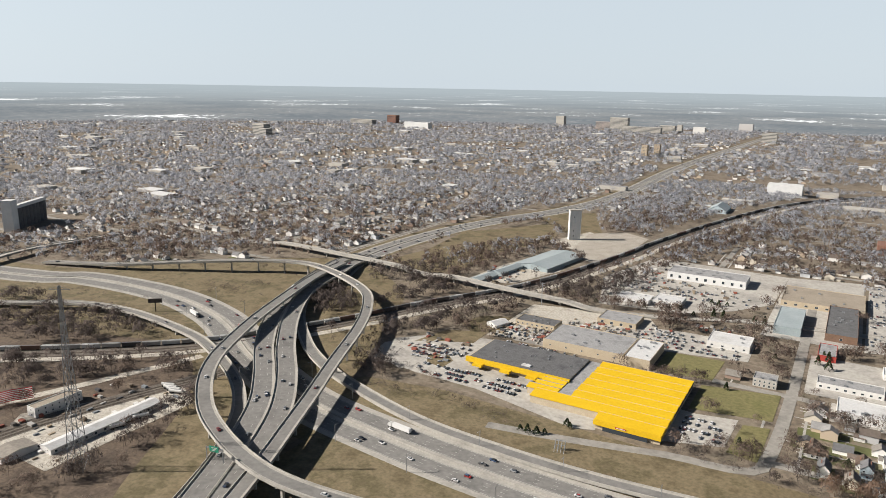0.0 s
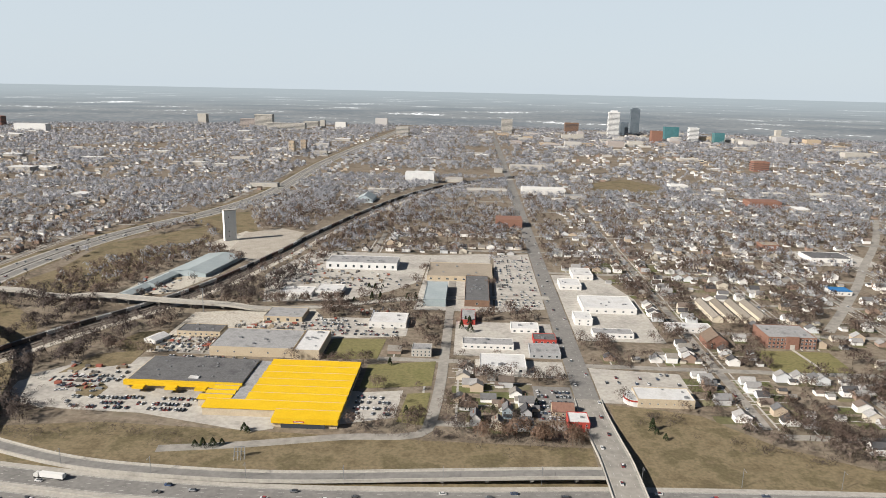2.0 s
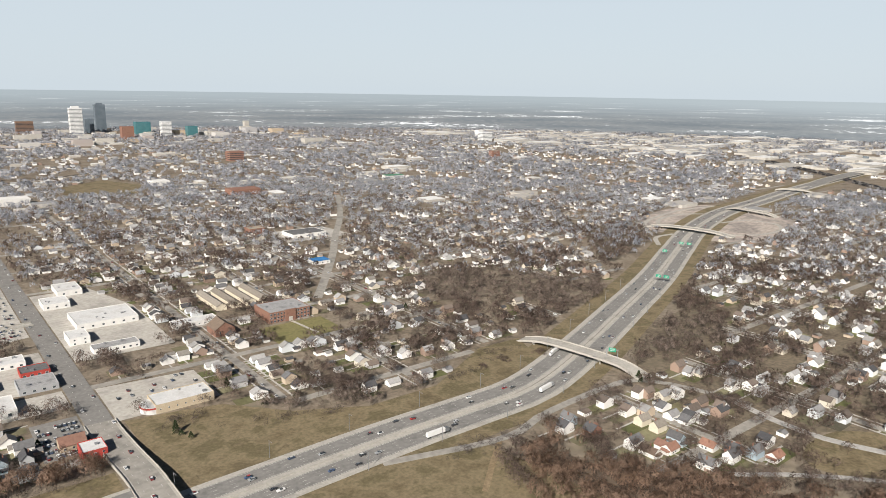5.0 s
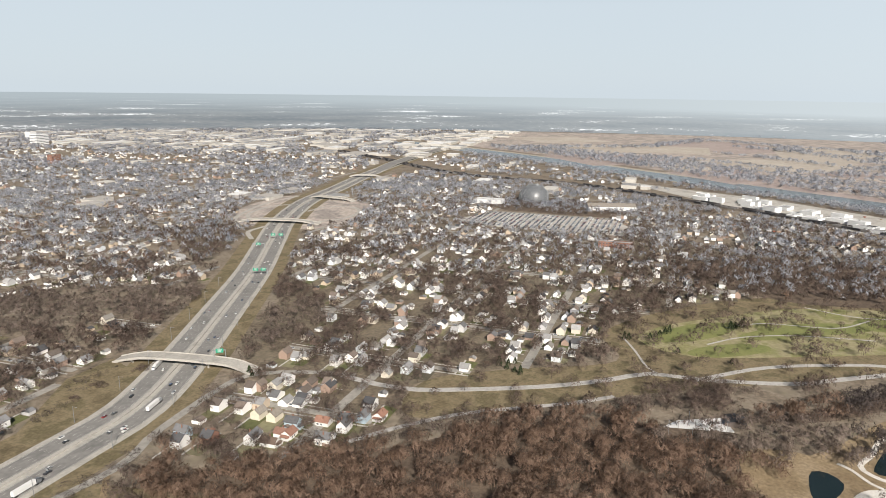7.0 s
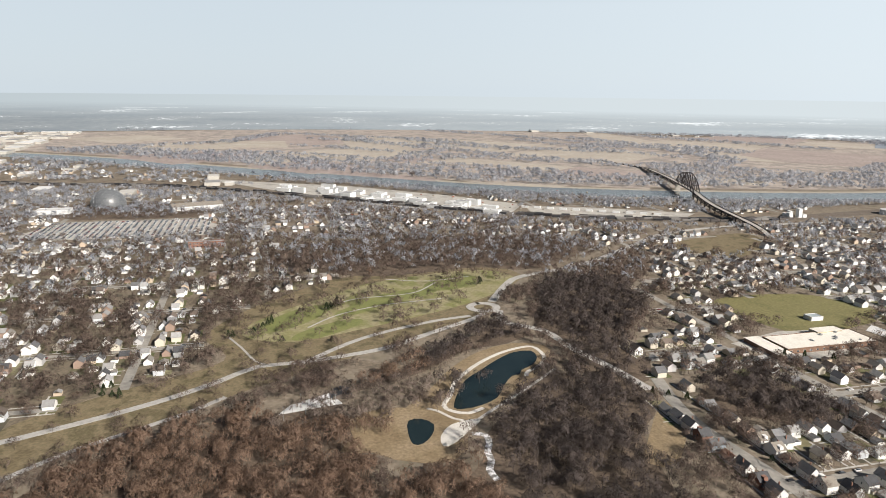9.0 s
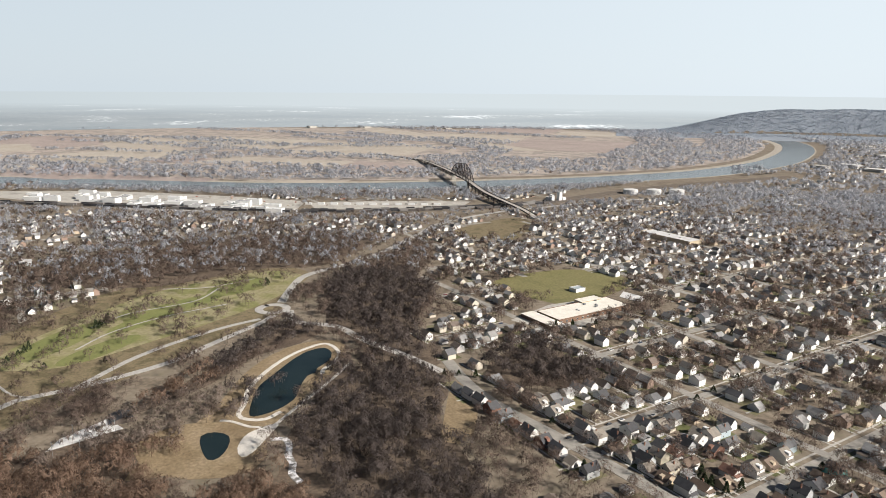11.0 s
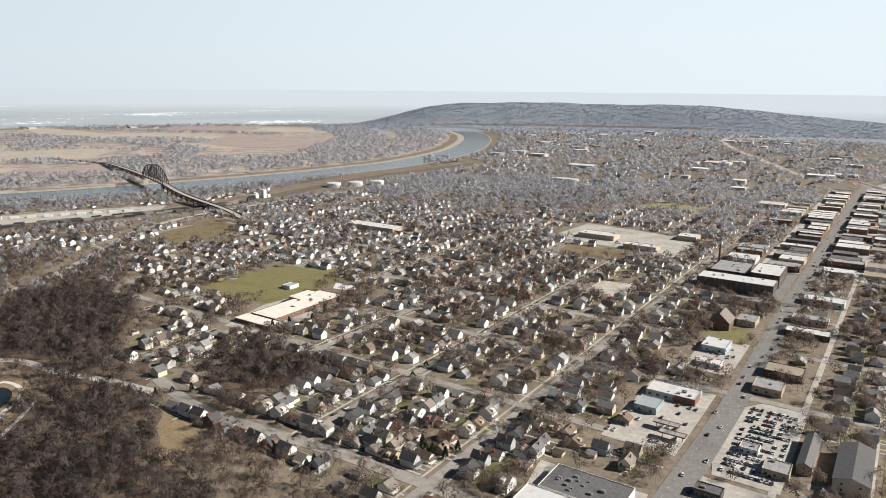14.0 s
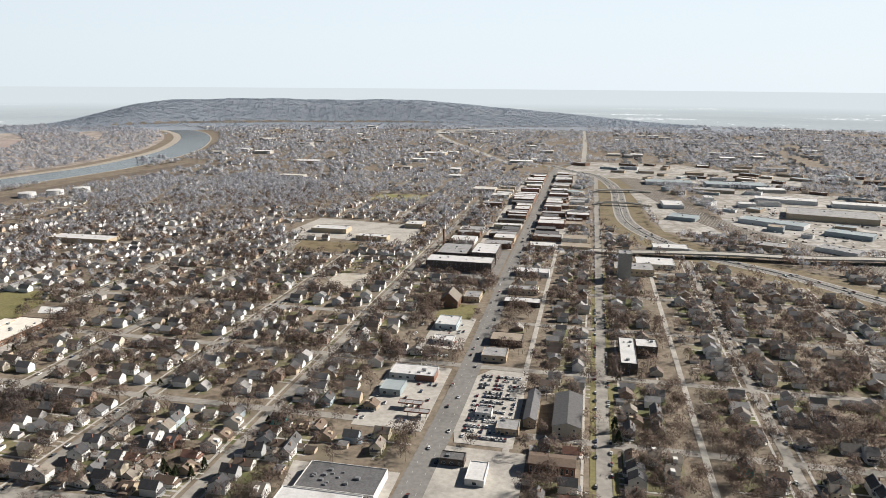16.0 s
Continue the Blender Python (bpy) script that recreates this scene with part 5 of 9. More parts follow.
def gable_parts(root, w, d, h, rise, axis, wallm, roofm, over=0.4, thick=0.25):
    """Walls with gable ends, and a two-slab roof, as two parts."""
    if axis == "x":
        a, b = d, w
        sw = lambda u, v, z: (v, u, z)
    else:
        a, b = w, d
        sw = lambda u, v, z: (u, v, z)
    V = [sw(u, v, z) for v in (-b / 2, b / 2) for u, z in ((-a / 2, 0), (a / 2, 0), (a / 2, h), (0, h + rise), (-a / 2, h))]
    F = [(0, 1, 2, 3, 4), (9, 8, 7, 6, 5), (0, 5, 6, 1), (1, 6, 7, 2), (2, 7, 8, 3), (3, 8, 9, 4), (4, 9, 5, 0)]
    solid("wall", V, F, wallm, root)
    sl = rise / (a / 2)
    V, F = [], []
    bb = b / 2 + over
    for s in (-1, 1):
        n = len(V)
        e, ez = s * (a / 2 + over), h - over * sl
        prof = [(0, h + rise + 0.03), (e, ez + 0.03), (e, ez + thick), (0, h + rise + thick)]
        for v in (-bb, bb):
            V += [sw(u, v, z) for u, z in prof]
        F += [tuple(i + n for i in f) for f in ((0, 1, 2, 3), (7, 6, 5, 4), (0, 4, 5, 1), (1, 5, 6, 2), (2, 6, 7, 3), (3, 7, 4, 0))]
    return solid("roof", V, F, roofm, root)


# the yellow store with its saw-tooth roof
store = thing("store", "sprawling warehouse store with yellow saw-tooth roofs", "store", "", "", pose(0, 0, 0))
stamp_poly(rect(-275, -85, 444, 566), *ALL)
NB = 8
for k in range(NB):
    y0 = 455 + 13.4 * k
    x0 = (-138, -194)[k] if k < 2 else -166
    V = [(x0, y0, 6.0), (-90, y0, 6.0), (-90, y0 + 12.5, 7.4), (x0, y0 + 12.5, 7.4), (x0, y0, 6.4), (-90, y0, 6.4), (-90, y0 + 12.5, 7.8), (x0, y0 + 12.5, 7.8)]
    solid("roof_bay", V, BOXF, WALL["yellow"], store)
    boxes("clerestory", [(x0, -90, y0 + 12.5, y0 + 12.75, 6.0, 8.0)], WALL["tanblock"], store)
    boxes("roof_gutter", [(x0, -90, y0 + 12.75, y0 + 13.4, 5.6, 6.3)], ROOF["flatgrey"], store)
    V = [(x0 + 0.6, y0 + 0.4, 0), (-90.8, y0 + 0.4, 0), (-90.8, y0 + 13.1, 0), (x0 + 0.6, y0 + 13.1, 0), (x0 + 0.6, y0 + 0.4, 6.2), (-90.8, y0 + 0.4, 6.2), (-90.8, y0 + 13.1, 6.2), (x0 + 0.6, y0 + 13.1, 6.2)]
    solid("wall", V, BOXF, WALL["tanblock"], store)
    boxes("side_panel", [(-90.8, -90.3, y0 + 0.5, y0 + 12.9, 3.4, 6.0)], WALL["yellow"] if k < 3 else WALL["dark"], store)
boxes("fascia", [(-138, -90, 453.8, 455.0, 3.4, 7.0)], WALL["yellow"], store)
boxes("entrance", [(-131, -99, 453.9, 454.6, 0, 3.3)], GLASS, store, "dark glazed entrance front")
boxes("sign_board", [(-122, -114, 453.5, 453.8, 4.6, 5.6)], WALL["red"], store, "small red and white sign board")
boxes("sign_board", [(-121, -115, 453.3, 453.5, 4.9, 5.3)], WALL["white"], store)
for k in range(3):
    y0 = 482.5 + 8 * k
    x0 = -203 + 3 * k
    x1 = -177
    V = [(x0, y0, 5.6), (x1, y0, 5.6), (x1, y0 + 7.0, 6.8), (x0, y0 + 7.0, 6.8), (x0, y0, 6.0), (x1, y0, 6.0), (x1, y0 + 7.0, 7.2), (x0, y0 + 7.0, 7.2)]
    solid("roof_bay", V, BOXF, WALL["yellow"], store)
    boxes("wall", [(x0 + 1, x1 - 0.5, y0 + 0.4, y0 + 7.9, 0, 5.6)], WALL["tanblock"], store)
    boxes("roof_gutter", [(x0, x1, y0 + 7.0, y0 + 8.0, 4.6, 7.3)], ROOF["flatgrey"], store)
boxes("wall", [(-270, -177, 509, 560, 0, 7.4)], WALL["tanblock"], store)
boxes("roof", [(-269, -177, 510, 559.5, 7.4, 7.7)], ROOF["flatdark"], store, "dark gravel roof of the older hall")
boxes("fascia", [(-271, -176, 506.2, 509, 4.2, 8.2)], WALL["yellow"], store)
for x in (-262, -236, -212):
    boxes("canopy", [(x, x + 9, 501, 506, 3.4, 5.2)], WALL["yellow"], store)
boxes("flat_link_roof", [(-176.5, -166.2, 476.5, 560, 0, 6.3)], ROOF["flatgrey"], store)
boxes("rooftop_unit", [(-222, -214, 515, 519, 7.7, 8.6)], ROOF["flatwhite"], store)
for k in range(12):
    x, y = rnd.uniform(-262, -180), rnd.uniform(518, 554)
    boxes("rooftop_unit", [(x, x + 1.4, y, y + 1.2, 7.7, 8.5)], STEEL, store)

building("warehouse", "long tan block warehouse with grey flat roof", "warehouse", -231, -155, 584, 634, 8, "tanblock", "flatgrey", "s", 5, 1, (1.6, 1.2), 5)
building("warehouse", "tan block annex with white membrane roof", "warehouse", -154, -131, 582, 635, 8.2, "tanblock", "flatwhite", "", 1, 1, units=9)
building("office", "low brick office with dark flat roof", "office", -280, -238, 630, 652, 4.5, "tanblock", "flatdark", "sw", 8, 1, (1.8, 1.3), 5)
building("shed", "grey metal shed with open front", "shed", -210, -170, 680, 712, 5, "tanblock", "flatgrey", "s", 4, 1, (3.0, 2.6), 1)
building("workshop", "long white workshop with flat pale roof", "workshop", -100, -62, 672, 704, 5.5, "white", "flatwhite", "s", 4, 1, (2.0, 1.2), 2)
building("office", "two-storey grey stone office with flat roof", "office", -50, -32, 598, 614, 6.5, "stone", "flatgrey", "se", 5, 2, (1.3, 1.4), 3)
building("warehouse", "big white warehouse with grey roof and roof lights", "warehouse", -190, -96, 898, 936, 9, "whitewall", "flatgrey", "s", 9, 1, (3.0, 3.4), 14)
building("retail_hall", "broad tan retail hall with gravel roof", "store", -53, 30, 855, 925, 6, "tanblock", "flattan", "s", 8, 1, (3.0, 2.0), 5)
building("warehouse", "pale blue-grey metal warehouse", "warehouse", -50, -25, 748, 820, 8, "greyclad", "metal", "", 1, units=0)
building("store", "long dark-roofed brick store", "store", -4, 24, 752, 858, 7, "brownbrick", "flatdark", "s", 6, 1, (2.2, 2.2), 9)
building("warehouse", "low white workshop with several roofs", "warehouse", -217, -180, 766, 792, 5, "white", "flatwhite", "s", 6, 1, (1.6, 1.2), 4)
building("warehouse", "low white workshop with pale roof", "warehouse", -178, -147, 776, 806, 5, "white", "flatwhite", "s", 5, 1, (1.6, 1.2), 3)
shaft = thing("tower", "tall white concrete tower with ribbed faces", "tower", "", "", pose(-372, 1050, 0, 0, 0, 35))
boxes("shaft", [(-8.5, 8.5, -4, 4, 0, 47)], WALL["whitewall"], shaft)
for x in (-8.7, -4.4, 0, 4.4, 8.7):
    boxes("rib", [(x - 0.4, x + 0.4, -4.7, 4.7, 0, 48)], WALL["whitewall"], shaft)
boxes("cap", [(-9.3, 9.3, -4.9, 4.9, 47, 48.3)], G["concrete"], shaft)
for z in (6, 14, 36):
    window(shaft, 1.5, 2.0, pose(-2.2, -4.0, z, 0, 0, -90))
gabled("shed", "large blue-grey metal shed with shallow roof", "shed", -372, -322, 838, 938, 5, 3.5, "greyclad", "metal", "y", -8)
gabled("shed", "long pale metal shed by the railway", "shed", -392, -376, 742, 780, 4, 2.5, "greyclad", "metal", "y", -10)
gabled("shed", "long pale metal shed by the railway", "shed", -384, -368, 786, 838, 4, 2.5, "greyclad", "metal", "y", -8)
gabled("church_hall", "pale blue church complex with steep grey roof", "church", -240, -205, 1440, 1500, 6, 9, "blue", "metal", "y")
building("apartment_tower", "tan brick apartment tower", "apartments", -650, -630, 2470, 2490, 40, "tan", "flattan", "s", 4, 8, (2.2, 1.8), 1)
building("apartment_tower", "tan brick apartment tower", "apartments", -622, -602, 2530, 2550, 40, "tan", "flattan", "s", 4, 8, (2.2, 1.8), 1)
# railway sheds
gabled("shed", "long low white shed with pale metal roof", "shed", -437, -425, 228, 312, 4, 1.6, "white", "flatwhite", "y", 0, "e", 12, (1.6, 1.6))
gabled("shed", "small tan-roofed open shed", "shed", -455, -440, 205, 228, 4, 1.6, "white", "tan", "x")
building("railway_house", "two-storey white railway house", "house", -494, -484, 252, 288, 7, "white", "flattan", "es", 7, 2, (1.0, 1.3), 0)
# grain elevator
silo = thing("grain_elevator", "row of grey concrete grain silos with white headhouse", "silo", "", "", pose(-1165, 640, 0, 0, 0, 122))
for k in range(9):
    bm = bmesh.new()
    bmesh.ops.create_cone(bm, cap_ends=True, segments=16, radius1=5.2, radius2=5.2, depth=34, matrix=Matrix.Translation((-45 + 10.4 * k, 0, 17)))
    part("silo_bin", bm, ROOF["flatdark"], silo)
boxes("gallery", [(-50, 44, -4, 4, 34, 39)], WALL["whitewall"], silo)
boxes("headhouse", [(-66, -50, -8, 8, 0, 50)], WALL["whitewall"], silo)
stamp_poly(rect(-1240, -1090, 570, 720), *ALL)

# north side of the motorway along the avenue
building("brick_shop", "small red painted brick shop with white roof", "shop", 75, 90, 465, 482, 7, "red", "flatwhite", "se", 4, 2, (1.1, 1.3), 1)
gabled("house", "small house with bright orange-red roof", "house", 66, 82, 488, 502, 4.5, 4, "tan", "red", "x", 0, "s", 3)
mk = building("market", "long white-roofed market with red awning", "store", 134, 178, 510, 533, 6.5, "tanblock", "flatwhite", "s", 7, 1, (1.0, 1.0), 3)
bm = bmesh.new()
bmesh.ops.create_cone(bm, cap_ends=True, segments=24, radius1=9, radius2=9, depth=5.6, matrix=Matrix.Translation((-22, -2, 2.8)))
part("rounded_front", bm, ROOF["flatwhite"], mk)
bm = bmesh.new()
bmesh.ops.create_cone(bm, cap_ends=True, segments=24, radius1=9.3, radius2=9.3, depth=1.2, matrix=Matrix.Translation((-22, -2, 4.4)))
part("awning", bm, WALL["red"], mk, "long red awning band")
building("warehouse", "square white warehouse with a pale roof", "warehouse", 12, 52, 566, 596, 6, "white", "flatwhite", "s", 4, 1, (2.4, 2.2), 3)
building("shop", "long low shop with white roof edge", "shop", -4, 44, 622, 640, 4.5, "white", "flatgrey", "s", 8, 1, (2.0, 1.4), 4)
building("shop", "red-fronted shop with a white roof", "shop", -7, 8, 690, 726, 5, "red", "flatgrey", "s", 2, 1, (2.0, 1.4), 1)
building("shop", "low white shop on the avenue", "shop", 44, 72, 670, 690, 4.5, "white", "flatwhite", "se", 4, 1, (2.2, 1.6), 2)
building("shop", "dark-roofed shop with red front", "shop", 64, 86, 640, 658, 4.5, "red", "flatdark", "es", 4, 1, (2.2, 1.6), 2)
building("shop", "grey shop with flat roof", "shop", 58, 86, 604, 630, 4.5, "grey", "flatgrey", "se", 4, 1, (2.2, 1.6), 2)
building("shop", "broad pale-roofed shop beside the avenue", "shop", 127, 185, 742, 790, 6, "white", "flatwhite", "s", 6, 1, (2.2, 1.6), 5)
building("shop", "white flat-roofed shop beside the avenue", "shop", 112, 138, 832, 862, 6, "white", "flatwhite", "s", 4, 1, (2.2, 1.6), 2)
building("shop", "white flat-roofed shop beside the avenue", "shop", 134, 160, 880, 918, 6, "white", "flatwhite", "s", 4, 1, (2.2, 1.6), 2)
building("shop", "long white shop with purple-grey front", "shop", 125, 165, 664, 680, 4.5, "white", "flatgrey", "s", 7, 1, (2.0, 1.5), 2)
building("shop", "two-storey white shop beside the avenue", "shop", 112, 130, 700, 726, 7, "white", "flatwhite", "s", 3, 2, (1.6, 1.4), 1)
sch = building("school", "three-storey red brick school with flat roof", "school", 290, 336, 652, 690, 11, "brick", "flatgrey", "se", 12, 3, (2.0, 1.9), 3)
boxes("entrance_bay", [(-6, 6, -20.5, -19, 0, 12.5)], WALL["brick"], sch)
boxes("entrance_trim", [(-2.2, 2.2, -20.8, -20.5, 0, 4.5)], WALL["stone"], sch)
road([(313, 648), (318, 600)], 3, "pale front walk of the school", surface="lot", z=0.30, name="footpath")
gabled("church", "brown brick church with dark roof", "church", 230, 250, 645, 668, 7, 7, "brick", "brown", "y", 0, "s", 3, (1.4, 3.0))
building("community_hall", "long white flat-roofed hall", "hall", 205, 250, 690, 706, 4.5, "white", "flatwhite", "s", 8, 1, (1.4, 1.2), 2)
for k in range(4):
    gabled("townhouse_row", "long tan townhouse row with many small gables", "townhouse", 262 + 17 * k, 273 + 17 * k, 725, 790, 5, 3.2, "cream", "tan", "y", 0, "e", 8, (1.1, 1.3), 2, "townhouse rows")
building("brick_block", "orange-brown brick apartment block", "apartments", 456, 482, 1088, 1112, 9, "brick", "flattan", "s", 4, 2, (1.6, 1.6), 1)
building("depot", "low depot with dark solar-panelled roof", "depot", 500, 560, 1020, 1062, 6, "white", "flatdark", "s", 6, 1, (2.0, 1.6), 3)
grn = building("hall", "long low hall with a green roof", "hall", 1060, 1113, 1580, 1610, 8, "white", "flatgrey", units=0)
boxes("green_roof_sheet", [(-26.8, 26.8, -15.3, 15.3, 8.75, 9.1)], mat("green_roof_paint", [(0.08, 0.24, 0.15), (0.11, 0.28, 0.18)], 6, fine=0.1), grn)
building("shop", "small shop with bright blue roof", "shop", 446, 470, 846, 866, 4.5, "white", "metal", "s", 3, 1, (2.0, 1.6), 0)
boxes("blue_roof_sheet", [(-12.3, 12.3, -10.3, 10.3, 5.25, 5.6)], mat("blue_roof_paint", [(0.03, 0.16, 0.40), (0.05, 0.22, 0.48)], 6, fine=0.1), [o for o in scene.collection.objects if o.get("label") == "small shop with bright blue roof"][0])
building("apartment_tower", "orange brick apartment tower", "apartments", 1712, 1748, 1880, 1900, 26, "brick", "flattan", "sw", 6, 5, (2.2, 1.8), 1)
building("works", "white grain works with tall block", "factory", 2455, 2490, 2810, 2840, 32, "whitewall", "flatwhite", "", 1, units=0)
building("school", "long red brick school far across the park", "school", 1112, 1124, 60, 112, 9, "brick", "flatgrey", "w", 10, 2, (2.2, 2.0), 2)

# riverside works and the dome
dome = thing("dome", "huge grey glazed geodesic dome", "dome", "", "", pose(1550, 305, 0))
bm = bmesh.new()
bmesh.ops.create_icosphere(bm, subdivisions=4, radius=34, matrix=Matrix.Translation((0, 0, 4)))
bmesh.ops.bisect_plane(bm, geom=bm.verts[:] + bm.edges[:] + bm.faces[:], plane_co=(0, 0, 0.0), plane_no=(0, 0, 1), clear_inner=True)
part("dome_shell", bm, mat("grey_glazing", [(0.108, 0.115, 0.122), (0.166, 0.176, 0.184)], 9, rough=0.4, vary="island", spec=0.5), dome)
bm = bmesh.new()
bmesh.ops.create_icosphere(bm, subdivisions=3, radius=34.3, matrix=Matrix.Translation((0, 0, 4)))
bmesh.ops.bisect_plane(bm, geom=bm.verts[:] + bm.edges[:] + bm.faces[:], plane_co=(0, 0, 0.0), plane_no=(0, 0, 1), clear_inner=True)
bmesh.ops.wireframe(bm, faces=bm.faces[:], thickness=0.5, use_replace=True)
part("dome_ribs", bm, STEEL, dome)
stamp_poly(rect(1505, 1595, 260, 350), *ALL)
gabled("hall", "long white hall with curved pale roof", "hall", 1478, 1512, 80, 180, 8, 5, "whitewall", "tan", "y", 18)
building("hall", "white exhibition hall by the dome", "hall", 1470, 1500, 360, 420, 8, "whitewall", "flatwhite", units=2)
for k in range(56):
    t_ = k / 55
    bx, by = 1760 - 430 * t_ + rnd.uniform(-30, 60), -60 - 400 * t_ + rnd.uniform(-40, 30)
    w_, d_, h_ = rnd.uniform(9, 24), rnd.uniform(14, 36), rnd.choice((4, 5, 6, 7, 11))
    building("works_building", "white flat-roofed block of the riverside works", "factory", bx, bx + w_, by, by + d_, h_, "whitewall", rnd.choice(("flatwhite", "flatwhite", "flatgrey")), units=1, rot=-40, group="riverside works")
for k in range(22):
    t_ = k / 21
    bx, by = 1375 - 150 * t_, -545 - 240 * t_
    building("trailer_row", "row of parked white trailers", "trailer", bx, bx + 5, by, by + 14, 4, "whitewall", "flatwhite", units=0, rot=-35, para=0.1, group="parked trailers") if k % 2 == 0 else None
for k in range(3):
    tank = thing("storage_tank", "white cylindrical riverside storage tank", "tank", "storage tanks", "", pose(1150 - 29 * k, -1250 - 46 * k, 0))
    bm = bmesh.new()
    bmesh.ops.create_cone(bm, cap_ends=True, segments=32, radius1=17, radius2=17, depth=10, matrix=Matrix.Translation((0, 0, 5)))
    part("tank_shell", bm, WALL["whitewall"], tank)
    bm = bmesh.new()
    bmesh.ops.create_cone(bm, cap_ends=True, segments=32, radius1=17.4, radius2=2, depth=2.4, matrix=Matrix.Translation((0, 0, 11.2)))
    part("tank_roof", bm, ROOF["flatwhite"], tank)
    stamp_poly(rect(1128 - 29 * k, 1172 - 29 * k, -1272 - 46 * k, -1228 - 46 * k), *ALL)
for k in range(7):
    building("works_building", "white block of the cement works", "factory", 1150 + 12 * (k % 3), 1159 + 12 * (k % 3), -1048 + 11 * (k // 2), -1040 + 11 * (k // 2), (6, 14, 9, 18, 7, 5, 10)[k], "whitewall", "flatwhite", units=0, group="cement works")

# school with the white roof, south-east
ws = building("school", "low sprawling school with bright cream-white roof", "school", 522, 558, -578, -474, 4.8, "brownbrick", "flatcream", "wn", 14, 1, (2.2, 1.6), 8)
boxes("entrance_wing", [(-30, 22, 54, 70, 0, 4.2)], WALL["brownbrick"], ws)
boxes("entrance_wing_roof", [(-30.4, 22.4, 53.6, 70.4, 4.2, 4.5)], ROOF["flatcream"], ws)
boxes("gymnasium", [(14, 26, -40, -10, 0, 6.2)], WALL["tanblock"], ws)
boxes("gymnasium_roof", [(13.7, 26.3, -40.3, -9.7, 6.2, 6.5)], ROOF["flatcream"], ws)
gabled("shed", "small white gabled shed in the yard", "shed", -300, -286, 606, 624, 3.5, 2.4, "white", "flatwhite", "y", -20)
building("pavilion", "small pale pavilion on the playing field", "pavilion", 600, 612, -585, -570, 4, "white", "metal", units=0)
gabled("shelter", "small dark-roofed park shelter", "shelter", 520, 534, -62, -48, 3, 2, "dark", "dark", "x")
for k in range(4):
    lp_ = thing("light_mast", "tall court floodlight mast", "lamp", "court lights", "", pose((492, 512, 486, 506)[k], (-8, -22, -24, -48)[k], 0))
    boxes("mast", [(-0.15, 0.15, -0.15, 0.15, 0, 11)], STEEL, lp_)
    boxes("lamp_head", [(-0.8, 0.8, -0.2, 0.2, 10.6, 11.2)], STEEL, lp_)

# south avenue
mkt = building("market", "flat-roofed grey market with red end wall", "store", 115, 153, -545, -524, 5, "grey", "flatwhite", "n", 6, 1, (2.4, 1.8), 6)
boxes("red_front", [(-19.1, -3, 10.4, 10.7, 0, 5.5), (-19.3, -19.0, -6, 10.5, 0, 5.5)], WALL["brick"], mkt, "brick-red end of the market")
building("shop", "blue-grey metal-clad shop beside the avenue", "shop", 135, 152, -512, -492, 5, "greyclad", "metal", "n", 3, 1, (2.4, 2.2), 0)
for gx, gy in ((112, -475), (104, -462)):
    can = thing("canopy", "red-edged fuel station canopy on posts", "canopy", "fuel station canopies", "", pose(gx + 10, gy, 0))
    boxes("canopy_roof", [(-9, 9, -3, 3, 4.6, 5.1)], ROOF["flatgrey"], can)
    boxes("canopy_band", [(-9.2, 9.2, -3.3, -3.0, 4.5, 5.4), (-9.2, 9.2, 3.0, 3.3, 4.5, 5.4), (-9.3, -9.0, -3, 3, 4.5, 5.4), (9.0, 9.3, -3, 3, 4.5, 5.4), (-2, -1.6, -3, 3, 5.1, 5.3), (4, 4.4, -3, 3, 5.1, 5.3)], WALL["brick"], can)
    for px in (-7, 7):
        boxes("post", [(px - 0.25, px + 0.25, -0.25, 0.25, 0, 4.6)], STEEL, can)
building("shop", "white shop with pale blue roof", "shop", 120, 142, -678, -650, 5.5, "blue", "flatwhite", "nw", 3, 1, (2.4, 2.0), 2)
building("shop", "small white burger shop", "shop", 116, 136, -624, -610, 4, "white", "flatwhite", "nw", 3, 1, (2.0, 1.6), 3)
gabled("church", "brown brick church with steep tan roof", "church", 132, 152, -745, -720, 8, 9, "brownbrick", "tan", "y", 0, "n", 3, (1.6, 3.0))
building("hall", "tan brick church hall on lawn", "hall", 112, 130, -770, -745, 6, "tanblock", "flatgrey", "nw", 4, 1, (1.8, 1.8), 1)
building("hospital_block", "dark brick institution with white roof edges", "institution", 116, 203, -905, -872, 13, "dark", "flatwhite", "nw", 14, 3, (2.0, 2.0), 5)
building("hospital_block", "dark brick institution wing", "institution", 116, 150, -975, -915, 16, "dark", "flatwhite", "nw", 8, 3, (2.0, 2.0), 3)
building("hospital_block", "dark brick institution wing", "institution", 158, 200, -985, -925, 11, "dark", "flatgrey", "nw", 8, 2, (2.0, 2.0), 3)
ch = thing("chimney", "tall slim brick boiler chimney", "chimney", "", "", pose(205, -998, 0))
bm = bmesh.new()
bmesh.ops.create_cone(bm, cap_ends=True, segments=14, radius1=1.8, radius2=1.2, depth=30, matrix=Matrix.Translation((0, 0, 15)))
part("stack", bm, WALL["brownbrick"], ch)
building("shop", "yellow and brown brick shop", "shop", 50, 84, -805, -788, 6, "cream", "flatgrey", "n", 5, 1, (2.2, 2.0), 2)
building("shop", "white-roofed row of shops beside the avenue", "shop", 42, 84, -890, -868, 6, "white", "flatwhite", "ne", 5, 1, (2.2, 2.0), 4)
building("shop", "long shop with white roof", "shop", 44, 84, -760, -742, 5, "dark", "flatwhite", "n", 5, 1, (2.2, 1.8), 3)
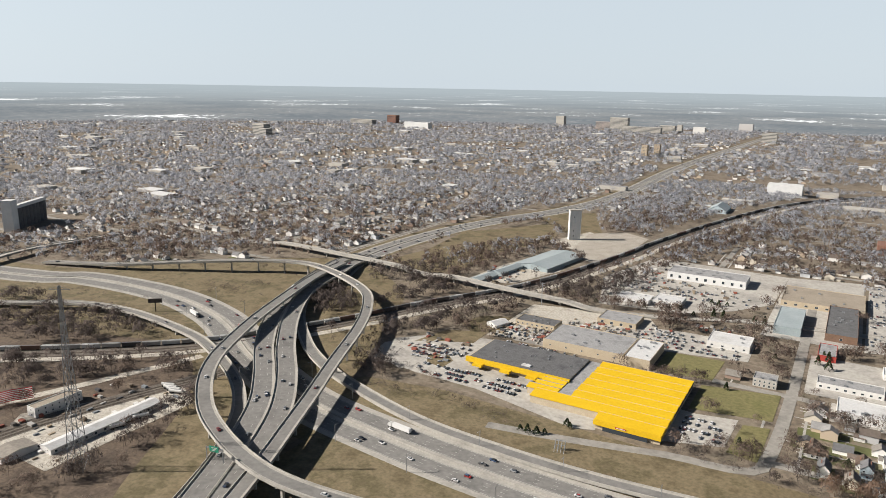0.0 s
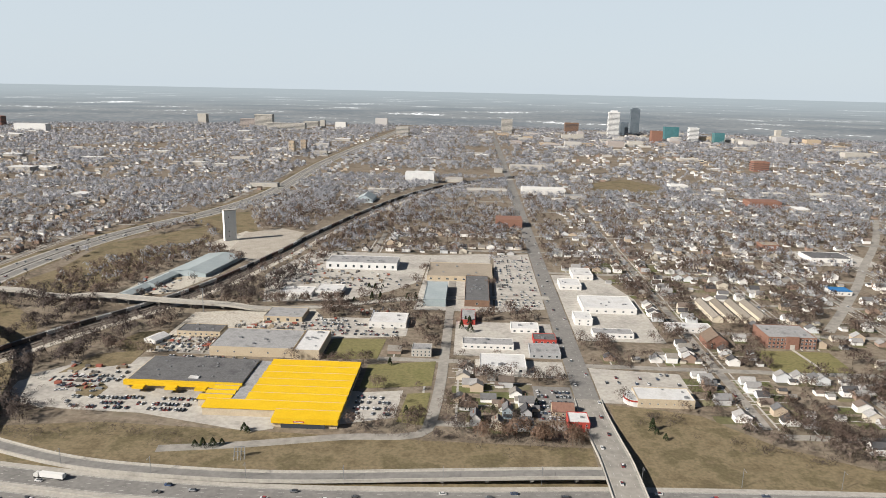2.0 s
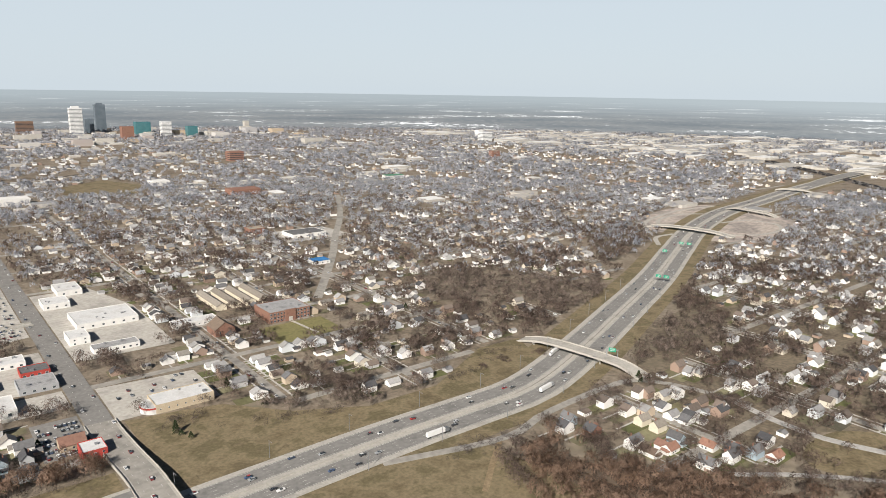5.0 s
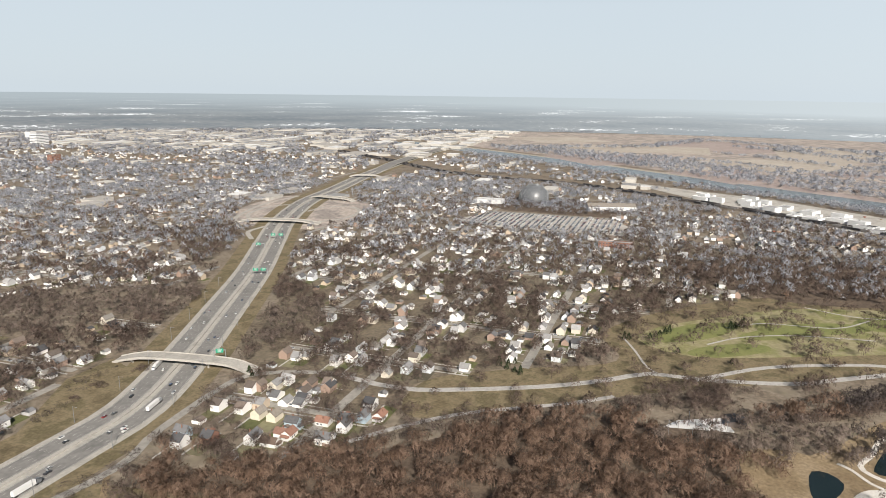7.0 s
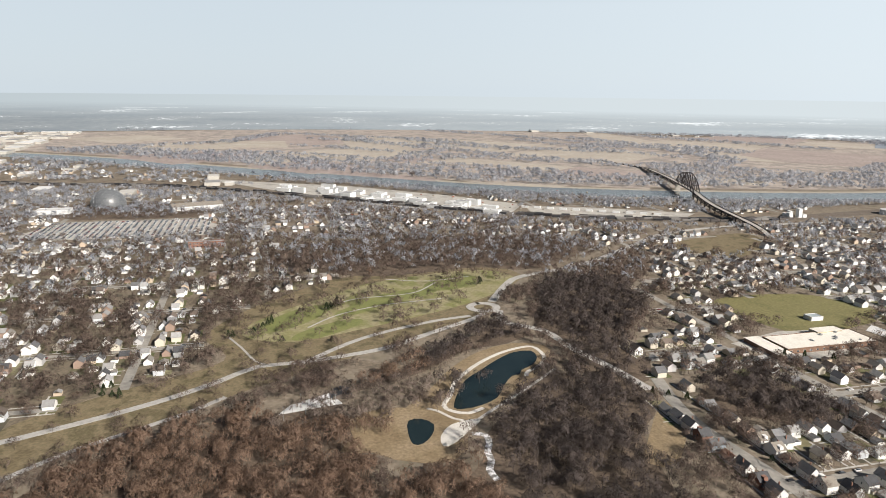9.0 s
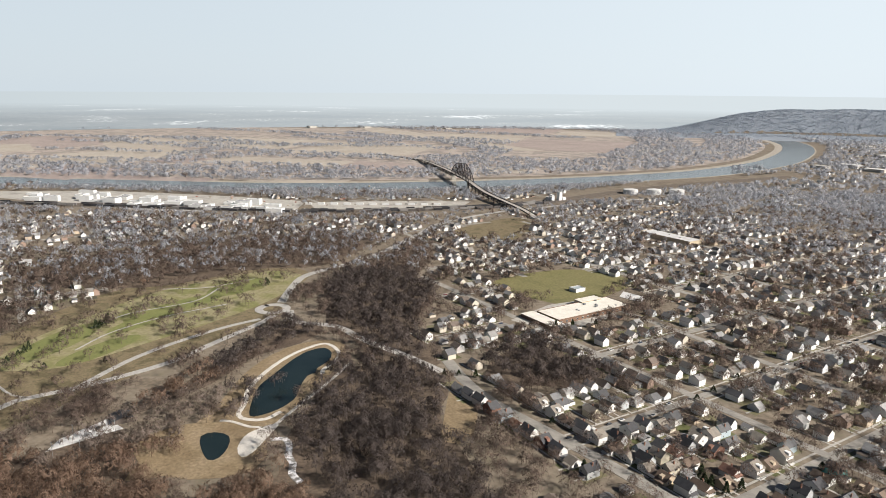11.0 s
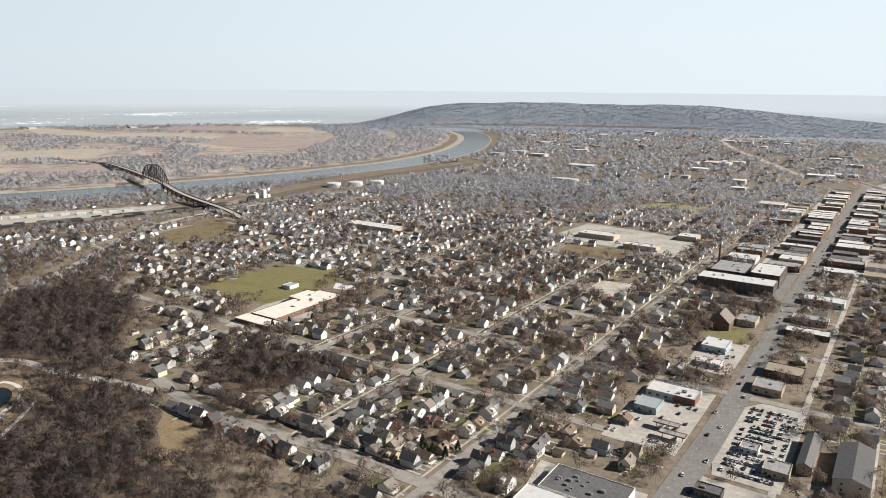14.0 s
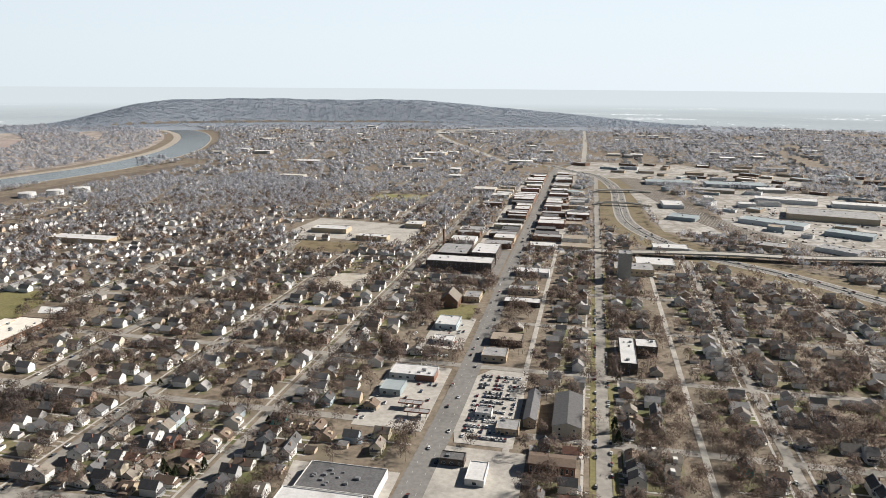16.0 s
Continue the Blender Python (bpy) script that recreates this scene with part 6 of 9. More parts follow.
apl = building("apartment_block", "white-roofed brick apartment building with two wings", "apartments", -50, -36, -642, -578, 9, "dark", "flatwhite", "ne", 8, 3, (1.4, 1.5), 4)
building("apartment_block", "white-roofed brick apartment wing", "apartments", -70, -51, -642, -622, 9, "dark", "flatwhite", "n", 4, 3, (1.4, 1.5), 2)
gabled("apartment_block", "long cream apartment building with grey hipped roof", "apartments", -5, 15, -508, -454, 8, 3, "cream", "grey", "y", 0, "ne", 8, (1.3, 1.4), 2)
gabled("apartment_block", "narrow grey-roofed apartment wing", "apartments", 27, 36, -512, -463, 6, 2.4, "tan", "grey", "y", 0, "n", 6, (1.2, 1.3), 2)
gabled("apartment_block", "brick apartment building with flat brown mansard", "apartments", -2, 27, -416, -402, 7.5, 1.6, "brick", "brown", "x", 0, "n", 9, (1.4, 4.2), 1)
hr = building("apartment_tower", "tall grey-brown apartment tower with blank end wall", "apartments", -59, -43, -895, -874, 35, "stone", "flatgrey", "e", 5, 10, (1.6, 1.5), 2)
building("hall", "grey-roofed hall below the tower", "hall", -90, -40, -940, -905, 8, "tanblock", "flatgrey", "n", 8, 1, (2.0, 1.8), 3)
building("warehouse", "white flat roofed depot", "warehouse", -120, -70, -985, -945, 6, "white", "flatwhite", "n", 6, 1, (2.0, 1.8), 3)
building("shop", "long shop roof at the corner with dark units", "shop", 112, 162, -378, -348, 5.5, "white", "flatdark", "n", 6, 1, (2.4, 1.8), 12)
building("shop", "bright white shop roof at the corner", "shop", 118, 168, -347, -326, 5.5, "white", "flatwhite", "n", 6, 1, (2.4, 1.8), 2)
building("garage", "white workshop with metal roof", "workshop", 52, 64, -402, -380, 4, "white", "flatwhite", "n", 2, 1, (2.4, 1.8), 0)
building("shop", "dark-roofed shop by the avenue", "shop", 68, 84, -410, -400, 4.5, "dark", "flatdark", "n", 3, 1, (2.0, 1.6), 1)
building("shop", "small grey dealership office", "shop", 60, 72, -480, -470, 4, "white", "flatgrey", "n", 3, 1, (2.0, 1.6), 1)
building("shop", "grey shop by the car lot", "shop", 38, 54, -464, -448, 4.5, "tan", "flatgrey", "n", 3, 1, (2.0, 1.6), 1)
building("shop", "brown shop on the avenue", "shop", 62, 84, -600, -578, 5.5, "tan", "flatgrey", "n", 3, 1, (2.0, 1.6), 1)
building("shop", "dark brick shop on the avenue", "shop", 52, 82, -640, -618, 6, "dark", "flattan", "n", 3, 1, (2.0, 1.6), 1)
srng = random.Random(5)
# shopping street blocks further south
for side_x, sgn in ((106, 1), (80, -1)):
    y = -1015
    while y > -1880:
        L = srng.uniform(16, 34)
        D = srng.uniform(28, 46)
        xa, xb = (side_x, side_x + D) if sgn > 0 else (side_x - D, side_x)
        if abs(y + 1030) > 14 and srng.random() < 0.88:
            building("shop", *srng.choice((("brick shop with flat grey roof on the shopping street", "shop", xa, xb, y - L, y, 7, "brownbrick", "flatgrey"), ("shop with white membrane roof on the shopping street", "shop", xa, xb, y - L, y, 7.5, "tanblock", "flatwhite"), ("brick shop with white roof on the shopping street", "shop", xa, xb, y - L, y, 8.5, "brick", "flatwhite"), ("dark flat-roofed shop on the shopping street", "shop", xa, xb, y - L, y, 6, "dark", "flatdark"))), sides="n", cols=4, win=(2.0, 2.0), units=1, group="shopping street")
        y -= L + srng.choice((0.6, 0.6, 3, 14))
    y = -1030
    while y > -1700:
        L, D = srng.uniform(18, 40), srng.uniform(26, 44)
        xa = (106 + 58) if sgn > 0 else (80 - 62 - D + 16)
        if srng.random() < 0.6:
            building("shop", "flat-roofed back building of the shopping street", "shop", xa, xa + D, y - L, y, srng.choice((5, 6, 8)), srng.choice(("tanblock", "brownbrick", "white")), srng.choice(("flatwhite", "flatgrey", "flattan")), units=0, group="shopping street")
        y -= L + srng.uniform(8, 24)
# industrial sheds beside the southern railway
bigs = np.zeros((NC, NC), bool)
stamp_line(RAILS, 32, bigs)
stamp_line(HW_S, 36, bigs)
for (x0, x1, y0, y1, h_, w_, rf, rot) in ((-470, -350, -1600, -1560, 8, "whitewall", "flatwhite", -12), (-600, -490, -1560, -1520, 8, "whitewall", "flatwhite", -12), (-520, -370, -1440, -1360, 10, "tanblock", "flatgrey", -14), (-380, -270, -1330, -1290, 7, "whitewall", "metal", -30), (-460, -390, -1250, -1215, 7, "greyclad", "metal", -30), (-300, -250, -1130, -1100, 6, "tan", "flatgrey", -20), (-190, -150, -1500, -1440, 7, "whitewall", "flatwhite", 0), (-200, -150, -1350, -1310, 6, "greyclad", "metal", -20), (-400, -340, -1120, -1090, 6, "whitewall", "flatgrey", -40), (-250, -140, -1830, -1780, 8, "whitewall", "metal", 0), (-420, -280, -1830, -1770, 8, "greyclad", "metal", 0), (-330, -240, -1720, -1680, 7, "tan", "flatgrey", -10), (-560, -470, -1180, -1130, 7, "whitewall", "metal", -35), (-150, -100, -1080, -1050, 6, "whitewall", "flatwhite", 0)):
    building("industrial_shed", {"flatwhite": "long industrial shed with white roof", "flatgrey": "broad industrial shed with grey roof", "metal": "blue-grey metal industrial shed"}[rf], "shed", x0, x1, y0, y1, h_, w_, rf, rot=rot, units=4, group="industrial sheds")
    stamp_poly(rect(x0 - 8, x1 + 8, y0 - 12, y1 + 12), bigs)
for (x0, x1, y0, y1) in ((300, 350, -1040, -1020), (380, 440, -1090, -1060), (270, 300, -1160, -1130), (820, 900, -1420, -1390), (800, 880, -2050, -2000), (480, 560, -2400, -2340), (700, 800, -930, -900)):
    building("school_block", "long low building with white flat roof", "school", x0, x1, y0, y1, 7, "tanblock", "flatwhite", units=3)

irng = random.Random(15)
for k in range(190):
    x, y = irng.uniform(-760, 60), irng.uniform(-2220, -1080)
    w_, d_ = irng.uniform(12, 62), irng.uniform(10, 34)
    if x > -240 + (y + 1080) * -0.15 - 60 and y > -1300:
        continue
    if all(bool(free(bigs, x + u * w_ / 2, y + v * d_ / 2)) and bool(free(ramps, x + u * w_ / 2, y + v * d_ / 2)) for u in (-1, 0, 1) for v in (-1, 0, 1)):
        building("industrial_shed", "low industrial shed beside the railway yards", "shed", x - w_ / 2, x + w_ / 2, y - d_ / 2, y + d_ / 2, irng.choice((5, 6, 8)), irng.choice(("whitewall", "tan", "greyclad", "brownbrick")), irng.choice(("flatwhite", "flatgrey", "metal", "flatdark", "flattan")), rot=irng.choice((0, -20, -30)), units=1, group="industrial sheds")
        stamp_poly(rect(x - w_ / 2 - 6, x + w_ / 2 + 6, y - d_ / 2 - 6, y + d_ / 2 + 6), bigs)

# ---- city centre towers on the northern skyline ----
def tower(x, y, w, d, h, wall, label, cap=0.0, bands=False):
    root = thing("office_tower", label, "tower", "city towers", "", pose(x, y, 0))
    boxes("shaft", [(-w / 2, w / 2, -d / 2, d / 2, 0, h)], wall, root)
    if bands:
        for z in np.arange(5, h - 3, 6.3):
            boxes("window_band", [(-w / 2 - 0.3, w / 2 + 0.3, -d / 2 - 0.3, d / 2 + 0.3, z, z + 1.7)], GLASS, root)
    if cap:
        boxes("crown", [(-w * 0.3, w * 0.3, -d * 0.3, d * 0.3, h, h + cap)], wall, root)
    stamp_poly(rect(x - w / 2 - 4, x + w / 2 + 4, y - d / 2 - 4, y + d / 2 + 4), *ALL)


BLUEG = mat("blue_grey_curtain_wall", [(0.10, 0.13, 0.155), (0.15, 0.18, 0.21)], 20, rough=0.25, spec=0.6)
TEALG = mat("teal_curtain_wall", [(0.05, 0.16, 0.18), (0.08, 0.21, 0.23)], 20, rough=0.25, spec=0.6)
# distant cream walls use greyer stone, so that the colour imitates haze
CITY = [
    (-1556, 4041, 49, 58, WALL["stone"], "grey concrete slab tower far off", False), (-1209, 3916, 169, 42, WALL["city"], "brown brick hospital block with wings", True), (-1150, 3876, 98, 70, WALL["stone"], "cream upper tower of the hospital", True),
    (-984, 3715, 202, 34, WALL["stone"], "long cream wing of the hospital", True), (-897, 3914, 81, 36, WALL["stone"], "white block of the hospital", True), (-846, 3972, 26, 40, WALL["stone"], "slim white tower among trees", False),
    (-728, 3891, 58, 36, WALL["white"], "white-roofed basilica among the houses", False), (-555, 4294, 73, 44, WALL["city"], "tan brick slab block of flats", False), (-346, 3463, 62, 46, WALL["stone"], "cream apartment tower beside the motorway", True),
    (183, 3923, 60, 72, WALL["stone"], "grey stone office slab downtown", True), (543, 3974, 74, 58, WALL["brownbrick"], "brown brick office slab downtown", True), (-132, 1783, 73, 26, WALL["whitewall"], "white factory block with stepped roof", False),
    (68, 1236, 46, 14, WALL["brick"], "red-brown tile-roofed block beside the avenue", False), (35, 1623, 93, 9, WALL["stone"], "long white shed by the railway", False), (166, 1636, 100, 14, WALL["white"], "pale warehouse block beside the avenue", False),
    (161, 2132, 95, 13, WALL["stone"], "long white warehouse beside the avenue", False), (739, 3803, 56, 126, WALL["whitewall"], "tall pale stone office tower", True), (897, 4023, 50, 137, BLUEG, "tallest tower of dark blue-grey glass", False),
    (817, 3910, 42, 70, BLUEG, "dark glass office tower downtown", False), (864, 3393, 51, 56, WALL["brick"], "pink brick office block downtown", False), (1015, 3698, 71, 61, TEALG, "broad teal glass office block", False),
    (1078, 3533, 45, 68, WALL["whitewall"], "pale office tower downtown", True), (1192, 3504, 48, 47, TEALG, "dark teal office block downtown", False), (1669, 3971, 28, 44, WALL["stone"], "pale apartment tower by the river", False),
    (1463, 2766, 96, 25, WALL["stone"], "white block of a stadium", False), (902, 2251, 47, 31, WALL["brick"], "red brick hotel block among houses", True), (631, 1536, 68, 13, WALL["brick"], "red-roofed courtyard block among houses", False),
    (516, 1776, 42, 12, WALL["white"], "white-roofed rounded hall beside a field", False), (2265, 2544, 58, 42, WALL["whitewall"], "white office block by the river", True),
    (-2277, 2292, 66, 52, WALL["stone"], "cream hospital with stepped towers", True), (-2230, 2270, 40, 34, WALL["stone"], "cream brick wing of the hospital", True), (-2412, 3217, 150, 34, WALL["stone"], "blue-glazed white block of a hospital", True),
    (-2357, 3433, 60, 52, WALL["brick"], "brick tower of the hospital", True), (-2032, 3193, 150, 34, WALL["whitewall"], "white block of a medical campus", False)]
for x, y, w, h, wall, label, bands in CITY:
    tower(x, y, w, min(w, 40), h, wall, label, 8 if h > 100 else 0, bands)
crng = random.Random(3)
for k in range(60):
    x, y = crng.uniform(150, 1700), crng.uniform(3000, 3950)
    tower(x, y, crng.uniform(25, 70), crng.uniform(25, 60), crng.choice((8, 11, 14, 18, 24)), WALL[crng.choice(("stone", "city", "tan", "stone", "city"))], "mid-rise block of the city centre")
frng = random.Random(9)
FV, FF, FI = [], [], []
for k in range(900):
    a = radians(frng.uniform(-65, 202))
    r = frng.uniform(1500, 4350) if k % 3 else frng.uniform(2400, 4350)
    x, y = r * math.sin(a), r * math.cos(a)
    if not bool(free(no_house, x, y)) or float(elev(x, y)) > 2:
        continue
    w, d, h = frng.uniform(18, 70), frng.uniform(16, 46), frng.uniform(5, 11)
    n = len(FV)
    e = float(elev(x, y))
    FV += box_v(x - w / 2, x + w / 2, y - d / 2, y + d / 2, e, e + h)
    FF += [tuple(i + n for i in f) for f in BOXF[1:]]
    FI += [1, 0, 0, 0, 0]
    stamp_poly(rect(x - w / 2 - 6, x + w / 2 + 6, y - d / 2 - 6, y + d / 2 + 6), no_house, no_tree)
for k in range(420):   # pale industrial plain across the north-eastern river
    x, y = frng.uniform(2300, 4300), frng.uniform(900, 3200)
    if math.hypot(x, y) > 4350:
        continue
    w, d, h = frng.uniform(30, 150), frng.uniform(20, 80), frng.uniform(6, 12)
    n = len(FV)
    FV += box_v(x - w / 2, x + w / 2, y - d / 2, y + d / 2, 0, h)
    FF += [tuple(i + n for i in f) for f in BOXF[1:]]
    FI += [1, 0, 0, 0, 0]
    stamp_poly(rect(x - w / 2 - 6, x + w / 2 + 6, y - d / 2 - 6, y + d / 2 + 6), no_house, no_tree)
bulk("distant_buildings", FV, FF, [WALL["stone"], STUFFFLAT], FI, "scattered pale flat-roofed buildings across the far city", "buildings")

# ---- truss bridge over the river ----
BR = smooth([(1000, -842, 1), (1065, -860, 8), (1250, -905, 14), (1410, -965, 19), (1545, -1015, 19), (1700, -1075, 16), (1930, -1160, 9), (2080, -1200, 2), (2300, -1180, 0.6)], 15)
bridge = thing("truss_bridge", "long dark steel truss bridge with arched main span", "bridge", "", "")
strip("bridge_deck", BR, -6, 6, -1.0, 0.0, G["concrete"], bridge)
for s in (-1, 1):
    strip("bridge_rail", BR, s * 6 - 0.15, s * 6 + 0.15, -0.9, 1.1, DARKSTEEL, bridge)
bN = normals2(BR)
bseg = np.r_[0, np.cumsum(np.linalg.norm(np.diff(BR[:, :2], axis=0), axis=1))]


def bridge_pt(s, off, z):
    c = [float(np.interp(s, bseg, BR[:, k])) for k in range(3)]
    n_ = [float(np.interp(s, bseg, bN[:, k])) for k in range(2)]
    return (c[0] + n_[0] * off, c[1] + n_[1] * off, c[2] + z)


def s_at(x):
    return float(np.interp(x, BR[:, 0], bseg))


for s in (-1, 1):
    V, F = [], []
    a, b, n = s_at(1385), s_at(1560), 12
    top = [5 + 30 * math.sin(math.pi * k / n) ** 0.8 for k in range(n + 1)]
    for k in range(n):
        u, v = a + (b - a) * k / n, a + (b - a) * (k + 1) / n
        strut(V, F, bridge_pt(u, s * 6.5, top[k]), bridge_pt(v, s * 6.5, top[k + 1]), 0.7)
        strut(V, F, bridge_pt(u, s * 6.5, 0), bridge_pt(u, s * 6.5, top[k]), 0.45)
        strut(V, F, bridge_pt(u, s * 6.5, 0), bridge_pt(v, s * 6.5, top[k + 1]), 0.4) if k < n / 2 else strut(V, F, bridge_pt(u, s * 6.5, top[k]), bridge_pt(v, s * 6.5, 0), 0.4)
        strut(V, F, bridge_pt(u, s * 6.5, -0.6), bridge_pt(v, s * 6.5, -0.6), 0.6)
        if s > 0 and k:
            strut(V, F, bridge_pt(u, -6.5, top[k]), bridge_pt(u, 6.5, top[k]), 0.35)
    solid("arched_truss", V, F, DARKSTEEL, bridge)
for s in (-1, 1):
    for xa, xb, dep in ((1150, 1400, 7), (1560, 1960, 8)):
        V, F = [], []
        a, b = s_at(xa), s_at(xb)
        n = int((b - a) / 14)
        for k in range(n):
            u, v = a + (b - a) * k / n, a + (b - a) * (k + 1) / n
            strut(V, F, bridge_pt(u, s * 5, -dep), bridge_pt(v, s * 5, -dep), 0.5)
            strut(V, F, bridge_pt(u, s * 5, -1), bridge_pt(u, s * 5, -dep), 0.4)
            strut(V, F, bridge_pt(u, s * 5, -dep), bridge_pt(v, s * 5, -1), 0.4)
        solid("deck_truss", V, F, DARKSTEEL, bridge)
for x in list(range(1100, 1400, 32)) + [1400, 1560, 1650, 1740, 1830, 1920]:
    s_ = s_at(x)
    p = bridge_pt(s_, 0, 0)
    m = Matrix.Translation((p[0], p[1], 0)) @ Matrix.Rotation(math.atan2(*reversed([float(np.interp(s_, bseg, bN[:, k])) for k in range(2)])), 4, 'Z')
    boxes("bridge_pier", [(-6, 6, -1.2, 1.2, p[2] - 4, p[2] - 1), (-5.5, -3.8, -1, 1, 0, p[2] - 4), (3.8, 5.5, -1, 1, 0, p[2] - 4)] if x < 1400 else [(-6, 6, -2, 2, 0, p[2] - 1)], DARKSTEEL if x < 1400 else G["concrete"], bridge, "", m)
stamp_line(BR, 14, *ALL)


# ---- houses ----
def house(label, dx, dy, h, rise, axis, wall, roof, storeys=2, chimney=True, porch=True, dormer=False):
    """A house whose street front looks to +x."""
    root = thing("house", label, "house", "houses", "", pose(0, 0, 0))
    gable_parts(root, dx, dy, h, rise, axis, WALL[wall], ROOF[roof], 0.45)
    if chimney:
        boxes("chimney", [(-1.0, -0.2, dy * 0.18, dy * 0.18 + 0.7, h, h + rise + 0.9)], WALL["brick"], root)
    if porch:
        V = [(dx / 2, -dy * 0.42, 2.5), (dx / 2 + 2.2, -dy * 0.42, 2.3), (dx / 2 + 2.2, dy * 0.42, 2.3), (dx / 2, dy * 0.42, 2.5), (dx / 2, -dy * 0.42, 3.2), (dx / 2 + 2.3, -dy * 0.42, 2.5), (dx / 2 + 2.3, dy * 0.42, 2.5), (dx / 2, dy * 0.42, 3.2)]
        solid("porch_roof", V, BOXF, ROOF[roof], root)
        boxes("porch", [(dx / 2, dx / 2 + 2.1, -dy * 0.4, dy * 0.4, 0, 0.5)] + [(dx / 2 + 1.9, dx / 2 + 2.1, s * dy * 0.38 - 0.1, s * dy * 0.38 + 0.1, 0.5, 2.4) for s in (-1, 1)], WALL[wall], root)
    if dormer:
        V, F = [], []
        solid("dormer", [(dx * 0.1, -1.4, h + 0.2), (dx / 2, -1.4, h + 0.2), (dx / 2, 1.4, h + 0.2), (dx * 0.1, 1.4, h + 0.2), (0.2, -1.4, h + rise * 0.75), (dx / 2 - 0.3, -1.4, h + rise * 0.7), (dx / 2 - 0.3, 1.4, h + rise * 0.7), (0.2, 1.4, h + rise * 0.75)], BOXF, WALL[wall], root)
    boxes("door", [(-0.05, 0.08, -0.5, 0.5, 0.5, 2.6)], DOOR, root, "", pose(dx / 2, 0.4, 0))
    z2 = h - 1.9 if storeys == 2 else 1.0
    window(root, 1.1, 1.3, pose(dx / 2, -dy * 0.25, z2))
    window(root, 1.1, 1.3, pose(0, dy / 2, z2, 0, 0, 90))
    window(root, 1.1, 1.3, pose(dx * 0.25, dy / 2, 1.0, 0, 0, 90))
    return root


HOUSES = [
    house("white clapboard house with grey gabled roof", 11.5, 7.6, 5.6, 3.6, "x", "white", "grey"),
    house("white two-storey house with charcoal roof", 11.0, 8.2, 5.8, 3.4, "y", "white", "dark"),
    house("low white bungalow with brown roof", 12.0, 8.4, 3.3, 2.8, "x", "white", "brown", 1),
    house("cream house with weathered tan roof", 10.5, 8.0, 5.0, 3.2, "x", "cream", "tan"),
    house("grey-sided house with dark gabled roof", 11.0, 7.6, 5.6, 3.6, "x", "grey", "dark"),
    house("pale blue house with grey roof", 10.5, 7.6, 5.4, 3.4, "x", "blue", "grey"),
    house("tan cottage with brown shingle roof", 10.0, 8.6, 3.4, 3.0, "y", "tan", "brown", 1, True, True, True),
    house("small white cottage with pale grey roof", 9.5, 7.8, 3.2, 2.8, "y", "white", "tan", 1, False),
    house("brick house with dark gabled roof", 11.0, 8.4, 5.2, 3.6, "y", "brick", "dark", 2, True, True, True),
    house("white cottage with red-brown roof", 10.5, 8.2, 3.4, 3.0, "x", "white", "red", 1),
    house("white two-storey house with tan roof and dormer", 11.5, 8.2, 5.8, 3.4, "y", "white", "tan", 2, True, True, True),
    house("teal clapboard house with dark roof", 10.5, 7.8, 5.4, 3.4, "x", "teal", "dark"),
]
hw_ = [15, 13, 10, 9, 11, 6, 9, 7, 4, 5, 8, 1]

hr_ = np.random.default_rng(21)
lots = []
ns_all = streets_ns + [(-20, -1500, -320), (-20, 470, 590), (95, -300, 250)]
for x, a, b in ns_all:
    for s in (-1, 1):
        ys = np.arange(a + 12, b - 8, 12.0 if x < -40 and b < 0 else 14.5)
        if len(ys) == 0:
            continue
        off = 17 if abs(x + 20) > 1 else 19
        hx = x + s * (off + hr_.uniform(-3.0, 5.0, len(ys)))
        hy = ys + hr_.uniform(-2.0, 2.0, len(ys))
        ok = free(no_house, hx, hy) & free(no_house, hx + 5, hy + 4) & free(no_house, hx - 5, hy - 4) & free(no_house, hx + 5, hy - 4) & free(no_house, hx - 5, hy + 4) & (hr_.random(len(ys)) < 0.88)
        for q in np.nonzero(ok)[0]:
            lots.append((hx[q], hy[q], 0 if s < 0 else 180))
        # back buildings along the alleys of the older southern blocks
        bx, by = x + s * (41 + hr_.uniform(-4, 4, len(ys))), ys + hr_.uniform(-2.5, 2.5, len(ys))
        ok = free(no_house, bx, by) & free(no_house, bx + 6, by + 5) & free(no_house, bx - 6, by - 5) & (by < -330) & (by > -1300) & (np.abs(bx) < 900) & (hr_.random(len(ys)) < np.where(bx < 0, 0.8, 0.5))
        for q in np.nonzero(ok)[0]:
            lots.append((bx[q], by[q], 90))
own = no_house.copy()
for x, y, _ in lots:
    if math.hypot(x, y) < 1300:
        stamp_line([(x - 7, y), (x + 7, y)], 6.5, own)
for y, a, b in streets_ew:
    if abs(y) > 1250:
        continue
    for s in (-1, 1):
        for hx in np.arange(a + 14, b - 10, 14.0):
            hy = y + s * (17 + hr_.uniform(-1, 2))
            if math.hypot(hx, hy) < 1250 and bool(free(own, hx, hy)) and bool(free(own, hx + 5, hy + 5)) and bool(free(own, hx - 5, hy - 5)) and hr_.random() < 0.75:
                lots.append((hx, hy, -90 * s))
for x, y in ((0, 505), (9, 530), (18, 512), (30, 498), (40, 522), (47, 503), (8, 474), (24, 468), (44, 466), (33, 540), (430, 290), (446, 283), (462, 275), (478, 268), (494, 258), (360, 309), (372, 316)) + tuple((x_, -313 + s_ * 18) for x_ in range(245, 455, 15) for s_ in (-1, 1) if s_ < 0 or x_ > 275) + tuple((x_, -335 - 13 * k_) for x_ in (280, 385) for k_ in range(7)):
    lots.append((x, y, hr_.choice((0, 90, 180))))
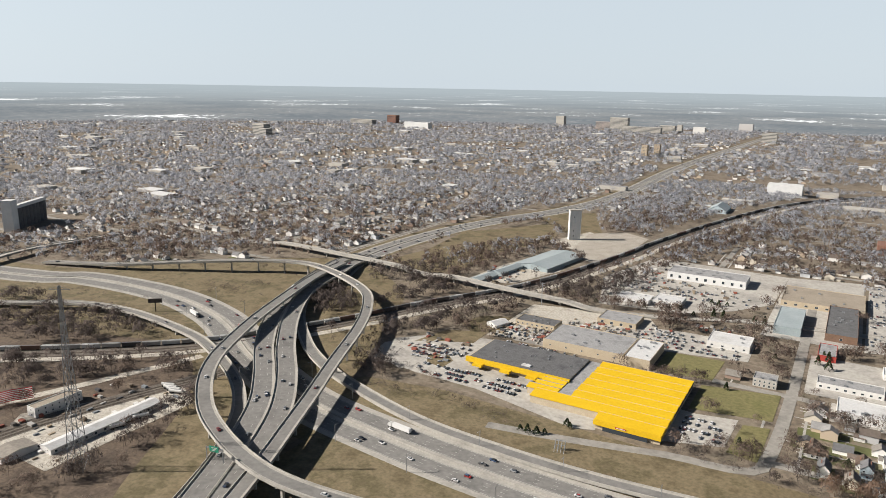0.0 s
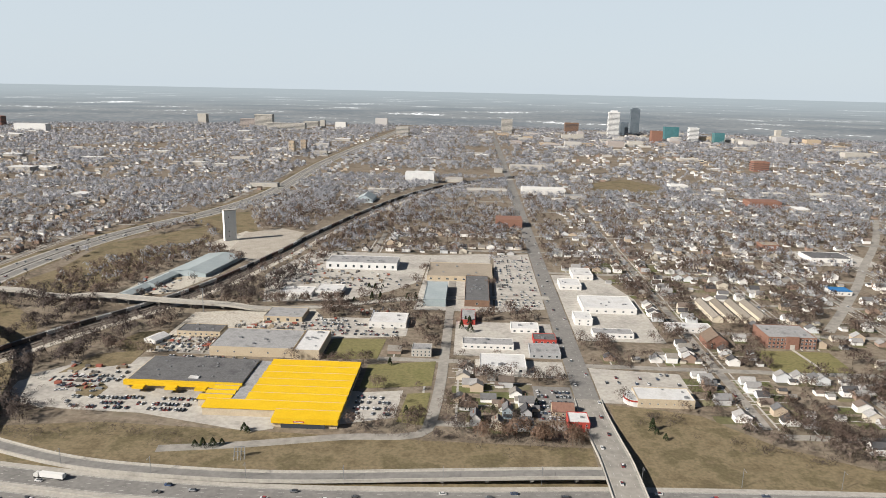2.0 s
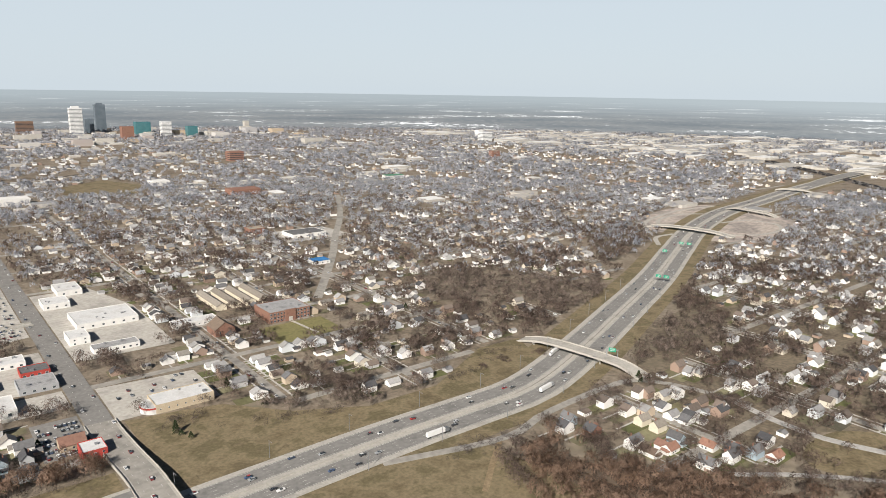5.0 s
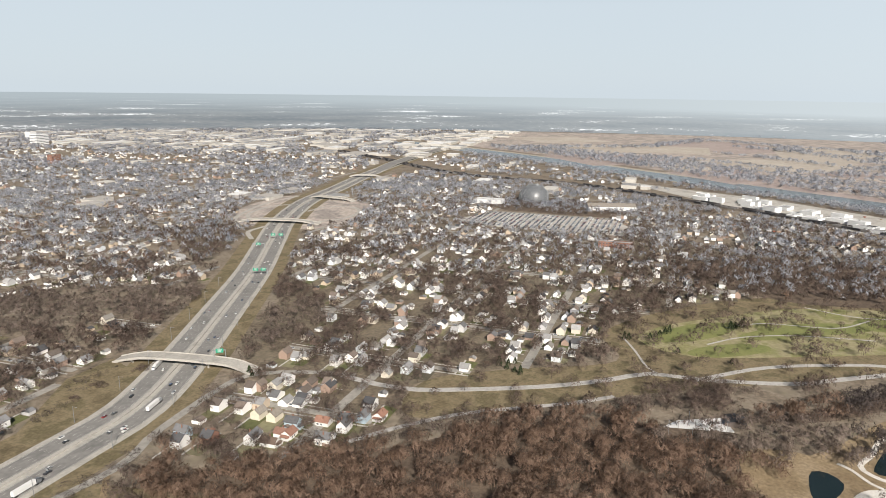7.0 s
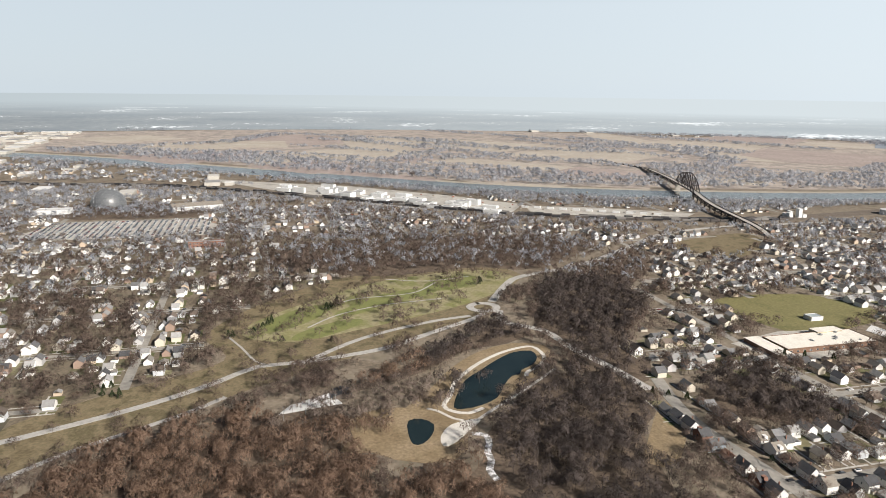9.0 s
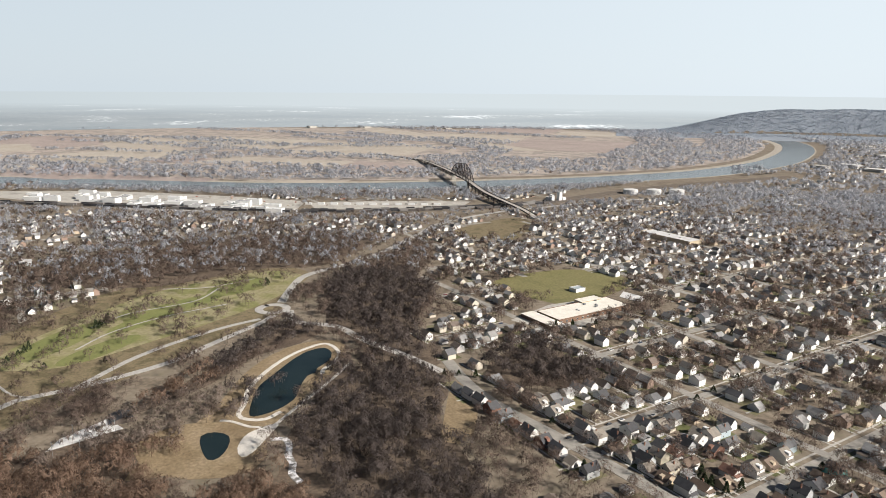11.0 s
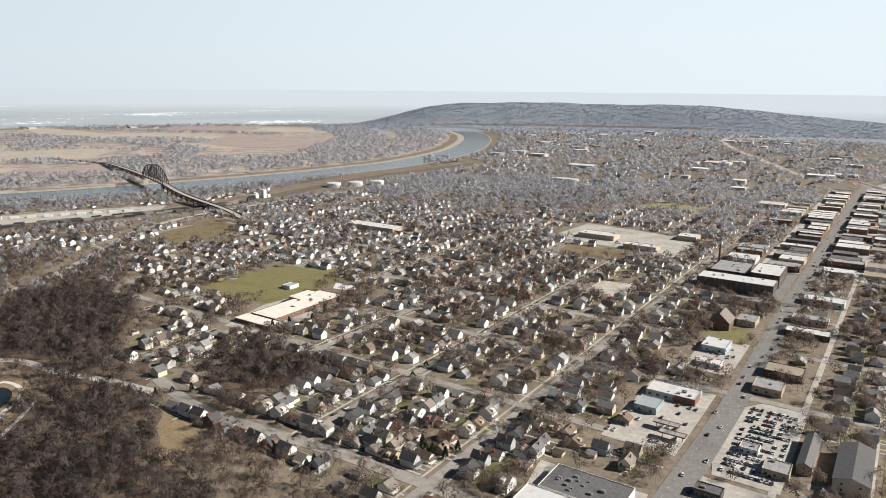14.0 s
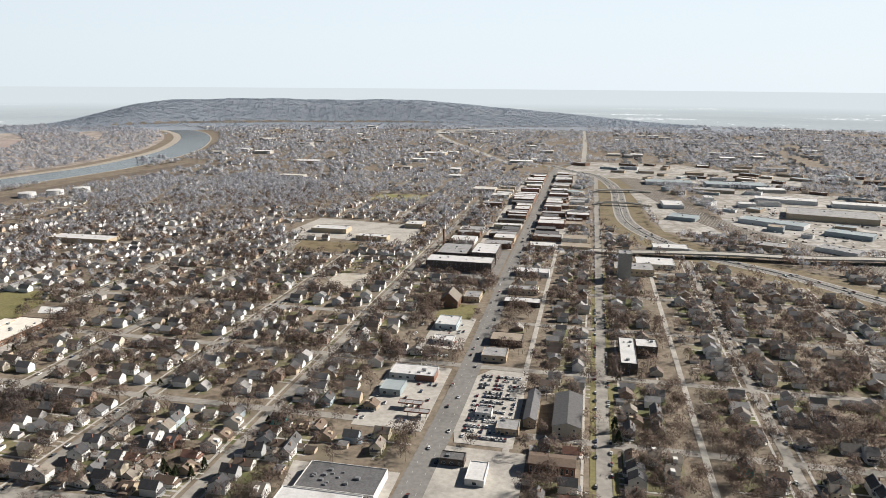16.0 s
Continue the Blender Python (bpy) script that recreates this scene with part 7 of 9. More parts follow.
# houses at the corner of the southern avenue, and down the slope to the park
for x, y in ((589, -374), (598, -409), (505, -327), (473, -334), (515, -343), (558, -335), (524, -388), (507, -404), (200, -467), (168, -477), (151, -469), (188, -426), (168, -417), (149, -417), (128, -409), (130, -427), (195, -398), (191, -384), (252, -437), (372, 294), (381, 265), (397, 246), (422, 232), (428, 217), (437, 207), (445, 197), (457, 296), (473, 294), (470, 260)):
    lots.append((x, y, hr_.choice((0, 90, 180))))
lots = np.array(lots)
ne_ = (lots[:, 0] > 300) & (lots[:, 1] > -100) & (np.hypot(lots[:, 0], lots[:, 1]) > 520)
lots[:, :2] += np.where(ne_[:, None], hr_.normal(0, 6.5, (len(lots), 2)), 0)
laz = np.degrees(np.arctan2(lots[:, 0], lots[:, 1])) % 360
seen = ((laz > 286) | (laz < 212)) & (elev(lots[:, 0], lots[:, 1]) < 2)
far_ = np.hypot(lots[:, 0], lots[:, 1]) > 1500
seen &= ~far_ | (hr_.random(len(lots)) < np.interp(np.hypot(lots[:, 0], lots[:, 1]), [1500, 3000, 4300], [0.62, 0.5, 0.22]))
lots[:, :2] += np.where(far_[:, None], hr_.normal(0, 7, (len(lots), 2)), 0)
lots = lots[seen]
ld = np.hypot(lots[:, 0], lots[:, 1])
order = np.argsort(ld)
lots, ld = lots[order], ld[order]
near_lots, rest = lots[:250], lots[250:]
used = set()
pick = random.Random(4)
for x, y, rz in near_lots:
    k = pick.choices(range(len(HOUSES)), hw_)[0]
    m = pose(x, y, 0, 0, 0, rz + pick.uniform(-2, 2))
    if k not in used:
        HOUSES[k].matrix_basis = m
        used.add(k)
    else:
        copy_thing(HOUSES[k], m)
for k in range(len(HOUSES)):
    if k not in used:
        HOUSES[k].matrix_basis = pose(near_lots[k][0] + 40, near_lots[k][1], 0)
for (x, y, rz), dist_ in zip(lots, ld):
    if dist_ < 900:
        stamp_line([(x - 4.5, y), (x + 4.5, y)], 5.0, no_tree)


def house_stuff(P, name, label):
    """Joined houses further off: walls with gables, and overhanging roofs."""
    n = len(P)
    r = np.random.default_rng(n)
    dx, dy = r.uniform(9.5, 12.5, n), r.uniform(7.2, 8.8, n)
    two = r.random(n) < 0.6
    h = np.where(two, r.uniform(4.8, 5.8, n), r.uniform(2.9, 3.5, n))
    rise = r.uniform(2.6, 3.7, n)
    swap = r.random(n) < 0.4
    a, b = np.where(swap, dx, dy), np.where(swap, dy, dx)
    W = np.zeros((n, 10, 3))
    R_ = np.zeros((n, 12, 3))
    i = 0
    for v in (-1, 1):
        for u, z in ((-1, 0), (1, 0), (1, 1), (0, 2), (-1, 1)):
            W[:, i, 0], W[:, i, 1] = v * b / 2, u * a / 2
            W[:, i, 2] = np.where(z == 0, 0, np.where(z == 1, h, h + rise))
            i += 1
    sl = rise / (a / 2)
    i = 0
    for s in (-1, 1):
        for v in (-1, 1):
            for u, lift in ((0, 0.2), (1, 0.2), (1, 0.0)):
                e = s * (a / 2 + 0.45) * u
                R_[:, i, 0], R_[:, i, 1] = v * (b / 2 + 0.45), e
                R_[:, i, 2] = np.where(u == 0, h + rise + 0.2, h - 0.45 * sl + lift)
                i += 1
    allv = np.concatenate([W, R_], 1)
    sx = np.where(swap[:, None], -allv[:, :, 1], allv[:, :, 0])
    sy = np.where(swap[:, None], allv[:, :, 0], allv[:, :, 1])
    allv[:, :, 0] = sx + P[:, 0][:, None]
    allv[:, :, 1] = sy + P[:, 1][:, None]
    allv[:, :, 2] += elev(P[:, 0], P[:, 1])[:, None]
    f = np.array([(0, 1, 2, 4), (9, 7, 6, 5), (4, 2, 3, 3), (7, 9, 8, 8), (1, 6, 7, 2), (5, 0, 4, 9), (10, 11, 14, 13), (11, 12, 15, 14), (16, 19, 20, 17), (17, 20, 21, 18)])
    tri = []
    mi = []
    for q, m_ in zip(f, [0] * 6 + [1] * 4):
        tri.append((q[0], q[1], q[2]))
        mi.append(m_)
        if q[3] != q[2]:
            tri.append((q[0], q[2], q[3]))
            mi.append(m_)
    tri = np.array(tri)
    F = (tri[None] + (np.arange(n) * 22)[:, None, None]).reshape(-1, 3)
    return bulk(name, allv.reshape(-1, 3), F, [STUFFWALL, STUFFROOF], np.tile(mi, n), label, "houses")


house_stuff(rest[:, :2], "houses", "rows of small gabled houses with mixed siding and roofs")
gar = rest[(ld[250:] < 1900)]
gx = near_lots[:, 0] - np.where(near_lots[:, 2] == 0, 1, -1) * 24
gp = np.c_[np.r_[gx, gar[:, 0] - np.where(gar[:, 2] == 0, 1, -1) * 24], np.r_[near_lots[:, 1], gar[:, 1]]]
gp = gp[free(no_house, gp[:, 0], gp[:, 1]) & (hr_.random(len(gp)) < 0.6)]
GV, GF, GI = [], [], []
for x, y in gp:
    n = len(GV)
    w, d, hh = hr_.uniform(2.6, 3.6), hr_.uniform(2.8, 4.0), 2.6
    GV += box_v(x - w, x + w, y - d, y + d, 0, hh) + [(x - w - 0.3, y, hh + 1.5), (x + w + 0.3, y, hh + 1.5), (x - w - 0.3, y - d - 0.3, hh - 0.1), (x + w + 0.3, y - d - 0.3, hh - 0.1), (x - w - 0.3, y + d + 0.3, hh - 0.1), (x + w + 0.3, y + d + 0.3, hh - 0.1)]
    GF += [tuple(i + n for i in f) for f in BOXF[2:]] + [(n + 10, n + 11, n + 9, n + 8), (n + 8, n + 9, n + 13, n + 12)]
    GI += [0] * 4 + [1] * 2
    stamp_line([(x - 3, y), (x + 3, y)], 4, no_tree)
bulk("garages", GV, GF, [STUFFWALL, STUFFROOF], GI, "small gabled garages along the back alleys", "garages")

# lawns, front walks and pavements of the nearer blocks
yr = np.random.default_rng(31)
LAWNMIX = mat("yard_lawns", [(0.134, 0.129, 0.064), (0.189, 0.172, 0.097), (0.110, 0.117, 0.049), (0.220, 0.207, 0.123), (0.157, 0.143, 0.086), (0.122, 0.129, 0.052), (0.094, 0.086, 0.060)], 5, vary="island!", fine=0.2)
WALKMIX = mat("pale_walks", [(0.38, 0.365, 0.335), (0.50, 0.485, 0.45), (0.44, 0.42, 0.385)], 3, vary="island", fine=0.15)
LV, LF, KV, KF = [], [], [], []


def flat_rect(V, F, x0, x1, y0, y1, z):
    n = len(V)
    V += [(x0, y0, z), (x1, y0, z), (x1, y1, z), (x0, y1, z)]
    F.append((n, n + 1, n + 2, n + 3))


for x, y, rz in lots[ld < 1000]:
    fx, fy = {0: (1, 0), 180: (-1, 0), 90: (0, 1), -90: (0, -1)}.get(int(rz), (1, 0))
    z = 0.09 + 0.03 * yr.random()
    if yr.random() < 0.85:
        if fx:
            flat_rect(LV, LF, x - 20 if fx > 0 else x - 10, x + 10 if fx > 0 else x + 20, y - 6.4, y + 6.4, z)
        else:
            flat_rect(LV, LF, x - 6.4, x + 6.4, y - 10, y + 10, z)
    if fx:
        a_, b_ = sorted((x + fx * 5, x + fx * 12.5))
        flat_rect(KV, KF, a_, b_, y - 0.7, y + 0.7, 0.15)
        if yr.random() < 0.5:
            a_, b_ = sorted((x - fx * 22, x + fx * 12.5))
            flat_rect(KV, KF, a_, b_, y + 4.9, y + 6.6, 0.155)
    else:
        a_, b_ = sorted((y + fy * 5, y + fy * 12.5))
        flat_rect(KV, KF, x - 0.7, x + 0.7, a_, b_, 0.15)
for x, a, b in ns_all:
    if abs(x) < 1000:
        for o in (-8.2, 8.2):
            ww = 13.6 if abs(x + 20) < 1 else 8.2
            o2 = math.copysign(ww, o)
            for q0 in np.arange(max(a, -1050), min(b, 1050), 46):
                flat_rect(KV, KF, x + o2 - 0.9, x + o2 + 0.9, q0, min(q0 + 44, b), 0.17)
bulk("yard_lawns", LV, LF, [LAWNMIX], None, "patchwork of small winter lawns round the houses", "lawn")
bulk("front_walks", KV, KF, [WALKMIX], None, "pale concrete walks and drives of the yards", "path")
# odds and ends in the working yards
QV, QF = [], []
for (x0, x1, y0, y1, n_) in ((-288, -235, 590, 628, 90), (-235, -165, 640, 678, 110), (-160, -130, 640, 700, 30), (-400, -350, 745, 830, 60), (-215, -100, 815, 890, 90), (-260, -180, 830, 1000, 80), (-340, -290, 500, 560, 40), (-120, -64, 712, 735, 30), (-500, -415, 220, 330, 60), (108, 160, -690, -600, 20), (-560, -260, -1500, -1150, 300), (1200, 1640, -800, -150, 160), (500, 590, 1000, 1015, 20), (-90, -40, -990, -900, 30)):
    for _ in range(n_):
        x, y = yr.uniform(x0, x1), yr.uniform(y0, y1)
        y = y0 + round((y - y0) / 6.0) * 6.0 + yr.uniform(-0.8, 0.8)
        w_, d_, h_ = (yr.uniform(0.5, 1.3), yr.uniform(1.2, 2.6), yr.uniform(0.5, 1.5)) if yr.random() < 0.75 else (yr.uniform(1.2, 3.0), yr.uniform(1.0, 1.6), yr.uniform(1.2, 2.4))
        n = len(QV)
        QV += box_v(x - w_, x + w_, y - d_, y + d_, 0, h_ + 0.2)
        QF += [tuple(i + n for i in f) for f in BOXF[1:]]
bulk("yard_clutter", QV, QF, [mat("mixed_clutter", [(0.30, 0.10, 0.07), (0.45, 0.43, 0.40), (0.12, 0.11, 0.10), (0.34, 0.28, 0.20), (0.70, 0.69, 0.67), (0.22, 0.24, 0.26), (0.20, 0.16, 0.12), (0.08, 0.08, 0.085), (0.40, 0.39, 0.37)], 2, vary="island!")], None, "stacked goods, crates and machines in working yards", "clutter")

# ---- vehicles ----
def car(name, label, L, W_, hb, cab, hc):
    root = thing(name, label, "car", "cars", "", pose(0, 0, 0))
    bm = bmesh.new()
    bmesh.ops.create_cube(bm, size=1, matrix=Matrix.Translation((0, 0, hb / 2 + 0.25)) @ Matrix.Diagonal((L, W_, hb, 1)))
    bmesh.ops.bevel(bm, geom=bm.edges[:], offset=0.18, segments=2, affect='EDGES')
    part("body", bm, CAR, root)
    x0, x1 = cab
    z0, z1 = hb + 0.2, hb + hc
    V = [(x0, -W_ * 0.46, z0), (x1, -W_ * 0.46, z0), (x1, W_ * 0.46, z0), (x0, W_ * 0.46, z0), (x0 + 0.45, -W_ * 0.38, z1), (x1 - 0.7, -W_ * 0.38, z1), (x1 - 0.7, W_ * 0.38, z1), (x0 + 0.45, W_ * 0.38, z1)]
    cabin = solid("cabin", V, BOXF, GLASS, root)
    cabin.data.materials.append(CAR)
    cabin.data.polygons[1].material_index = 1
    me = None
    for wx in (-L * 0.31, L * 0.31):
        for wy in (-W_ / 2 + 0.05, W_ / 2 - 0.05):
            if me is None:
                bm = bmesh.new()
                bmesh.ops.create_cone(bm, cap_ends=True, segments=10, radius1=0.34, radius2=0.34, depth=0.24, matrix=Matrix.Rotation(math.pi / 2, 4, 'X'))
                ob = part("wheel", bm, RUBBER, root)
                me = ob.data
            else:
                ob = link("wheel", me, RUBBER, root)
            ob.location = (wx, wy, 0.34)
    return root


CARS = [car("car", "parked saloon car in plain paint", 4.7, 1.85, 0.75, (-1.5, 1.35), 0.68), car("car", "boxy sport utility vehicle", 4.8, 1.95, 0.95, (-2.2, 1.2), 0.78), car("pickup_truck", "pickup truck with open bed", 5.6, 2.0, 0.95, (-0.6, 1.5), 0.75)]


def semi():
    root = thing("lorry", "articulated lorry with long white box trailer", "lorry", "lorries", "", pose(0, 0, 0))
    boxes("trailer", [(-10.5, 5.2, -1.28, 1.28, 1.1, 4.1)], VAN, root)
    boxes("trailer_frame", [(-10.3, 5.0, -0.5, 0.5, 0.7, 1.1)], RUBBER, root)
    boxes("cab", [(6.0, 9.6, -1.2, 1.2, 0.7, 2.6), (6.0, 8.4, -1.2, 1.2, 2.6, 3.7)], CAR, root)
    boxes("windscreen", [(8.35, 8.5, -1.0, 1.0, 2.65, 3.4)], GLASS, root)
    for x in (-9.4, -8.2, 5.4, 6.6, 8.9):
        boxes("axle", [(x - 0.5, x + 0.5, -1.25, 1.25, 0, 1.0)], RUBBER, root)
    return root


SEMI = semi()
fresh = {0: True, 1: True, 2: True, 3: True}
PROTO = CARS + [SEMI]
placed = [0]
stuff_cars = []


def put(k, x, y, z, deg):
    if k < 3 and placed[0] >= 105:
        stuff_cars.append((x, y, z, deg))
        return
    placed[0] += 1
    m = pose(x, y, z, 0, 0, deg)
    if fresh[k]:
        PROTO[k].matrix_basis = m
        fresh[k] = False
    else:
        copy_thing(PROTO[k], m)


vr = random.Random(8)


def along(P, offs, gap, z, s0=0, s1=1e9, lorries=0.1, both=True):
    seg = np.r_[0, np.cumsum(np.linalg.norm(np.diff(P[:, :2], axis=0), axis=1))]
    N = normals2(P)
    for o in offs:
        s = s0 + vr.uniform(0, gap)
        while s < min(s1, seg[-1] - 5):
            c = [float(np.interp(s, seg, P[:, k])) for k in range(3)]
            nn = [float(np.interp(s, seg, N[:, k])) for k in range(2)]
            ang = math.degrees(math.atan2(-nn[0], nn[1]))
            lor = vr.random() < lorries
            put(3 if lor else vr.choice((0, 0, 1, 1, 2)), c[0] + nn[0] * o, c[1] + nn[1] * o, c[2] + z, ang + (180 if (o > 0) == both else 0))
            s += gap * vr.uniform(0.5, 1.6)


along(I80, (-17, -13, -9), 62, 0.34, 900, 2100, 0.045)
along(I80, (9, 13, 17), 62, 0.34, 900, 2100, 0.045)
for P_, offs in ((RL, (-3, 3)), (RR_, (-3, 3)), (RA, (0,)), (RB, (0,)), (RC, (0,))):
    along(smooth(P_, 10), offs, 70, 0.06, lorries=0.03)
for y in np.arange(330, 520, 26):
    z_ = float(np.interp(y, [300, 335, 360, 400, 420, 450, 490, 520], [1.5, 5.5, 7, 7, 6.2, 4, 1.5, 0.4]))
    put(vr.choice((0, 1, 2)), 99 + vr.choice((-6, -2.5, 2.5, 6)), y + vr.uniform(-6, 6), z_ + 0.06, 90)
for y in np.arange(540, 1500, 30):
    put(vr.choice((0, 1, 2)), 97 + vr.choice((-6, -2.5, 2.5, 6)), y + vr.uniform(-8, 8), 0.26, 90)
for y in np.arange(-340, -1500, -27):
    put(vr.choice((0, 1, 2)), 92.5 + vr.choice((-6, -2.5, 2.5, 6)), y + vr.uniform(-8, 8), 0.26, 90)


def lot_rows(x0, x1, y0, y1, row=17, slot=2.9, fill=0.6, deg=90, z=0.3):
    y = y0
    while y < y1:
        x = x0
        while x < x1:
            if vr.random() < fill and bool(free(bmask, x, y)):
                put(vr.choice((0, 0, 1, 1, 2)), x, y, z, deg + vr.uniform(-4, 4) + vr.choice((0, 180)))
            x += slot
        y += row / 2 if int((y - y0) / (row / 2)) % 2 == 0 else row / 2 + 2


bmask = np.zeros((NC, NC), bool)
stamp_poly(rect(-275, -160, 503, 566), bmask)
stamp_poly(rect(-202, -85, 444, 566), bmask)
lot_rows(-262, -205, 474, 500, 16, 2.9, 0.62)
lot_rows(-205, -150, 456, 467, 16, 3.0, 0.45)
lot_rows(-325, -290, 500, 530, 16, 4.0, 0.5, 30)
lot_rows(-303, -262, 474, 492, 14, 3.4, 0.5, 100)
lot_rows(-264, -196, 577, 582, 10, 3.2, 0.6)
lot_rows(-272, -238, 600, 624, 14, 3.2, 0.55)
lot_rows(-308, -282, 522, 545, 14, 4.0, 0.4)
lot_rows(-84, -56, 480, 516, 17, 3.0, 0.5)
lot_rows(58, 85, 484, 540, 17, 3.0, 0.6)
lot_rows(46, 78, -545, -436, 14, 3.0, 0.72)
lot_rows(-160, -70, 650, 690, 17, 3.1, 0.45)
lot_rows(36, 84, 750, 1000, 19, 3.0, 0.38)
lot_rows(-230, -60, 820, 860, 20, 4.5, 0.35)
lot_rows(112, 160, -660, -420, 24, 4.5, 0.25)
lot_rows(1222, 1370, 95, 380, 17, 3.0, 0.75)
lot_rows(505, 590, 1066, 1088, 17, 3.0, 0.5)
lot_rows(118, 180, 545, 578, 18, 5.0, 0.25)
for y in np.arange(-330, -1500, -7.2):
    for x in (-25, -15):
        if vr.random() < 0.4:
            put(vr.choice((0, 1)), x, y, 0.25, 90)
for x, a, b in streets_ns:
    if math.hypot(x, (a + b) / 2) > 1700:
        continue
    for y in np.arange(a + 6, b - 6, 13):
        for s in (-1, 1):
            if vr.random() < 0.22 and math.hypot(x, y) < 1400:
                stuff_cars.append((x + s * 3.4, y, 0.2, 90))
along(I80, (-17, -13, -9, 9, 13, 17), 90, 0.34, 2100, 3600, 0.0)
along(I480, (-14, -10, 10, 14), 70, 0.34, 100, 2000, 0.0)
along(HW_S, (-9, -5, 5, 9), 70, 0.34, 100, 1500, 0.0)
for P_, offs in ((RL, (-4, 4)), ):
    along(smooth(P_, 10), offs, 90, 0.06, lorries=0.0)
TANK = mat("white_tank_shell", [(0.62, 0.62, 0.60), (0.72, 0.72, 0.70)], 3, rough=0.35, vary="object")
tanker = thing("tank_trailer", "white tank trailer parked by the shed", "trailer", "tank trailers", "", pose(-449, 338, 0.3, 0, 0, 20))
bm = bmesh.new()
bmesh.ops.create_cone(bm, cap_ends=True, segments=12, radius1=1.25, radius2=1.25, depth=11, matrix=Matrix.Translation((0, 0, 2.3)) @ Matrix.Rotation(math.pi / 2, 4, 'Y'))
part("tank", bm, TANK, tanker)
boxes("chassis", [(-5.2, 5.2, -0.6, 0.6, 0.5, 1.1)], RUBBER, tanker)
boxes("walkway", [(-4, 4, -0.3, 0.3, 3.5, 3.65)], STEEL, tanker)
for x in (-4.2, -3.0, 3.6):
    boxes("axle", [(x - 0.45, x + 0.45, -1.2, 1.2, 0, 0.95)], RUBBER, tanker)
for x, y, a in ((-444, 336, 20), (-439, 335, 22), (-434, 333, 20), (-422, 274, 70), (-423, 282, 66), (-421, 292, 64)):
    copy_thing(tanker, pose(x, y, 0.3, 0, 0, a))
S = np.array(stuff_cars)
if len(S):
    pb = np.array(box_v(-2.3, 2.3, -0.92, 0.92, 0.25, 0.95) + [(-1.6, -0.85, 0.95), (1.4, -0.85, 0.95), (1.4, 0.85, 0.95), (-1.6, 0.85, 0.95), (-1.1, -0.7, 1.5), (0.8, -0.7, 1.5), (0.8, 0.7, 1.5), (-1.1, 0.7, 1.5)])
    fb_ = np.array([f for f in BOXF[1:]] + [tuple(i + 8 for i in f) for f in BOXF[1:]])
    c, s = np.cos(np.radians(S[:, 3])), np.sin(np.radians(S[:, 3]))
    V = np.zeros((len(S), 16, 3))
    V[:, :, 0] = pb[None, :, 0] * c[:, None] - pb[None, :, 1] * s[:, None] + S[:, 0][:, None]
    V[:, :, 1] = pb[None, :, 0] * s[:, None] + pb[None, :, 1] * c[:, None] + S[:, 1][:, None]
    V[:, :, 2] = pb[None, :, 2] + S[:, 2][:, None]
    F = (fb_[None] + (np.arange(len(S)) * 16)[:, None, None]).reshape(-1, 4)
    bulk("parked_cars", V.reshape(-1, 3), F, [STUFFCAR, GLASS], np.tile([0] * 5 + [0] + [1] * 4, len(S)), "many distant cars parked and driving", "cars")

# freight train
FREIGHT = mat("freight_car_paint", [(0.62, 0.62, 0.60), (0.10, 0.09, 0.085), (0.05, 0.05, 0.052), (0.40, 0.39, 0.37), (0.16, 0.10, 0.08), (0.55, 0.55, 0.54)], 2, vary="object!", rough=0.6)
fc = thing("freight_car", "long railway hopper car on the track", "railway car", "freight train", "", pose(0, 0, 0))
solid("hopper", [(-7.6, -1.4, 1.0), (7.6, -1.4, 1.0), (7.6, 1.4, 1.0), (-7.6, 1.4, 1.0), (-8.2, -1.55, 4.4), (8.2, -1.55, 4.4), (8.2, 1.55, 4.4), (-8.2, 1.55, 4.4)], BOXF, FREIGHT, fc)
boxes("hatch_walk", [(-8, 8, -0.5, 0.5, 4.4, 4.6)], STEEL, fc)
for x in (-6, 6):
    boxes("bogie", [(x - 1.3, x + 1.3, -1.1, 1.1, 0.3, 1.0)], RUBBER, fc)
rseg = np.r_[0, np.cumsum(np.linalg.norm(np.diff(RAIL[:, :2], axis=0), axis=1))]
rN = normals2(RAIL)
first = True
for s in np.arange(20, rseg[-1] - 320, 17.2):
    c = [float(np.interp(s, rseg, RAIL[:, k])) for k in range(2)]
    nn = [float(np.interp(s, rseg, rN[:, k])) for k in range(2)]
    m = pose(c[0] + nn[0] * 0.75, c[1] + nn[1] * 0.75, 0.3, 0, 0, math.degrees(math.atan2(-nn[0], nn[1])))
    if first:
        fc.matrix_basis = m
        first = False
    else:
        copy_thing(fc, m)
eseg = np.r_[0, np.cumsum(np.linalg.norm(np.diff(RAILE[:, :2], axis=0), axis=1))]
eN = normals2(RAILE)
EV, EF = [], []
for o in (-15, -10, -5, 5, 10):
    for s in np.arange(300, eseg[-1] - 900, 17.5):
        if vr.random() < 0.6:
            c = [float(np.interp(s, eseg, RAILE[:, k])) for k in range(2)]
            nn = [float(np.interp(s, eseg, eN[:, k])) for k in range(2)]
            m = pose(c[0] + nn[0] * o, c[1] + nn[1] * o, 0.4, 0, 0, math.degrees(math.atan2(-nn[0], nn[1])))
            n = len(EV)
            EV += [tuple(m @ Vector(v)) for v in box_v(-8.2, 8.2, -1.5, 1.5, 0.6, 4.2)]
            EF += [tuple(i + n for i in f) for f in BOXF]
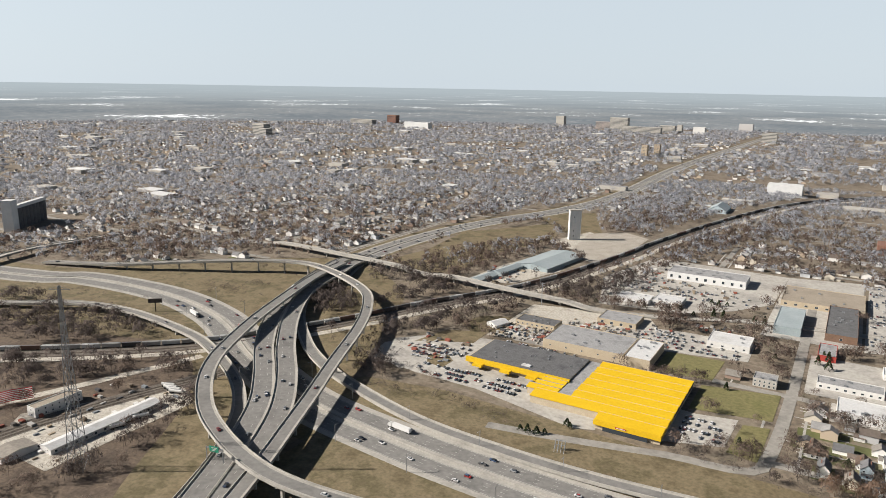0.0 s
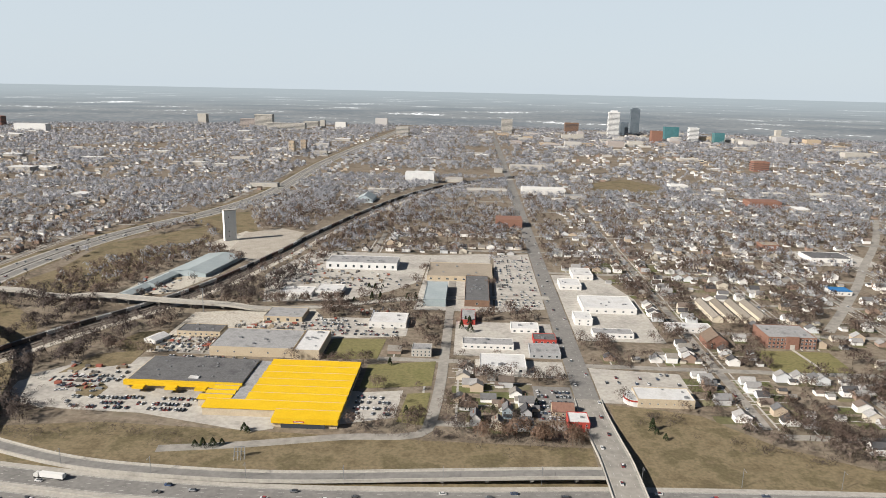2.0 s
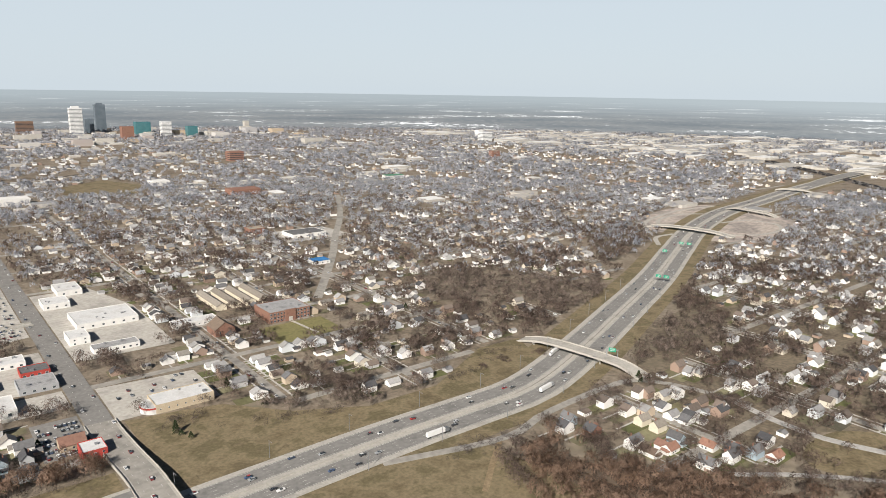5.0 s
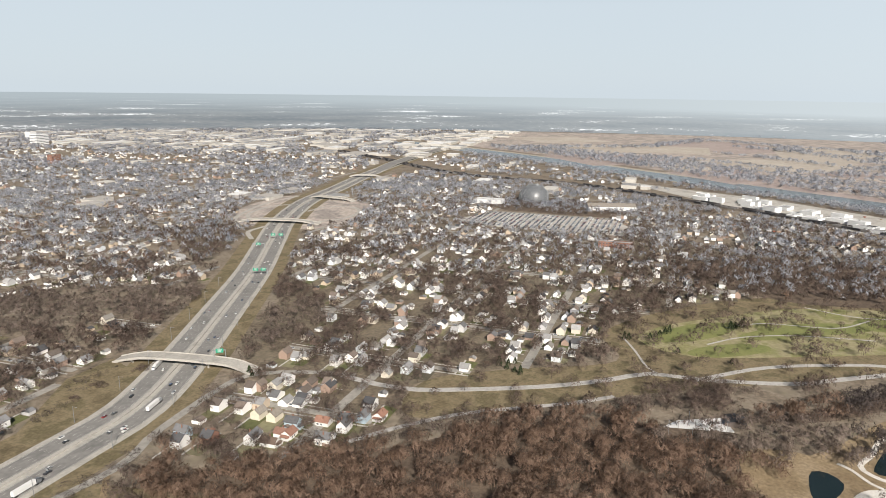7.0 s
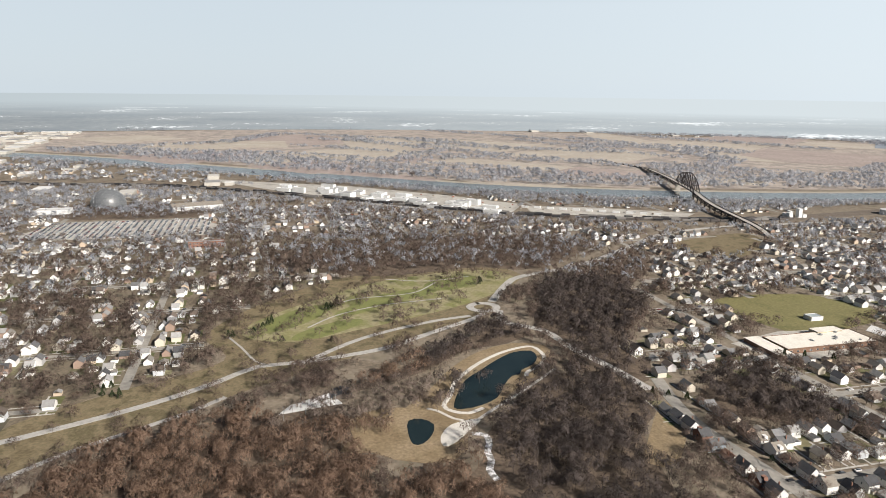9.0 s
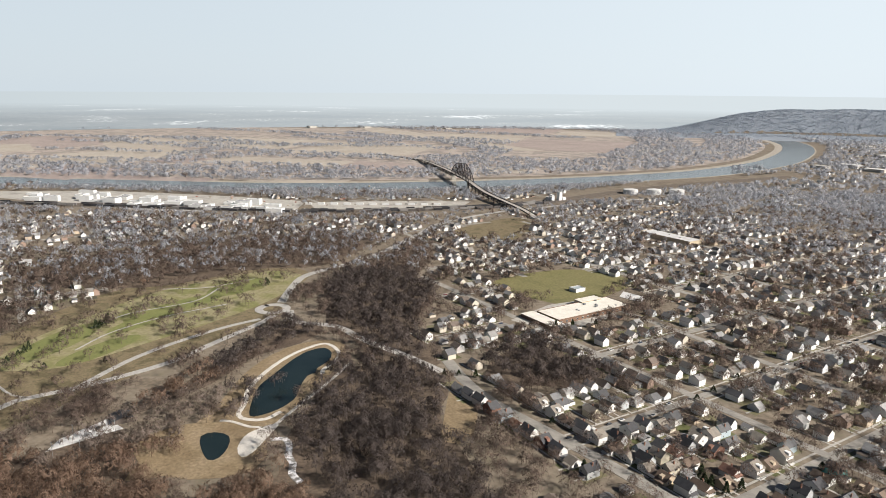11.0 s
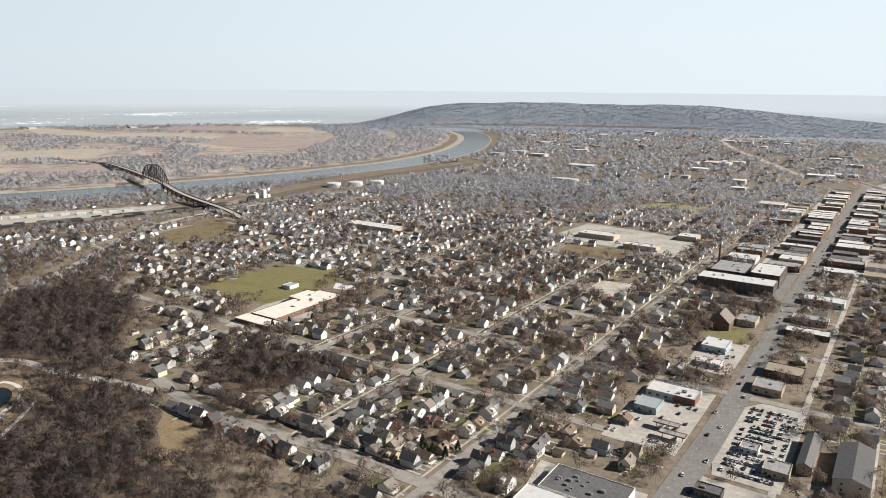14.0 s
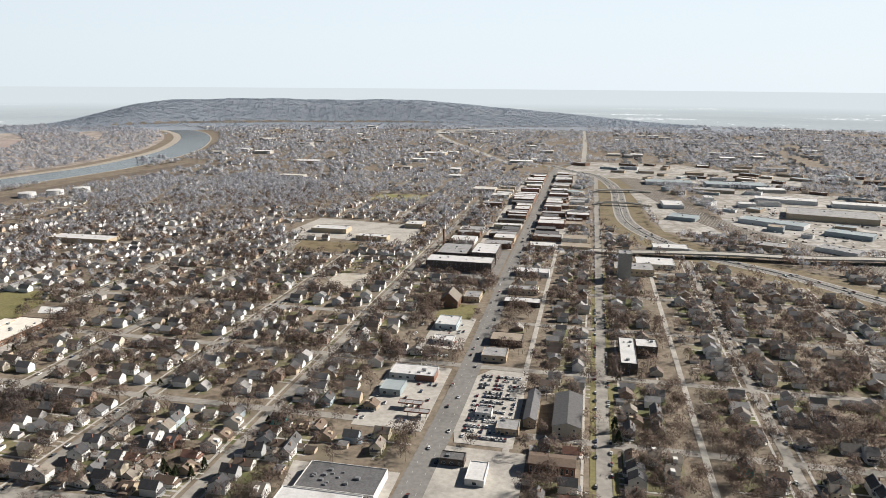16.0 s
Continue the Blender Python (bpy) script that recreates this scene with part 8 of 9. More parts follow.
bulk("yard_wagons", EV, EF, [mat("dark_wagons", [(0.03, 0.03, 0.033), (0.10, 0.09, 0.085), (0.05, 0.05, 0.055), (0.22, 0.21, 0.20)], 2, vary="island!")], None, "strings of dark wagons in the riverside yard", "wagons")

# ---- trees ----
def bare_proto(seed, n, size, width, length):
    """Sprays of twigs over a lumpy dome-shaped crown round the origin; radius and height about 1."""
    r = np.random.default_rng(seed)
    u = r.normal(size=(n, 3))
    u /= np.linalg.norm(u, axis=1)[:, None]
    u[:, 2] = np.where(u[:, 2] < -0.3, -u[:, 2], u[:, 2])
    lobe = 1 + 0.16 * np.sin(3 * np.arctan2(u[:, 1], u[:, 0]) + seed) + 0.12 * np.sin(5 * u[:, 2] + 2 * seed)
    rad = (r.uniform(0.3, 1.0, n) ** 0.45 * lobe)[:, None]
    p = u * rad * np.array([1, 1, 0.62]) * size + np.array([0, 0, 0.72])
    nn = u * 0.9 + r.normal(size=(n, 3)) * 0.38 + np.array([0, 0, 0.25])   # the way a spray faces
    d = u * 0.5 + r.normal(size=(n, 3)) * 0.7 + np.array([0, 0, 0.35])
    nn /= np.linalg.norm(nn, axis=1)[:, None]
    d -= nn * (d * nn).sum(1)[:, None]
    d /= np.linalg.norm(d, axis=1)[:, None]
    q = np.cross(d, nn)
    ln = length * r.uniform(0.6, 1.4, n)[:, None]
    wd_ = width * r.uniform(0.6, 1.4, n)[:, None]
    V = np.stack([p - d * ln * 0.4 - q * wd_ / 2, p - d * ln * 0.4 + q * wd_ / 2, p + d * ln * 0.6], 1)
    V[:, :, 2] = np.maximum(V[:, :, 2], 0.12)
    out = V - np.array([0, 0, 0.35]) + r.normal(size=(n, 1, 3)) * 0.16
    out /= np.linalg.norm(out, axis=2)[:, :, None]
    return V.reshape(-1, 3), np.arange(3 * n).reshape(n, 3), out.reshape(-1, 3)


def trunk_proto(w=0.03, h=0.75):
    V = np.array([(w * math.cos(a), w * math.sin(a), 0) for a in (0, 2.1, 4.2)] + [(w * 0.5 * math.cos(a), w * 0.5 * math.sin(a), h) for a in (0, 2.1, 4.2)])
    F = np.array([(0, 1, 4), (0, 4, 3), (1, 2, 5), (1, 5, 4), (2, 0, 3), (2, 3, 5)])
    return V, F, np.array([(math.cos(a), math.sin(a), 0) for a in (0, 2.1, 4.2)] * 2)


def scatter(name, label, P, protos, hmin, hmax, material, spread=(0.75, 1.05), trunks=True, seed=1, category="trees"):
    r = np.random.default_rng(seed)
    n = len(P)
    hs, sp, rot = r.uniform(hmin, hmax, n), r.uniform(*spread, n), r.uniform(0, 6.283, n)
    kind_ = r.integers(0, len(protos), n)
    Vs, Fs, Ns, base = [], [], [], 0
    ez = elev(P[:, 0], P[:, 1])
    for k, (pv, pf, pn) in enumerate(protos):
        i = np.nonzero(kind_ == k)[0]
        if len(i) == 0:
            continue
        if trunks:
            tv, tf, tn = trunk_proto()
            pv2, pf2, pn2 = np.vstack([pv, tv]), np.vstack([pf, tf + len(pv)]), np.vstack([pn, tn])
        else:
            pv2, pf2, pn2 = pv, pf, pn
        c, s = np.cos(rot[i])[:, None], np.sin(rot[i])[:, None]
        w = (hs[i] * 0.5 * sp[i])[:, None]
        V = np.stack([(pv2[None, :, 0] * c - pv2[None, :, 1] * s) * w + P[i, 0][:, None], (pv2[None, :, 0] * s + pv2[None, :, 1] * c) * w + P[i, 1][:, None], pv2[None, :, 2] * (hs[i] * 0.72)[:, None] + ez[i][:, None]], 2)
        F = pf2[None] + (np.arange(len(i)) * len(pv2))[:, None, None] + base
        Vs.append(V.reshape(-1, 3))
        Ns.append(np.stack([pn2[None, :, 0] * c - pn2[None, :, 1] * s, pn2[None, :, 0] * s + pn2[None, :, 1] * c, np.repeat(pn2[None, :, 2], len(i), 0)], 2).reshape(-1, 3))
        Fs.append(F.reshape(-1, 3))
        base += V.shape[0] * V.shape[1]
    return bulk(name, np.vstack(Vs), np.vstack(Fs), [material], None, label, category, soft_normals=np.vstack(Ns))


def ring_points(r0, r1, per, seed):
    r = np.random.default_rng(seed)
    a0, a1 = radians(-75), radians(214)
    n = int((a1 - a0) / 2 * (r1 * r1 - r0 * r0) / per)
    a = r.uniform(a0, a1, n)
    q = np.sqrt(r.uniform(r0 * r0, r1 * r1, n))
    P = np.c_[q * np.sin(a), q * np.cos(a)]
    i = ((P[:, 0] + HALF) / CELL).astype(int)
    j = ((P[:, 1] + HALF) / CELL).astype(int)
    return P, no_tree[i, j], wood[i, j], r.random(n)


no_tree &= ~(thicket & ~ramps & ~rails)
PN = [bare_proto(s, 84, 0.9, 0.14, 0.33) for s in range(6)]
PW = [bare_proto(s + 60, 140, 0.9, 0.11, 0.34) for s in range(6)]
PV = [bare_proto(s + 80, 60, 0.9, 0.18, 0.40) for s in range(6)]
PM = [bare_proto(s + 20, 15, 0.8, 0.32, 0.55) for s in range(6)]
PF = [bare_proto(s + 40, 6, 0.7, 0.75, 0.95) for s in range(6)]
P, nt, wd, u = ring_points(200, 900, 42, 1)
clump = np.array([noise.noise(Vector((x / 60, y / 60, 0))) for x, y in P])
gaps = np.array([noise.noise(Vector((x / 22, y / 22, 5))) for x, y in P])
wd_sel = (wd > 0) & ~nt & (u < np.where(wd == 2, 0.46, 0.78) + 0.65 * gaps)
res_sel = (wd == 0) & ~nt & (u < 0.36 + 0.80 * clump + np.where(P[:, 1] < -250, 0.06, 0.0)) & (free(park, P[:, 0], P[:, 1]) | (u < 0.13))
PY = [bare_proto(s + 100, 170, 0.9, 0.085, 0.28) for s in range(6)]
# woods in these two areas take the twigs darkened for shade
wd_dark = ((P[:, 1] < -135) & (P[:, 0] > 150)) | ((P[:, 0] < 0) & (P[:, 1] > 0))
wd_near = np.hypot(P[:, 0], P[:, 1]) < 470
scatter("bare_woodland", "dense bare brown woodland trees", P[wd_sel & wd_near & ~wd_dark], PW, 8, 18, REDTWIG, (0.8, 1.1), True, 2)
scatter("bare_oak_woodland", "dense bare woodland darkened for shade beside the pond", P[wd_sel & wd_near & wd_dark], PW, 8, 18, DARKTWIG, (0.8, 1.1), True, 12)
scatter("bare_woodland", "dense bare brown woodland trees", P[wd_sel & ~wd_near & ~wd_dark & (wd != 2)], PV, 8, 18, REDTWIG, (0.8, 1.1), True, 22)
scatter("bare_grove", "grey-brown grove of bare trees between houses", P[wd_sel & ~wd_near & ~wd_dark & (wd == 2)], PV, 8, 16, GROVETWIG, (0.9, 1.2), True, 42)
scatter("bare_oak_woodland", "dense bare woodland darkened for shade below the park", P[wd_sel & ~wd_near & wd_dark], PV, 8, 18, DARKTWIG, (0.8, 1.1), True, 32)
ri = np.nonzero(res_sel)[0]
rdist = np.hypot(P[ri, 0], P[ri, 1])
ri = ri[np.argsort(rdist)]
single, ri2 = ri[:135], ri[135:]
nr = np.hypot(P[ri2, 0], P[ri2, 1]) < 600
scatter("bare_yard_trees", "bare grey-brown trees between the nearer houses", P[ri2[nr]], PY, 8, 17, TWIG, (0.9, 1.25), True, 33)
scatter("bare_yard_trees", "bare grey-brown trees between the houses", P[ri2[~nr]], PN, 8, 17, TWIG, (0.9, 1.25), True, 3)
near_pts = P[single]
P, nt, wd, u = ring_points(900, 1900, 66, 4)
clump = np.array([noise.noise(Vector((x / 110, y / 110, 3))) for x, y in P])
sel = ~nt & ((wd > 0) | (u < 0.52 + 0.75 * clump)) & (free(park, P[:, 0], P[:, 1]) | (u < 0.1))
# painted haze: the paler twigs grow likelier with distance
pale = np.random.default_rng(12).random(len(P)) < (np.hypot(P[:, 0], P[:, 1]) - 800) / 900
scatter("bare_trees", "bare grey-brown trees among the mid-distance houses", P[sel & ~pale], PM, 9, 17, TWIG, (0.9, 1.2), False, 5)
scatter("grey_trees", "bare trees greyed by painted haze among mid-distance houses", P[sel & pale], PM, 9, 17, FARTWIG, (0.9, 1.2), False, 15)
P, nt, wd, u = ring_points(1900, 4390, 430, 6)
clump = np.array([noise.noise(Vector((x / 260, y / 260, 7))) for x, y in P])
sel = ~nt & ((wd > 0) | (u < 0.72 + 1.5 * clump) | (elev(P[:, 0], P[:, 1]) > 12))
hill = elev(P[:, 0], P[:, 1]) > 4
hq = np.random.default_rng(77)
ha, hd = np.radians(hq.uniform(138, 190, 16000)), hq.uniform(3980, 4440, 16000)
HP = np.c_[hd * np.sin(ha), hd * np.cos(ha)]
scatter("hill_woods", "haze-tinted bare woods covering the far bluffs", HP[elev(HP[:, 0], HP[:, 1]) > 3], PF, 5, 8, HILLTWIG, (1.5, 2.6), False, 8)
sel &= ~hill
# the same painted haze for the far trees, by distance
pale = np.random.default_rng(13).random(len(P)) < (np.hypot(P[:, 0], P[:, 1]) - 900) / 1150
scatter("distant_trees", "distant bare trees greyed by painted haze", P[sel & pale], PF, 11, 17, FARTWIG, (1.15, 1.85), False, 7)
scatter("distant_brown_trees", "distant bare brown trees between the roofs", P[sel & ~pale], PF, 11, 17, TWIG, (1.1, 1.7), False, 17)

sq = np.random.default_rng(31)
for bx, by, br, bn in ((459, 429, 9, 22), (419, 434, 7, 16), (391, 434, 5, 10)):
    scatter("bank_shrubs", "low bare brown shrubs on the motorway bank", np.c_[sq.normal(bx, br * 0.6, bn), sq.normal(by, 3.5, bn)], PV, 2.2, 4.2, TWIG, (1.0, 1.5), True, bn)


def single_tree(seed, label):
    """A bare tree: forked, tapered limbs and a crown of fine twigs."""
    r = random.Random(seed)
    root = thing("tree", label, "tree", "bare trees", "", pose(0, 0, 0))
    V, F = [], []

    def limb(a, b, ra, rb):
        a, b = Vector(a), Vector(b)
        d = (b - a).normalized()
        u_ = d.orthogonal().normalized()
        w_ = d.cross(u_)
        n = len(V)
        for p, q in ((a, ra), (b, rb)):
            for k in range(5):
                t = k * 2 * math.pi / 5
                V.append(tuple(p + (u_ * math.cos(t) + w_ * math.sin(t)) * q))
        for k in range(5):
            F.append((n + k, n + (k + 1) % 5, n + 5 + (k + 1) % 5, n + 5 + k))

    tips = []
    limb((0, 0, 0), (0, 0, 3.2), 0.32, 0.24)
    for k in range(7):
        a = k * 0.9 + r.uniform(-0.3, 0.3)
        e = r.uniform(0.5, 1.15)
        L = r.uniform(3.0, 4.6)
        p0 = Vector((0, 0, r.uniform(2.2, 3.4)))
        p1 = p0 + Vector((math.cos(a) * math.cos(e), math.sin(a) * math.cos(e), math.sin(e))) * L
        limb(p0, p1, 0.16, 0.08)
        for j in range(4):
            d = Vector((math.cos(a + r.uniform(-1, 1)), math.sin(a + r.uniform(-1, 1)), r.uniform(0.3, 1.3))).normalized()
            q = p0.lerp(p1, r.uniform(0.5, 1.0))
            p2 = q + d * r.uniform(1.8, 3.2)
            limb(q, p2, 0.07, 0.03)
            tips.append((q, p2))
    solid("trunk", V, F, BARK, root)
    V, F = [], []
    for q, p2 in tips:
        for j in range(40):
            p = q.lerp(p2, r.uniform(0.15, 1.0))
            d = Vector((r.gauss(0, 1), r.gauss(0, 1), r.gauss(0.6, 0.8))).normalized()
            s = d.orthogonal().normalized() * 0.09
            n = len(V)
            V += [tuple(p - s), tuple(p + s), tuple(p + d * r.uniform(1.0, 2.2))]
            F.append((n, n + 1, n + 2))
    crown = solid("crown", V, F, TWIG, root)
    out = np.array([tuple(v) for v in V]) - np.array([0, 0, 5.0])
    round_off(crown.data, out / np.linalg.norm(out, axis=1)[:, None])
    return root


TREES = [single_tree(s, l) for s, l in enumerate(("bare spreading street tree", "bare round-crowned yard tree", "bare tall forked tree", "bare leafless shade tree"))]
firsts = set()
tp = random.Random(6)
for x, y in near_pts:
    k = tp.randrange(4)
    sc = tp.uniform(1.0, 1.65)
    m = pose(x, y, 0, 0, 0, tp.uniform(0, 360)) @ Matrix.Scale(sc, 4)
    if k not in firsts:
        TREES[k].matrix_basis = m
        firsts.add(k)
    else:
        ob = copy_thing(TREES[k], pose(x, y, 0, 0, 0, tp.uniform(0, 360)))
        ob.scale = (sc, sc, sc * tp.uniform(0.85, 1.05))


def conifer(label, broad):
    r = np.random.default_rng(3)
    root = thing("conifer", label, "tree", "conifers", "", pose(0, 0, 0))
    boxes("trunk", [(-0.15, 0.15, -0.15, 0.15, 0, 2.5)], BARK, root)
    n = 420
    t = r.random(n) ** 0.7
    z = 0.8 + t * 9
    rad = (1 - t) * broad * r.uniform(0.5, 1.05, n) + 0.1
    a = r.uniform(0, 6.283, n)
    p = np.c_[rad * np.cos(a), rad * np.sin(a), z]
    d = np.c_[np.cos(a), np.sin(a), r.uniform(-0.7, 0.2, n)]
    q = np.cross(d, r.normal(size=(n, 3)))
    q /= np.linalg.norm(q, axis=1)[:, None]
    V = np.stack([p - q * 0.35 - d * 0.4, p + q * 0.35 - d * 0.4, p + d * 0.9], 1).reshape(-1, 3)
    solid("needles", V, np.arange(3 * n).reshape(n, 3).tolist(), NEEDLE, root)
    return root


CON = [conifer("dark green pyramidal conifer", 2.9), conifer("dark green broad cedar", 4.6)]
cpts = [(-6, 677), (3, 668), (-67, 576), (327, -446), (212, -620), (-4, -432), (250, -353), (245, -349), (254, -358), (217, -644), (513, -462), (-181, 423), (-175, 422), (-169, 424), (-164, 427), (-155, 447), (-152, 445), (-36, 478), (-44, 484), (-234, 747), (-129, 757), (-110, 766), (-100, 764), (-70, 771), (-60, 767), (-40, 672), (-2, 694), (2, 690), (138, 466), (142, 458), (136, 472), (-190, 760), (-182, 757), (-120, 812), (-112, 808), (-104, 815), (205, 478), (232, 476), (478, 330), (483, 336), (486, 328), (575, 138), (580, 131), (570, 130), (566, 122), (585, 126), (562, 116), (684, 38), (688, 34), (711, 5), (716, 0), (705, 9), (722, -4), (664, -13), (762, -72), (766, -77), (758, -68), (770, -82), (775, -76), (768, -70), (754, -64), (590, 128), (694, 14), (655, -60), (820, -262), (826, -266), (470, -300), (466, -312), (455, -322), (357, -322), (230, -350), (236, -356), (242, -352), (228, -362), (238, -345), (-30, -452), (-28, -470), (-34, -560), (330, -470), (332, -540), (505, -530), (508, -480), (500, -505)]
crx = random.Random(2)
for k in range(40):
    q = lots[crx.randrange(min(len(lots), 2500))]
    cpts.append((q[0] + crx.choice((-8.5, 8.5)), q[1] + crx.uniform(-5, 5)))
for i, (x, y) in enumerate(cpts):
    k = 1 if i < 20 and i % 2 else crx.randrange(2)
    sc = crx.uniform(0.55, 0.8) if k else crx.uniform(0.7, 1.15)
    if i < 2:
        CON[i].matrix_basis = pose(x, y, 0)
    else:
        ob = copy_thing(CON[k], pose(x, y, 0, 0, 0, crx.uniform(0, 360)))
        ob.scale = (sc, sc, sc * crx.uniform(0.8, 1.1))
# low brown brush on the motorway banks
bp_ = []
for _ in range(900):
    x, y = crx.uniform(-800, -340), crx.uniform(120, 440)
    bp_.append((x, y)) if bool(~free(park, x, y)) and bool(free(no_tree, x, y)) else None
for _ in range(1500):
    x, y = crx.uniform(-880, -330), crx.uniform(330, 740)
    bp_.append((x, y)) if noise.noise(Vector((x / 40, y / 40, 2))) > -0.05 and bool(free(road_zone, x, y)) else None
for (x, y, n, s) in ((150, 488, 26, 9), (140, 480, 12, 8), (212, 445, 20, 8), (236, 432, 12, 6), (190, 455, 10, 14), (60, 450, 60, 26), (20, 448, 60, 26), (-240, 440, 30, 14), (-300, 430, 40, 14), (-200, 432, 20, 12), (-330, 470, 60, 16), (-350, 450, 40, 14), (270, 440, 30, 10), (420, 450, 30, 16), (360, 430, 24, 10), (-60, 452, 40, 14), (-430, 300, 40, 20), (-440, 260, 30, 20), (-420, 240, 30, 14), (-620, 560, 30, 20), (-600, 590, 20, 12), (-480, 560, 40, 16), (290, 330, 30, 12), (320, 325, 30, 12)):
    for _ in range(n):
        bp_.append((x + crx.gauss(0, s), y + crx.gauss(0, s * 0.4)))
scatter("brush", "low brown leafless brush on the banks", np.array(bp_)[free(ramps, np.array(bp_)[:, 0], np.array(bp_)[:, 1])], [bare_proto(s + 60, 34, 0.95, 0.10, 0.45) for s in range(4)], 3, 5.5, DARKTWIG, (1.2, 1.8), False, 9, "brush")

# ---- roadside masts and signs ----
lampm = thing("street_lamp", "tall steel motorway lamp with single arm", "lamp", "motorway lamps", "", pose(0, 0, 0))
boxes("pole", [(-0.14, 0.14, -0.14, 0.14, 0, 13)], STEEL, lampm)
boxes("arm", [(0, 3.0, -0.07, 0.07, 12.7, 12.85)], STEEL, lampm)
boxes("lamp_head", [(2.6, 3.6, -0.2, 0.2, 12.55, 12.8)], STEEL, lampm)
iseg = np.r_[0, np.cumsum(np.linalg.norm(np.diff(I80[:, :2], axis=0), axis=1))]
iN = normals2(I80)
first = True
for s in np.arange(900, 2300, 62):
    for o in (-27, 27):
        c = [float(np.interp(s + (20 if o > 0 else 0), iseg, I80[:, k])) for k in range(2)]
        nn = [float(np.interp(s, iseg, iN[:, k])) for k in range(2)]
        m = pose(c[0] + nn[0] * o, c[1] + nn[1] * o, 0.1, 0, 0, math.degrees(math.atan2(nn[1], nn[0])) + (180 if o > 0 else 0))
        if first:
            lampm.matrix_basis = m
            first = False
        else:
            copy_thing(lampm, m)


def gantry(x, y, z, deg, w, label, panels=2):
    root = thing("highway_sign", label, "sign", "motorway signs", "", pose(x, y, z, 0, 0, deg))
    boxes("post", [(-0.25, 0.25, -w / 2 - 0.25, -w / 2 + 0.25, 0, 8.5)], STEEL, root)
    boxes("post", [(-0.25, 0.25, w / 2 - 0.25, w / 2 + 0.25, 0, 8.5)], STEEL, root)
    boxes("beam", [(-0.3, 0.3, -w / 2, w / 2, 7.6, 8.3)], STEEL, root)
    for k in range(panels):
        yy = -w / 2 + w * (k + 0.5) / panels
        pw = min(6.5, w / panels - 0.6)
        pn = boxes("sign_panel", [(-0.5, -0.32, yy - pw / 2, yy + pw / 2, 5.8, 9.6)], GREEN, root)
        boxes("lettering_bars", [(-0.56, -0.5, yy - pw * 0.35, yy + pw * 0.3, 8.4, 8.8), (-0.56, -0.5, yy - pw * 0.3, yy + pw * 0.2, 7.5, 7.9), (-0.56, -0.5, yy - pw * 0.2, yy + pw * 0.25, 6.6, 7.0)], G["paint"], pn)


gantry(770, 512, 0.3, 25, 20, "green motorway sign gantry", 2)
gantry(975, 612, 0.3, 25, 24, "green motorway sign gantry", 2)
gantry(903, 600, 0.3, 25, 18, "grey-backed motorway sign gantry", 1)
gantry(492, 372, 5.6, 30, 10, "green sign hung on the bridge side", 1)
gantry(-310, 262, 15.5, 100, 12, "green exit sign with yellow panel on the ramp", 1)
stairs = thing("sign_scaffold", "steel roadside scaffold frame", "frame", "", "", pose(-150, 412, 0.1, 0, 0, 10))
V, F = [], []
for k in range(4):
    strut(V, F, (k * 2.2, 0, 0), (k * 2.2, 0, 7), 0.18)
    strut(V, F, (k * 2.2, 0, 7), (k * 2.2, -5, 0), 0.16)
strut(V, F, (0, 0, 7), (6.6, 0, 7), 0.18)
strut(V, F, (0, 0, 3.5), (6.6, 0, 3.5), 0.16)
solid("frame", V, F, STEEL, stairs)


def pylon(x, y, h, label):
    root = thing("pylon", label, "pylon", "", "", pose(x, y, 0, 0, 0, 30))
    V, F = [], []
    n = 16
    wd_ = lambda t: 4.2 * (1 - t) ** 1.3 + 0.5
    for sx, sy in ((-1, -1), (1, -1), (1, 1), (-1, 1)):
        for k in range(n):
            t0, t1 = k / n, (k + 1) / n
            strut(V, F, (sx * wd_(t0), sy * wd_(t0), t0 * h), (sx * wd_(t1), sy * wd_(t1), t1 * h), 0.16)
    solid("leg_frame", V, F, STEEL, root)
    V, F = [], []
    for k in range(n):
        t0, t1 = k / n, (k + 1) / n
        a, b = wd_(t0), wd_(t1)
        for (x0, y0), (x1, y1) in (((-1, -1), (1, -1)), ((1, -1), (1, 1)), ((1, 1), (-1, 1)), ((-1, 1), (-1, -1))):
            strut(V, F, (x0 * a, y0 * a, t0 * h), (x1 * b, y1 * b, t1 * h), 0.09)
            strut(V, F, (x1 * a, y1 * a, t0 * h), (x0 * b, y0 * b, t1 * h), 0.09)
    solid("bracing", V, F, STEEL, root)
    V, F = [], []
    for z in (0.44, 0.98):
        strut(V, F, (-6.5, 0, h * z), (6.5, 0, h * z), 0.14)
        strut(V, F, (-6.5, 0, h * z), (0, 0, h * z + 2), 0.09)
        strut(V, F, (6.5, 0, h * z), (0, 0, h * z + 2), 0.09)
    solid("cross_arm", V, F, STEEL, root)


pylon(-395, 228, 120, "tall lattice electricity pylon in a gravel yard")
mast = thing("floodlight_mast", "tall grey mast with crosspieces", "mast", "", "", pose(-282, 703, 0))
boxes("pole", [(-0.35, 0.35, -0.35, 0.35, 0, 26)], STEEL, mast)
boxes("crosspiece", [(-3, 3, -0.2, 0.2, 25, 25.5), (-2.5, 2.5, -0.2, 0.2, 23, 23.4)], STEEL, mast)
bb = thing("billboard", "roadside billboard on a single post", "billboard", "", "", pose(-615, 455, 0, 0, 0, 40))
boxes("post", [(-0.4, 0.4, -0.4, 0.4, 0, 10)], DARKSTEEL, bb)
boxes("panel", [(-7, 7, -0.5, 0.5, 10, 14.5)], WALL["dark"], bb)
